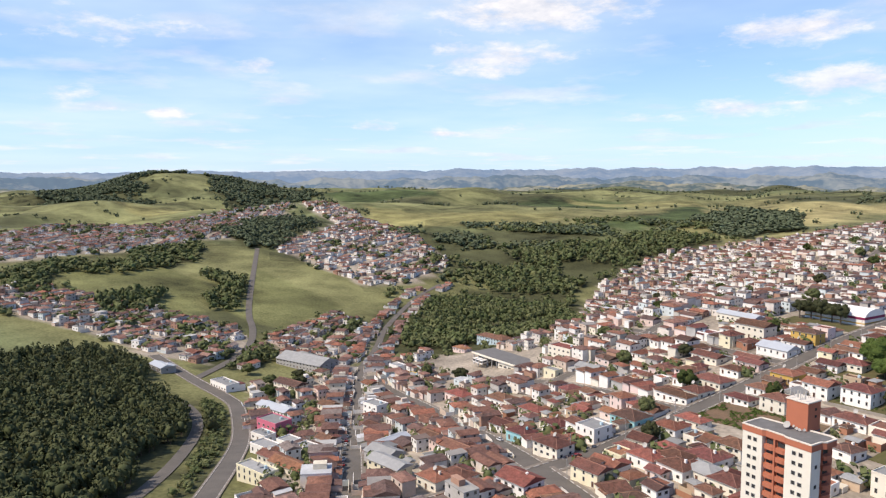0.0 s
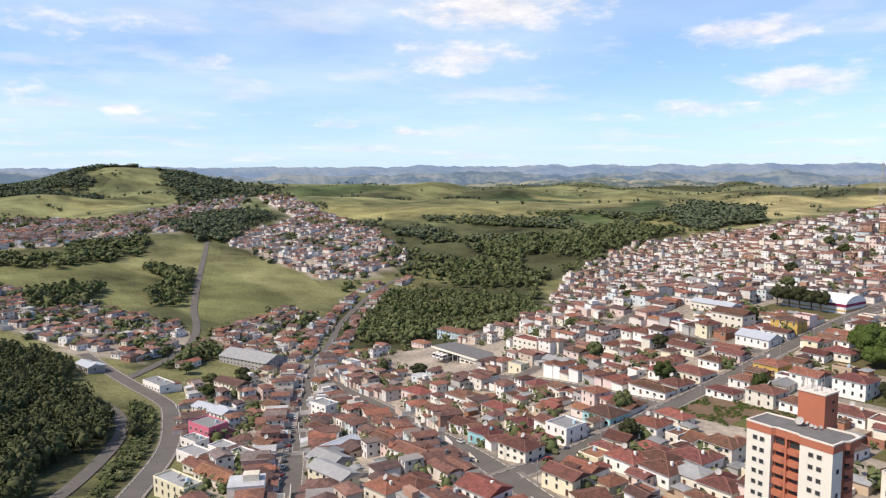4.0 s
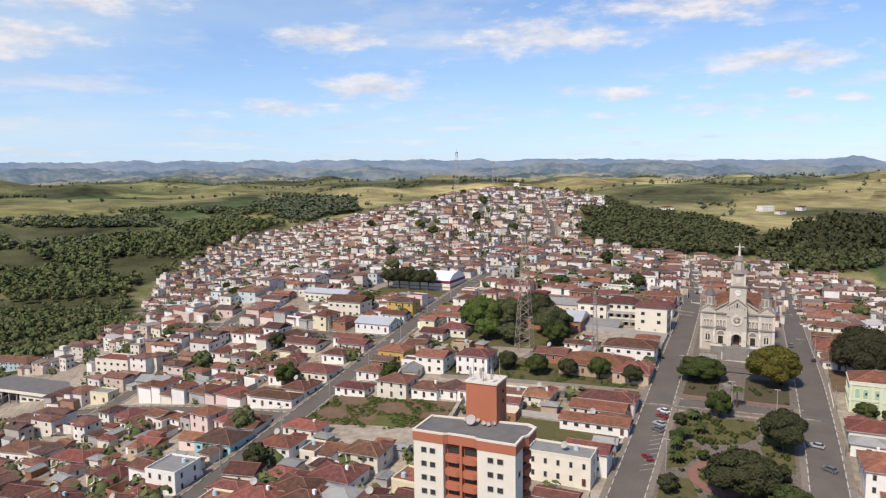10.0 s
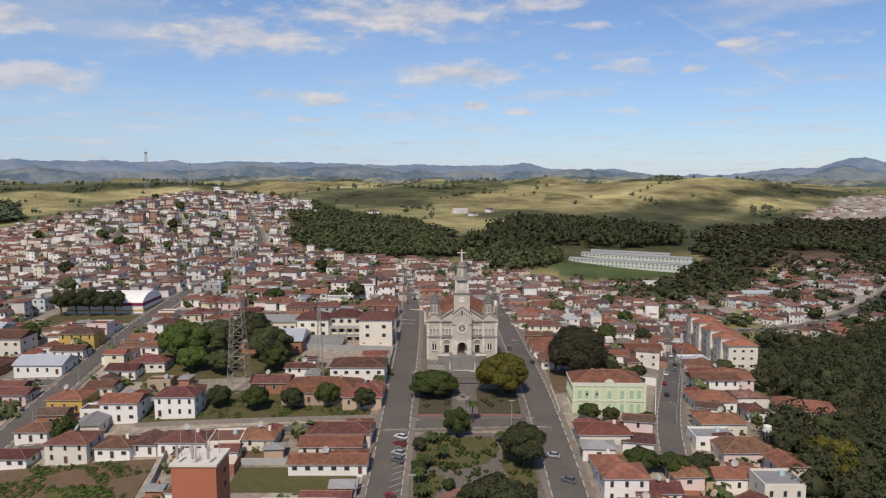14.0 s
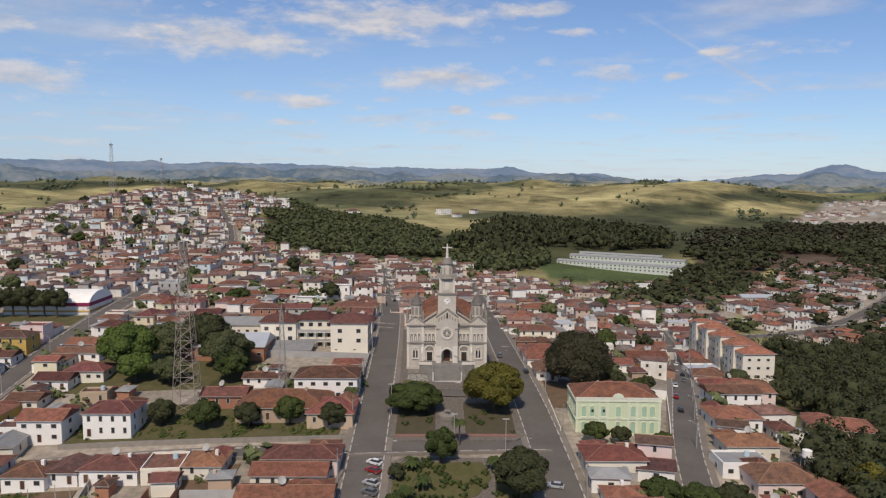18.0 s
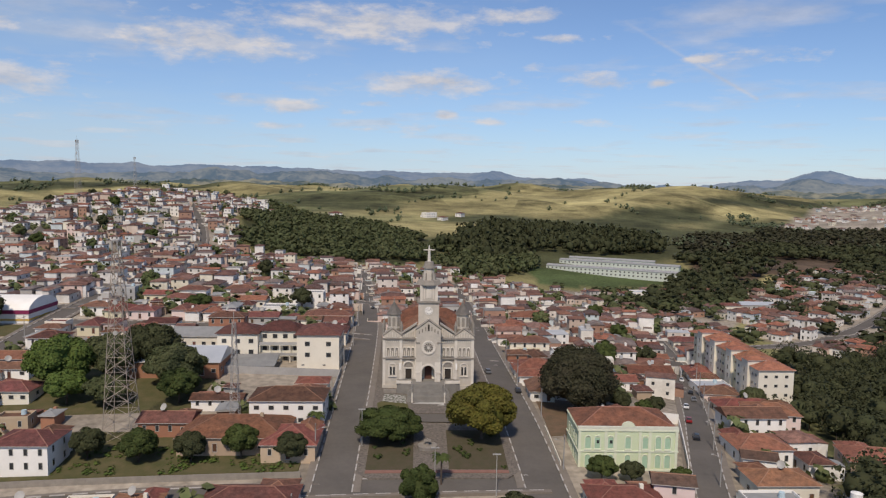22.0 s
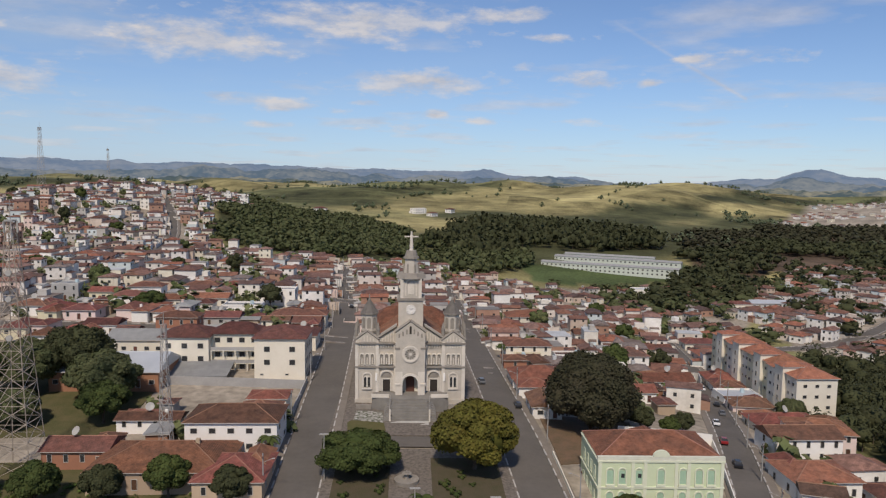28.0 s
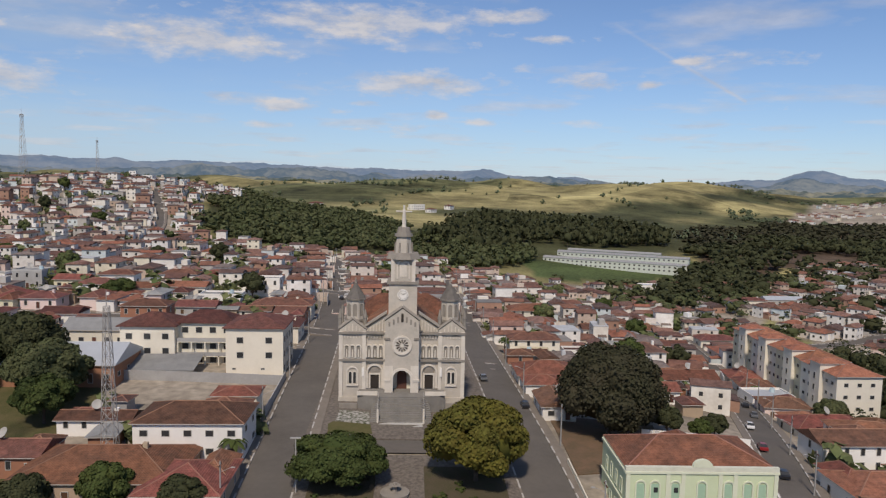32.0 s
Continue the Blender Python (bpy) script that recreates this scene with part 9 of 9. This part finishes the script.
wt = thing("water_tower", "small white water tank on a steel frame", "water tower", pose(88.8, -76.3, gz(88.8, -76.3)))
for sx, sy in ((-1, -1), (1, -1), (1, 1), (-1, 1)):
    part("leg", Shape().bar((sx * 1.3, sy * 1.3, -0.5), (sx * 0.9, sy * 0.9, 8.6), 0.11, 5).make("leg", STEEL), wt)
for zz in (2.5, 5.2, 8.0):
    part("brace", Shape().box(-1.25, -1.25, zz, 1.25, -1.13, zz + 0.12).box(-1.25, 1.13, zz, 1.25, 1.25, zz + 0.12).make("brace", STEEL), wt)
part("platform", Shape().box(-1.3, -1.3, 8.6, 1.3, 1.3, 8.75).make("platform", STEEL), wt)
part("tank", Shape().tube(0, 0, 8.76, 10.3, 1.2, 1.15, 14).tube(0, 0, 10.31, 10.6, 1.2, 0.4, 14).make("tank", WHITE), wt)
# fountain
fo = thing("fountain", "round stone fountain basin in the square", "fountain", pose(-0.5, -43, gz(-0.5, -43) + 0.5))
part("basin", Shape().tube(0, 0, -0.3, 0.6, 2.4, 2.5, 20).make("basin", STONE_DARK), fo)
part("pedestal", Shape().tube(0, 0, 0.6, 2.2, 0.5, 0.25, 10).make("pedestal", STONE_DARK), fo)
part("bowl", Shape().tube(0, 0, 1.5, 1.8, 0.4, 1.0, 14).make("bowl", STONE_DARK), fo)
# parking lines
for k in range(14):
    y = -70 - k * 3.2
    patch("parking_line", [(-20.9, y), (-17.9, y + 2.2), (-17.8, y + 2.05), (-20.8, y - 0.15)], 0.4, LINE, "white parking bay line", "road marking", 9)

# ---- the long pale building and the far houses ----
def long_block(x0, y0, x1, y1, d, h, label):
    n = math.hypot(x1 - x0, y1 - y0)
    ob = thing("long_building", label, "building", pose(x0, y0, gz((x0 + x1) / 2, (y0 + y1) / 2), 0, 0, math.degrees(math.atan2(y1 - y0, x1 - x0))))
    part("wall", Shape().box(0, 0, -6, n, d, h).make("wall", mat("faded_green_white", (0.62, 0.66, 0.58), 0.85)), ob)
    part("roof", Shape().hip(0, 0, n, d, h + 0.1, 1.4, 0.4, 0.15, True).make("roof", CEMENT, uvs=True), ob)
    win = framed(1.6, 1.4)
    for k in range(int(n / 4)):
        for z in (1.2, 4.2)[:2 if h > 5 else 1]:
            part("window", win, ob, pose(2 + k * 4, -0.03, z))


long_block(117, 452, 222, 395, 9, 6.6, "long pale green two-storey building in the valley")
long_block(135, 480, 235, 425, 9, 6.6, "second long pale building behind the first")
long_block(150, 505, 225, 465, 8, 3.6, "low pale row behind the long building")
for k, (x, y, w, d, h) in enumerate(((-322, 722, 24, 14, 9), (-340, 735, 8, 8, 15), (-208, 700, 20, 12, 7), (-120, 760, 16, 10, 5), (10, 900, 22, 12, 7), (30, 860, 14, 10, 4), (60, 930, 14, 10, 5))):
    house(x, y, 10 * k, w, d, h, WHITE, TILE, "flat" if k in (0, 1, 2, 4) else "hip", rng=house_rng, label="white modern house on the far slope")
patch("field_track", [(-95, 640), (-60, 560), (-54, 562), (-88, 645)], 0.6, SOIL, "red dirt track cut into the hillside", "track", 10)


# ---- the far ranges ----
def far_range(radius, table, base, amp, material, label, seed, depth=1200):
    """Hills round the horizon with spurs and gullies; table: degrees to the left of north and the height of the ridge there."""
    noise.seed_set(seed)
    az = np.radians(np.arange(-62, 112, 0.13))
    t = sorted(table)
    h = np.interp(np.degrees(az), [p[0] for p in t], [p[1] for p in t])
    v, f = [], []
    rows = 26
    for a, hh in zip(az, h):
        n1 = noise.fractal(Vector((a * 16, seed, 0)), 0.75, 2.1, 7)
        sa, ca = math.sin(a), math.cos(a)
        for k in range(rows):
            q = k / (rows - 1)
            r = radius - depth * (1 - q)
            x, y = -sa * r, ca * r
            spur = 1 - 2 * abs(noise.fractal(Vector((x / 330, y / 330, seed)), 0.9, 2.2, 5))
            z = base + (hh + n1 * amp - base) * (q ** 0.9) + spur * amp * 1.5 * math.sin(math.pi * q) ** 0.8
            v.append((x, y - 200, z))
    for i in range(len(az) - 1):
        f += [(i * rows + k, i * rows + k + 1, (i + 1) * rows + k + 1, (i + 1) * rows + k) for k in range(rows - 1)]
    tagged(new("backdrop", mesh("backdrop", v, f, material, smooth=True)), label, "mountains", kind="structure")


def range_mat(name, c1, c2, haze_glow, amount, spread):
    # blue emission and bluish base stand in for haze; the hills give no light
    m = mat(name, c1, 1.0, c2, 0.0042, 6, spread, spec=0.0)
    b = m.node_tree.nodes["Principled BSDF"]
    b.inputs["Emission Color"].default_value, b.inputs["Emission Strength"].default_value = (*haze_glow, 1), amount
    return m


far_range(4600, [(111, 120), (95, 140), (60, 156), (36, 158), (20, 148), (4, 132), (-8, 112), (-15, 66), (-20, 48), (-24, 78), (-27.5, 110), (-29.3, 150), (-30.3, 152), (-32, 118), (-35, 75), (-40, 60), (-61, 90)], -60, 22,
          range_mat("far_range_in_haze", (0.03, 0.045, 0.06), (0.1, 0.1, 0.09), (0.29, 0.38, 0.55), 0.5, 2.6), "long hazy blue range of hills on the horizon", 3, 900)
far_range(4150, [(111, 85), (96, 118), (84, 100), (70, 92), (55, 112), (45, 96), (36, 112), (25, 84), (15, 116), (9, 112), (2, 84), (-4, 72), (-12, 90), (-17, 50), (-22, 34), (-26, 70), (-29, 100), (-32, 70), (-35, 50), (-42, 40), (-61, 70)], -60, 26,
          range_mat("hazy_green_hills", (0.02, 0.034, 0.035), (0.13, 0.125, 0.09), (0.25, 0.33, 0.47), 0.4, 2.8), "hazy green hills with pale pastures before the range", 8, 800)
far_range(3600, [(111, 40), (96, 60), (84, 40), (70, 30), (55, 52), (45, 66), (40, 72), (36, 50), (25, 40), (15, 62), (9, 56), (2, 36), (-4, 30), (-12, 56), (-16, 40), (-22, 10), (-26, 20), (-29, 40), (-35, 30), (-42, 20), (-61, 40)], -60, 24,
          range_mat("near_hills_in_haze", (0.03, 0.045, 0.03), (0.21, 0.19, 0.11), (0.22, 0.28, 0.39), 0.26, 3.0), "green and straw-coloured hills in front of the range", 12, 900)
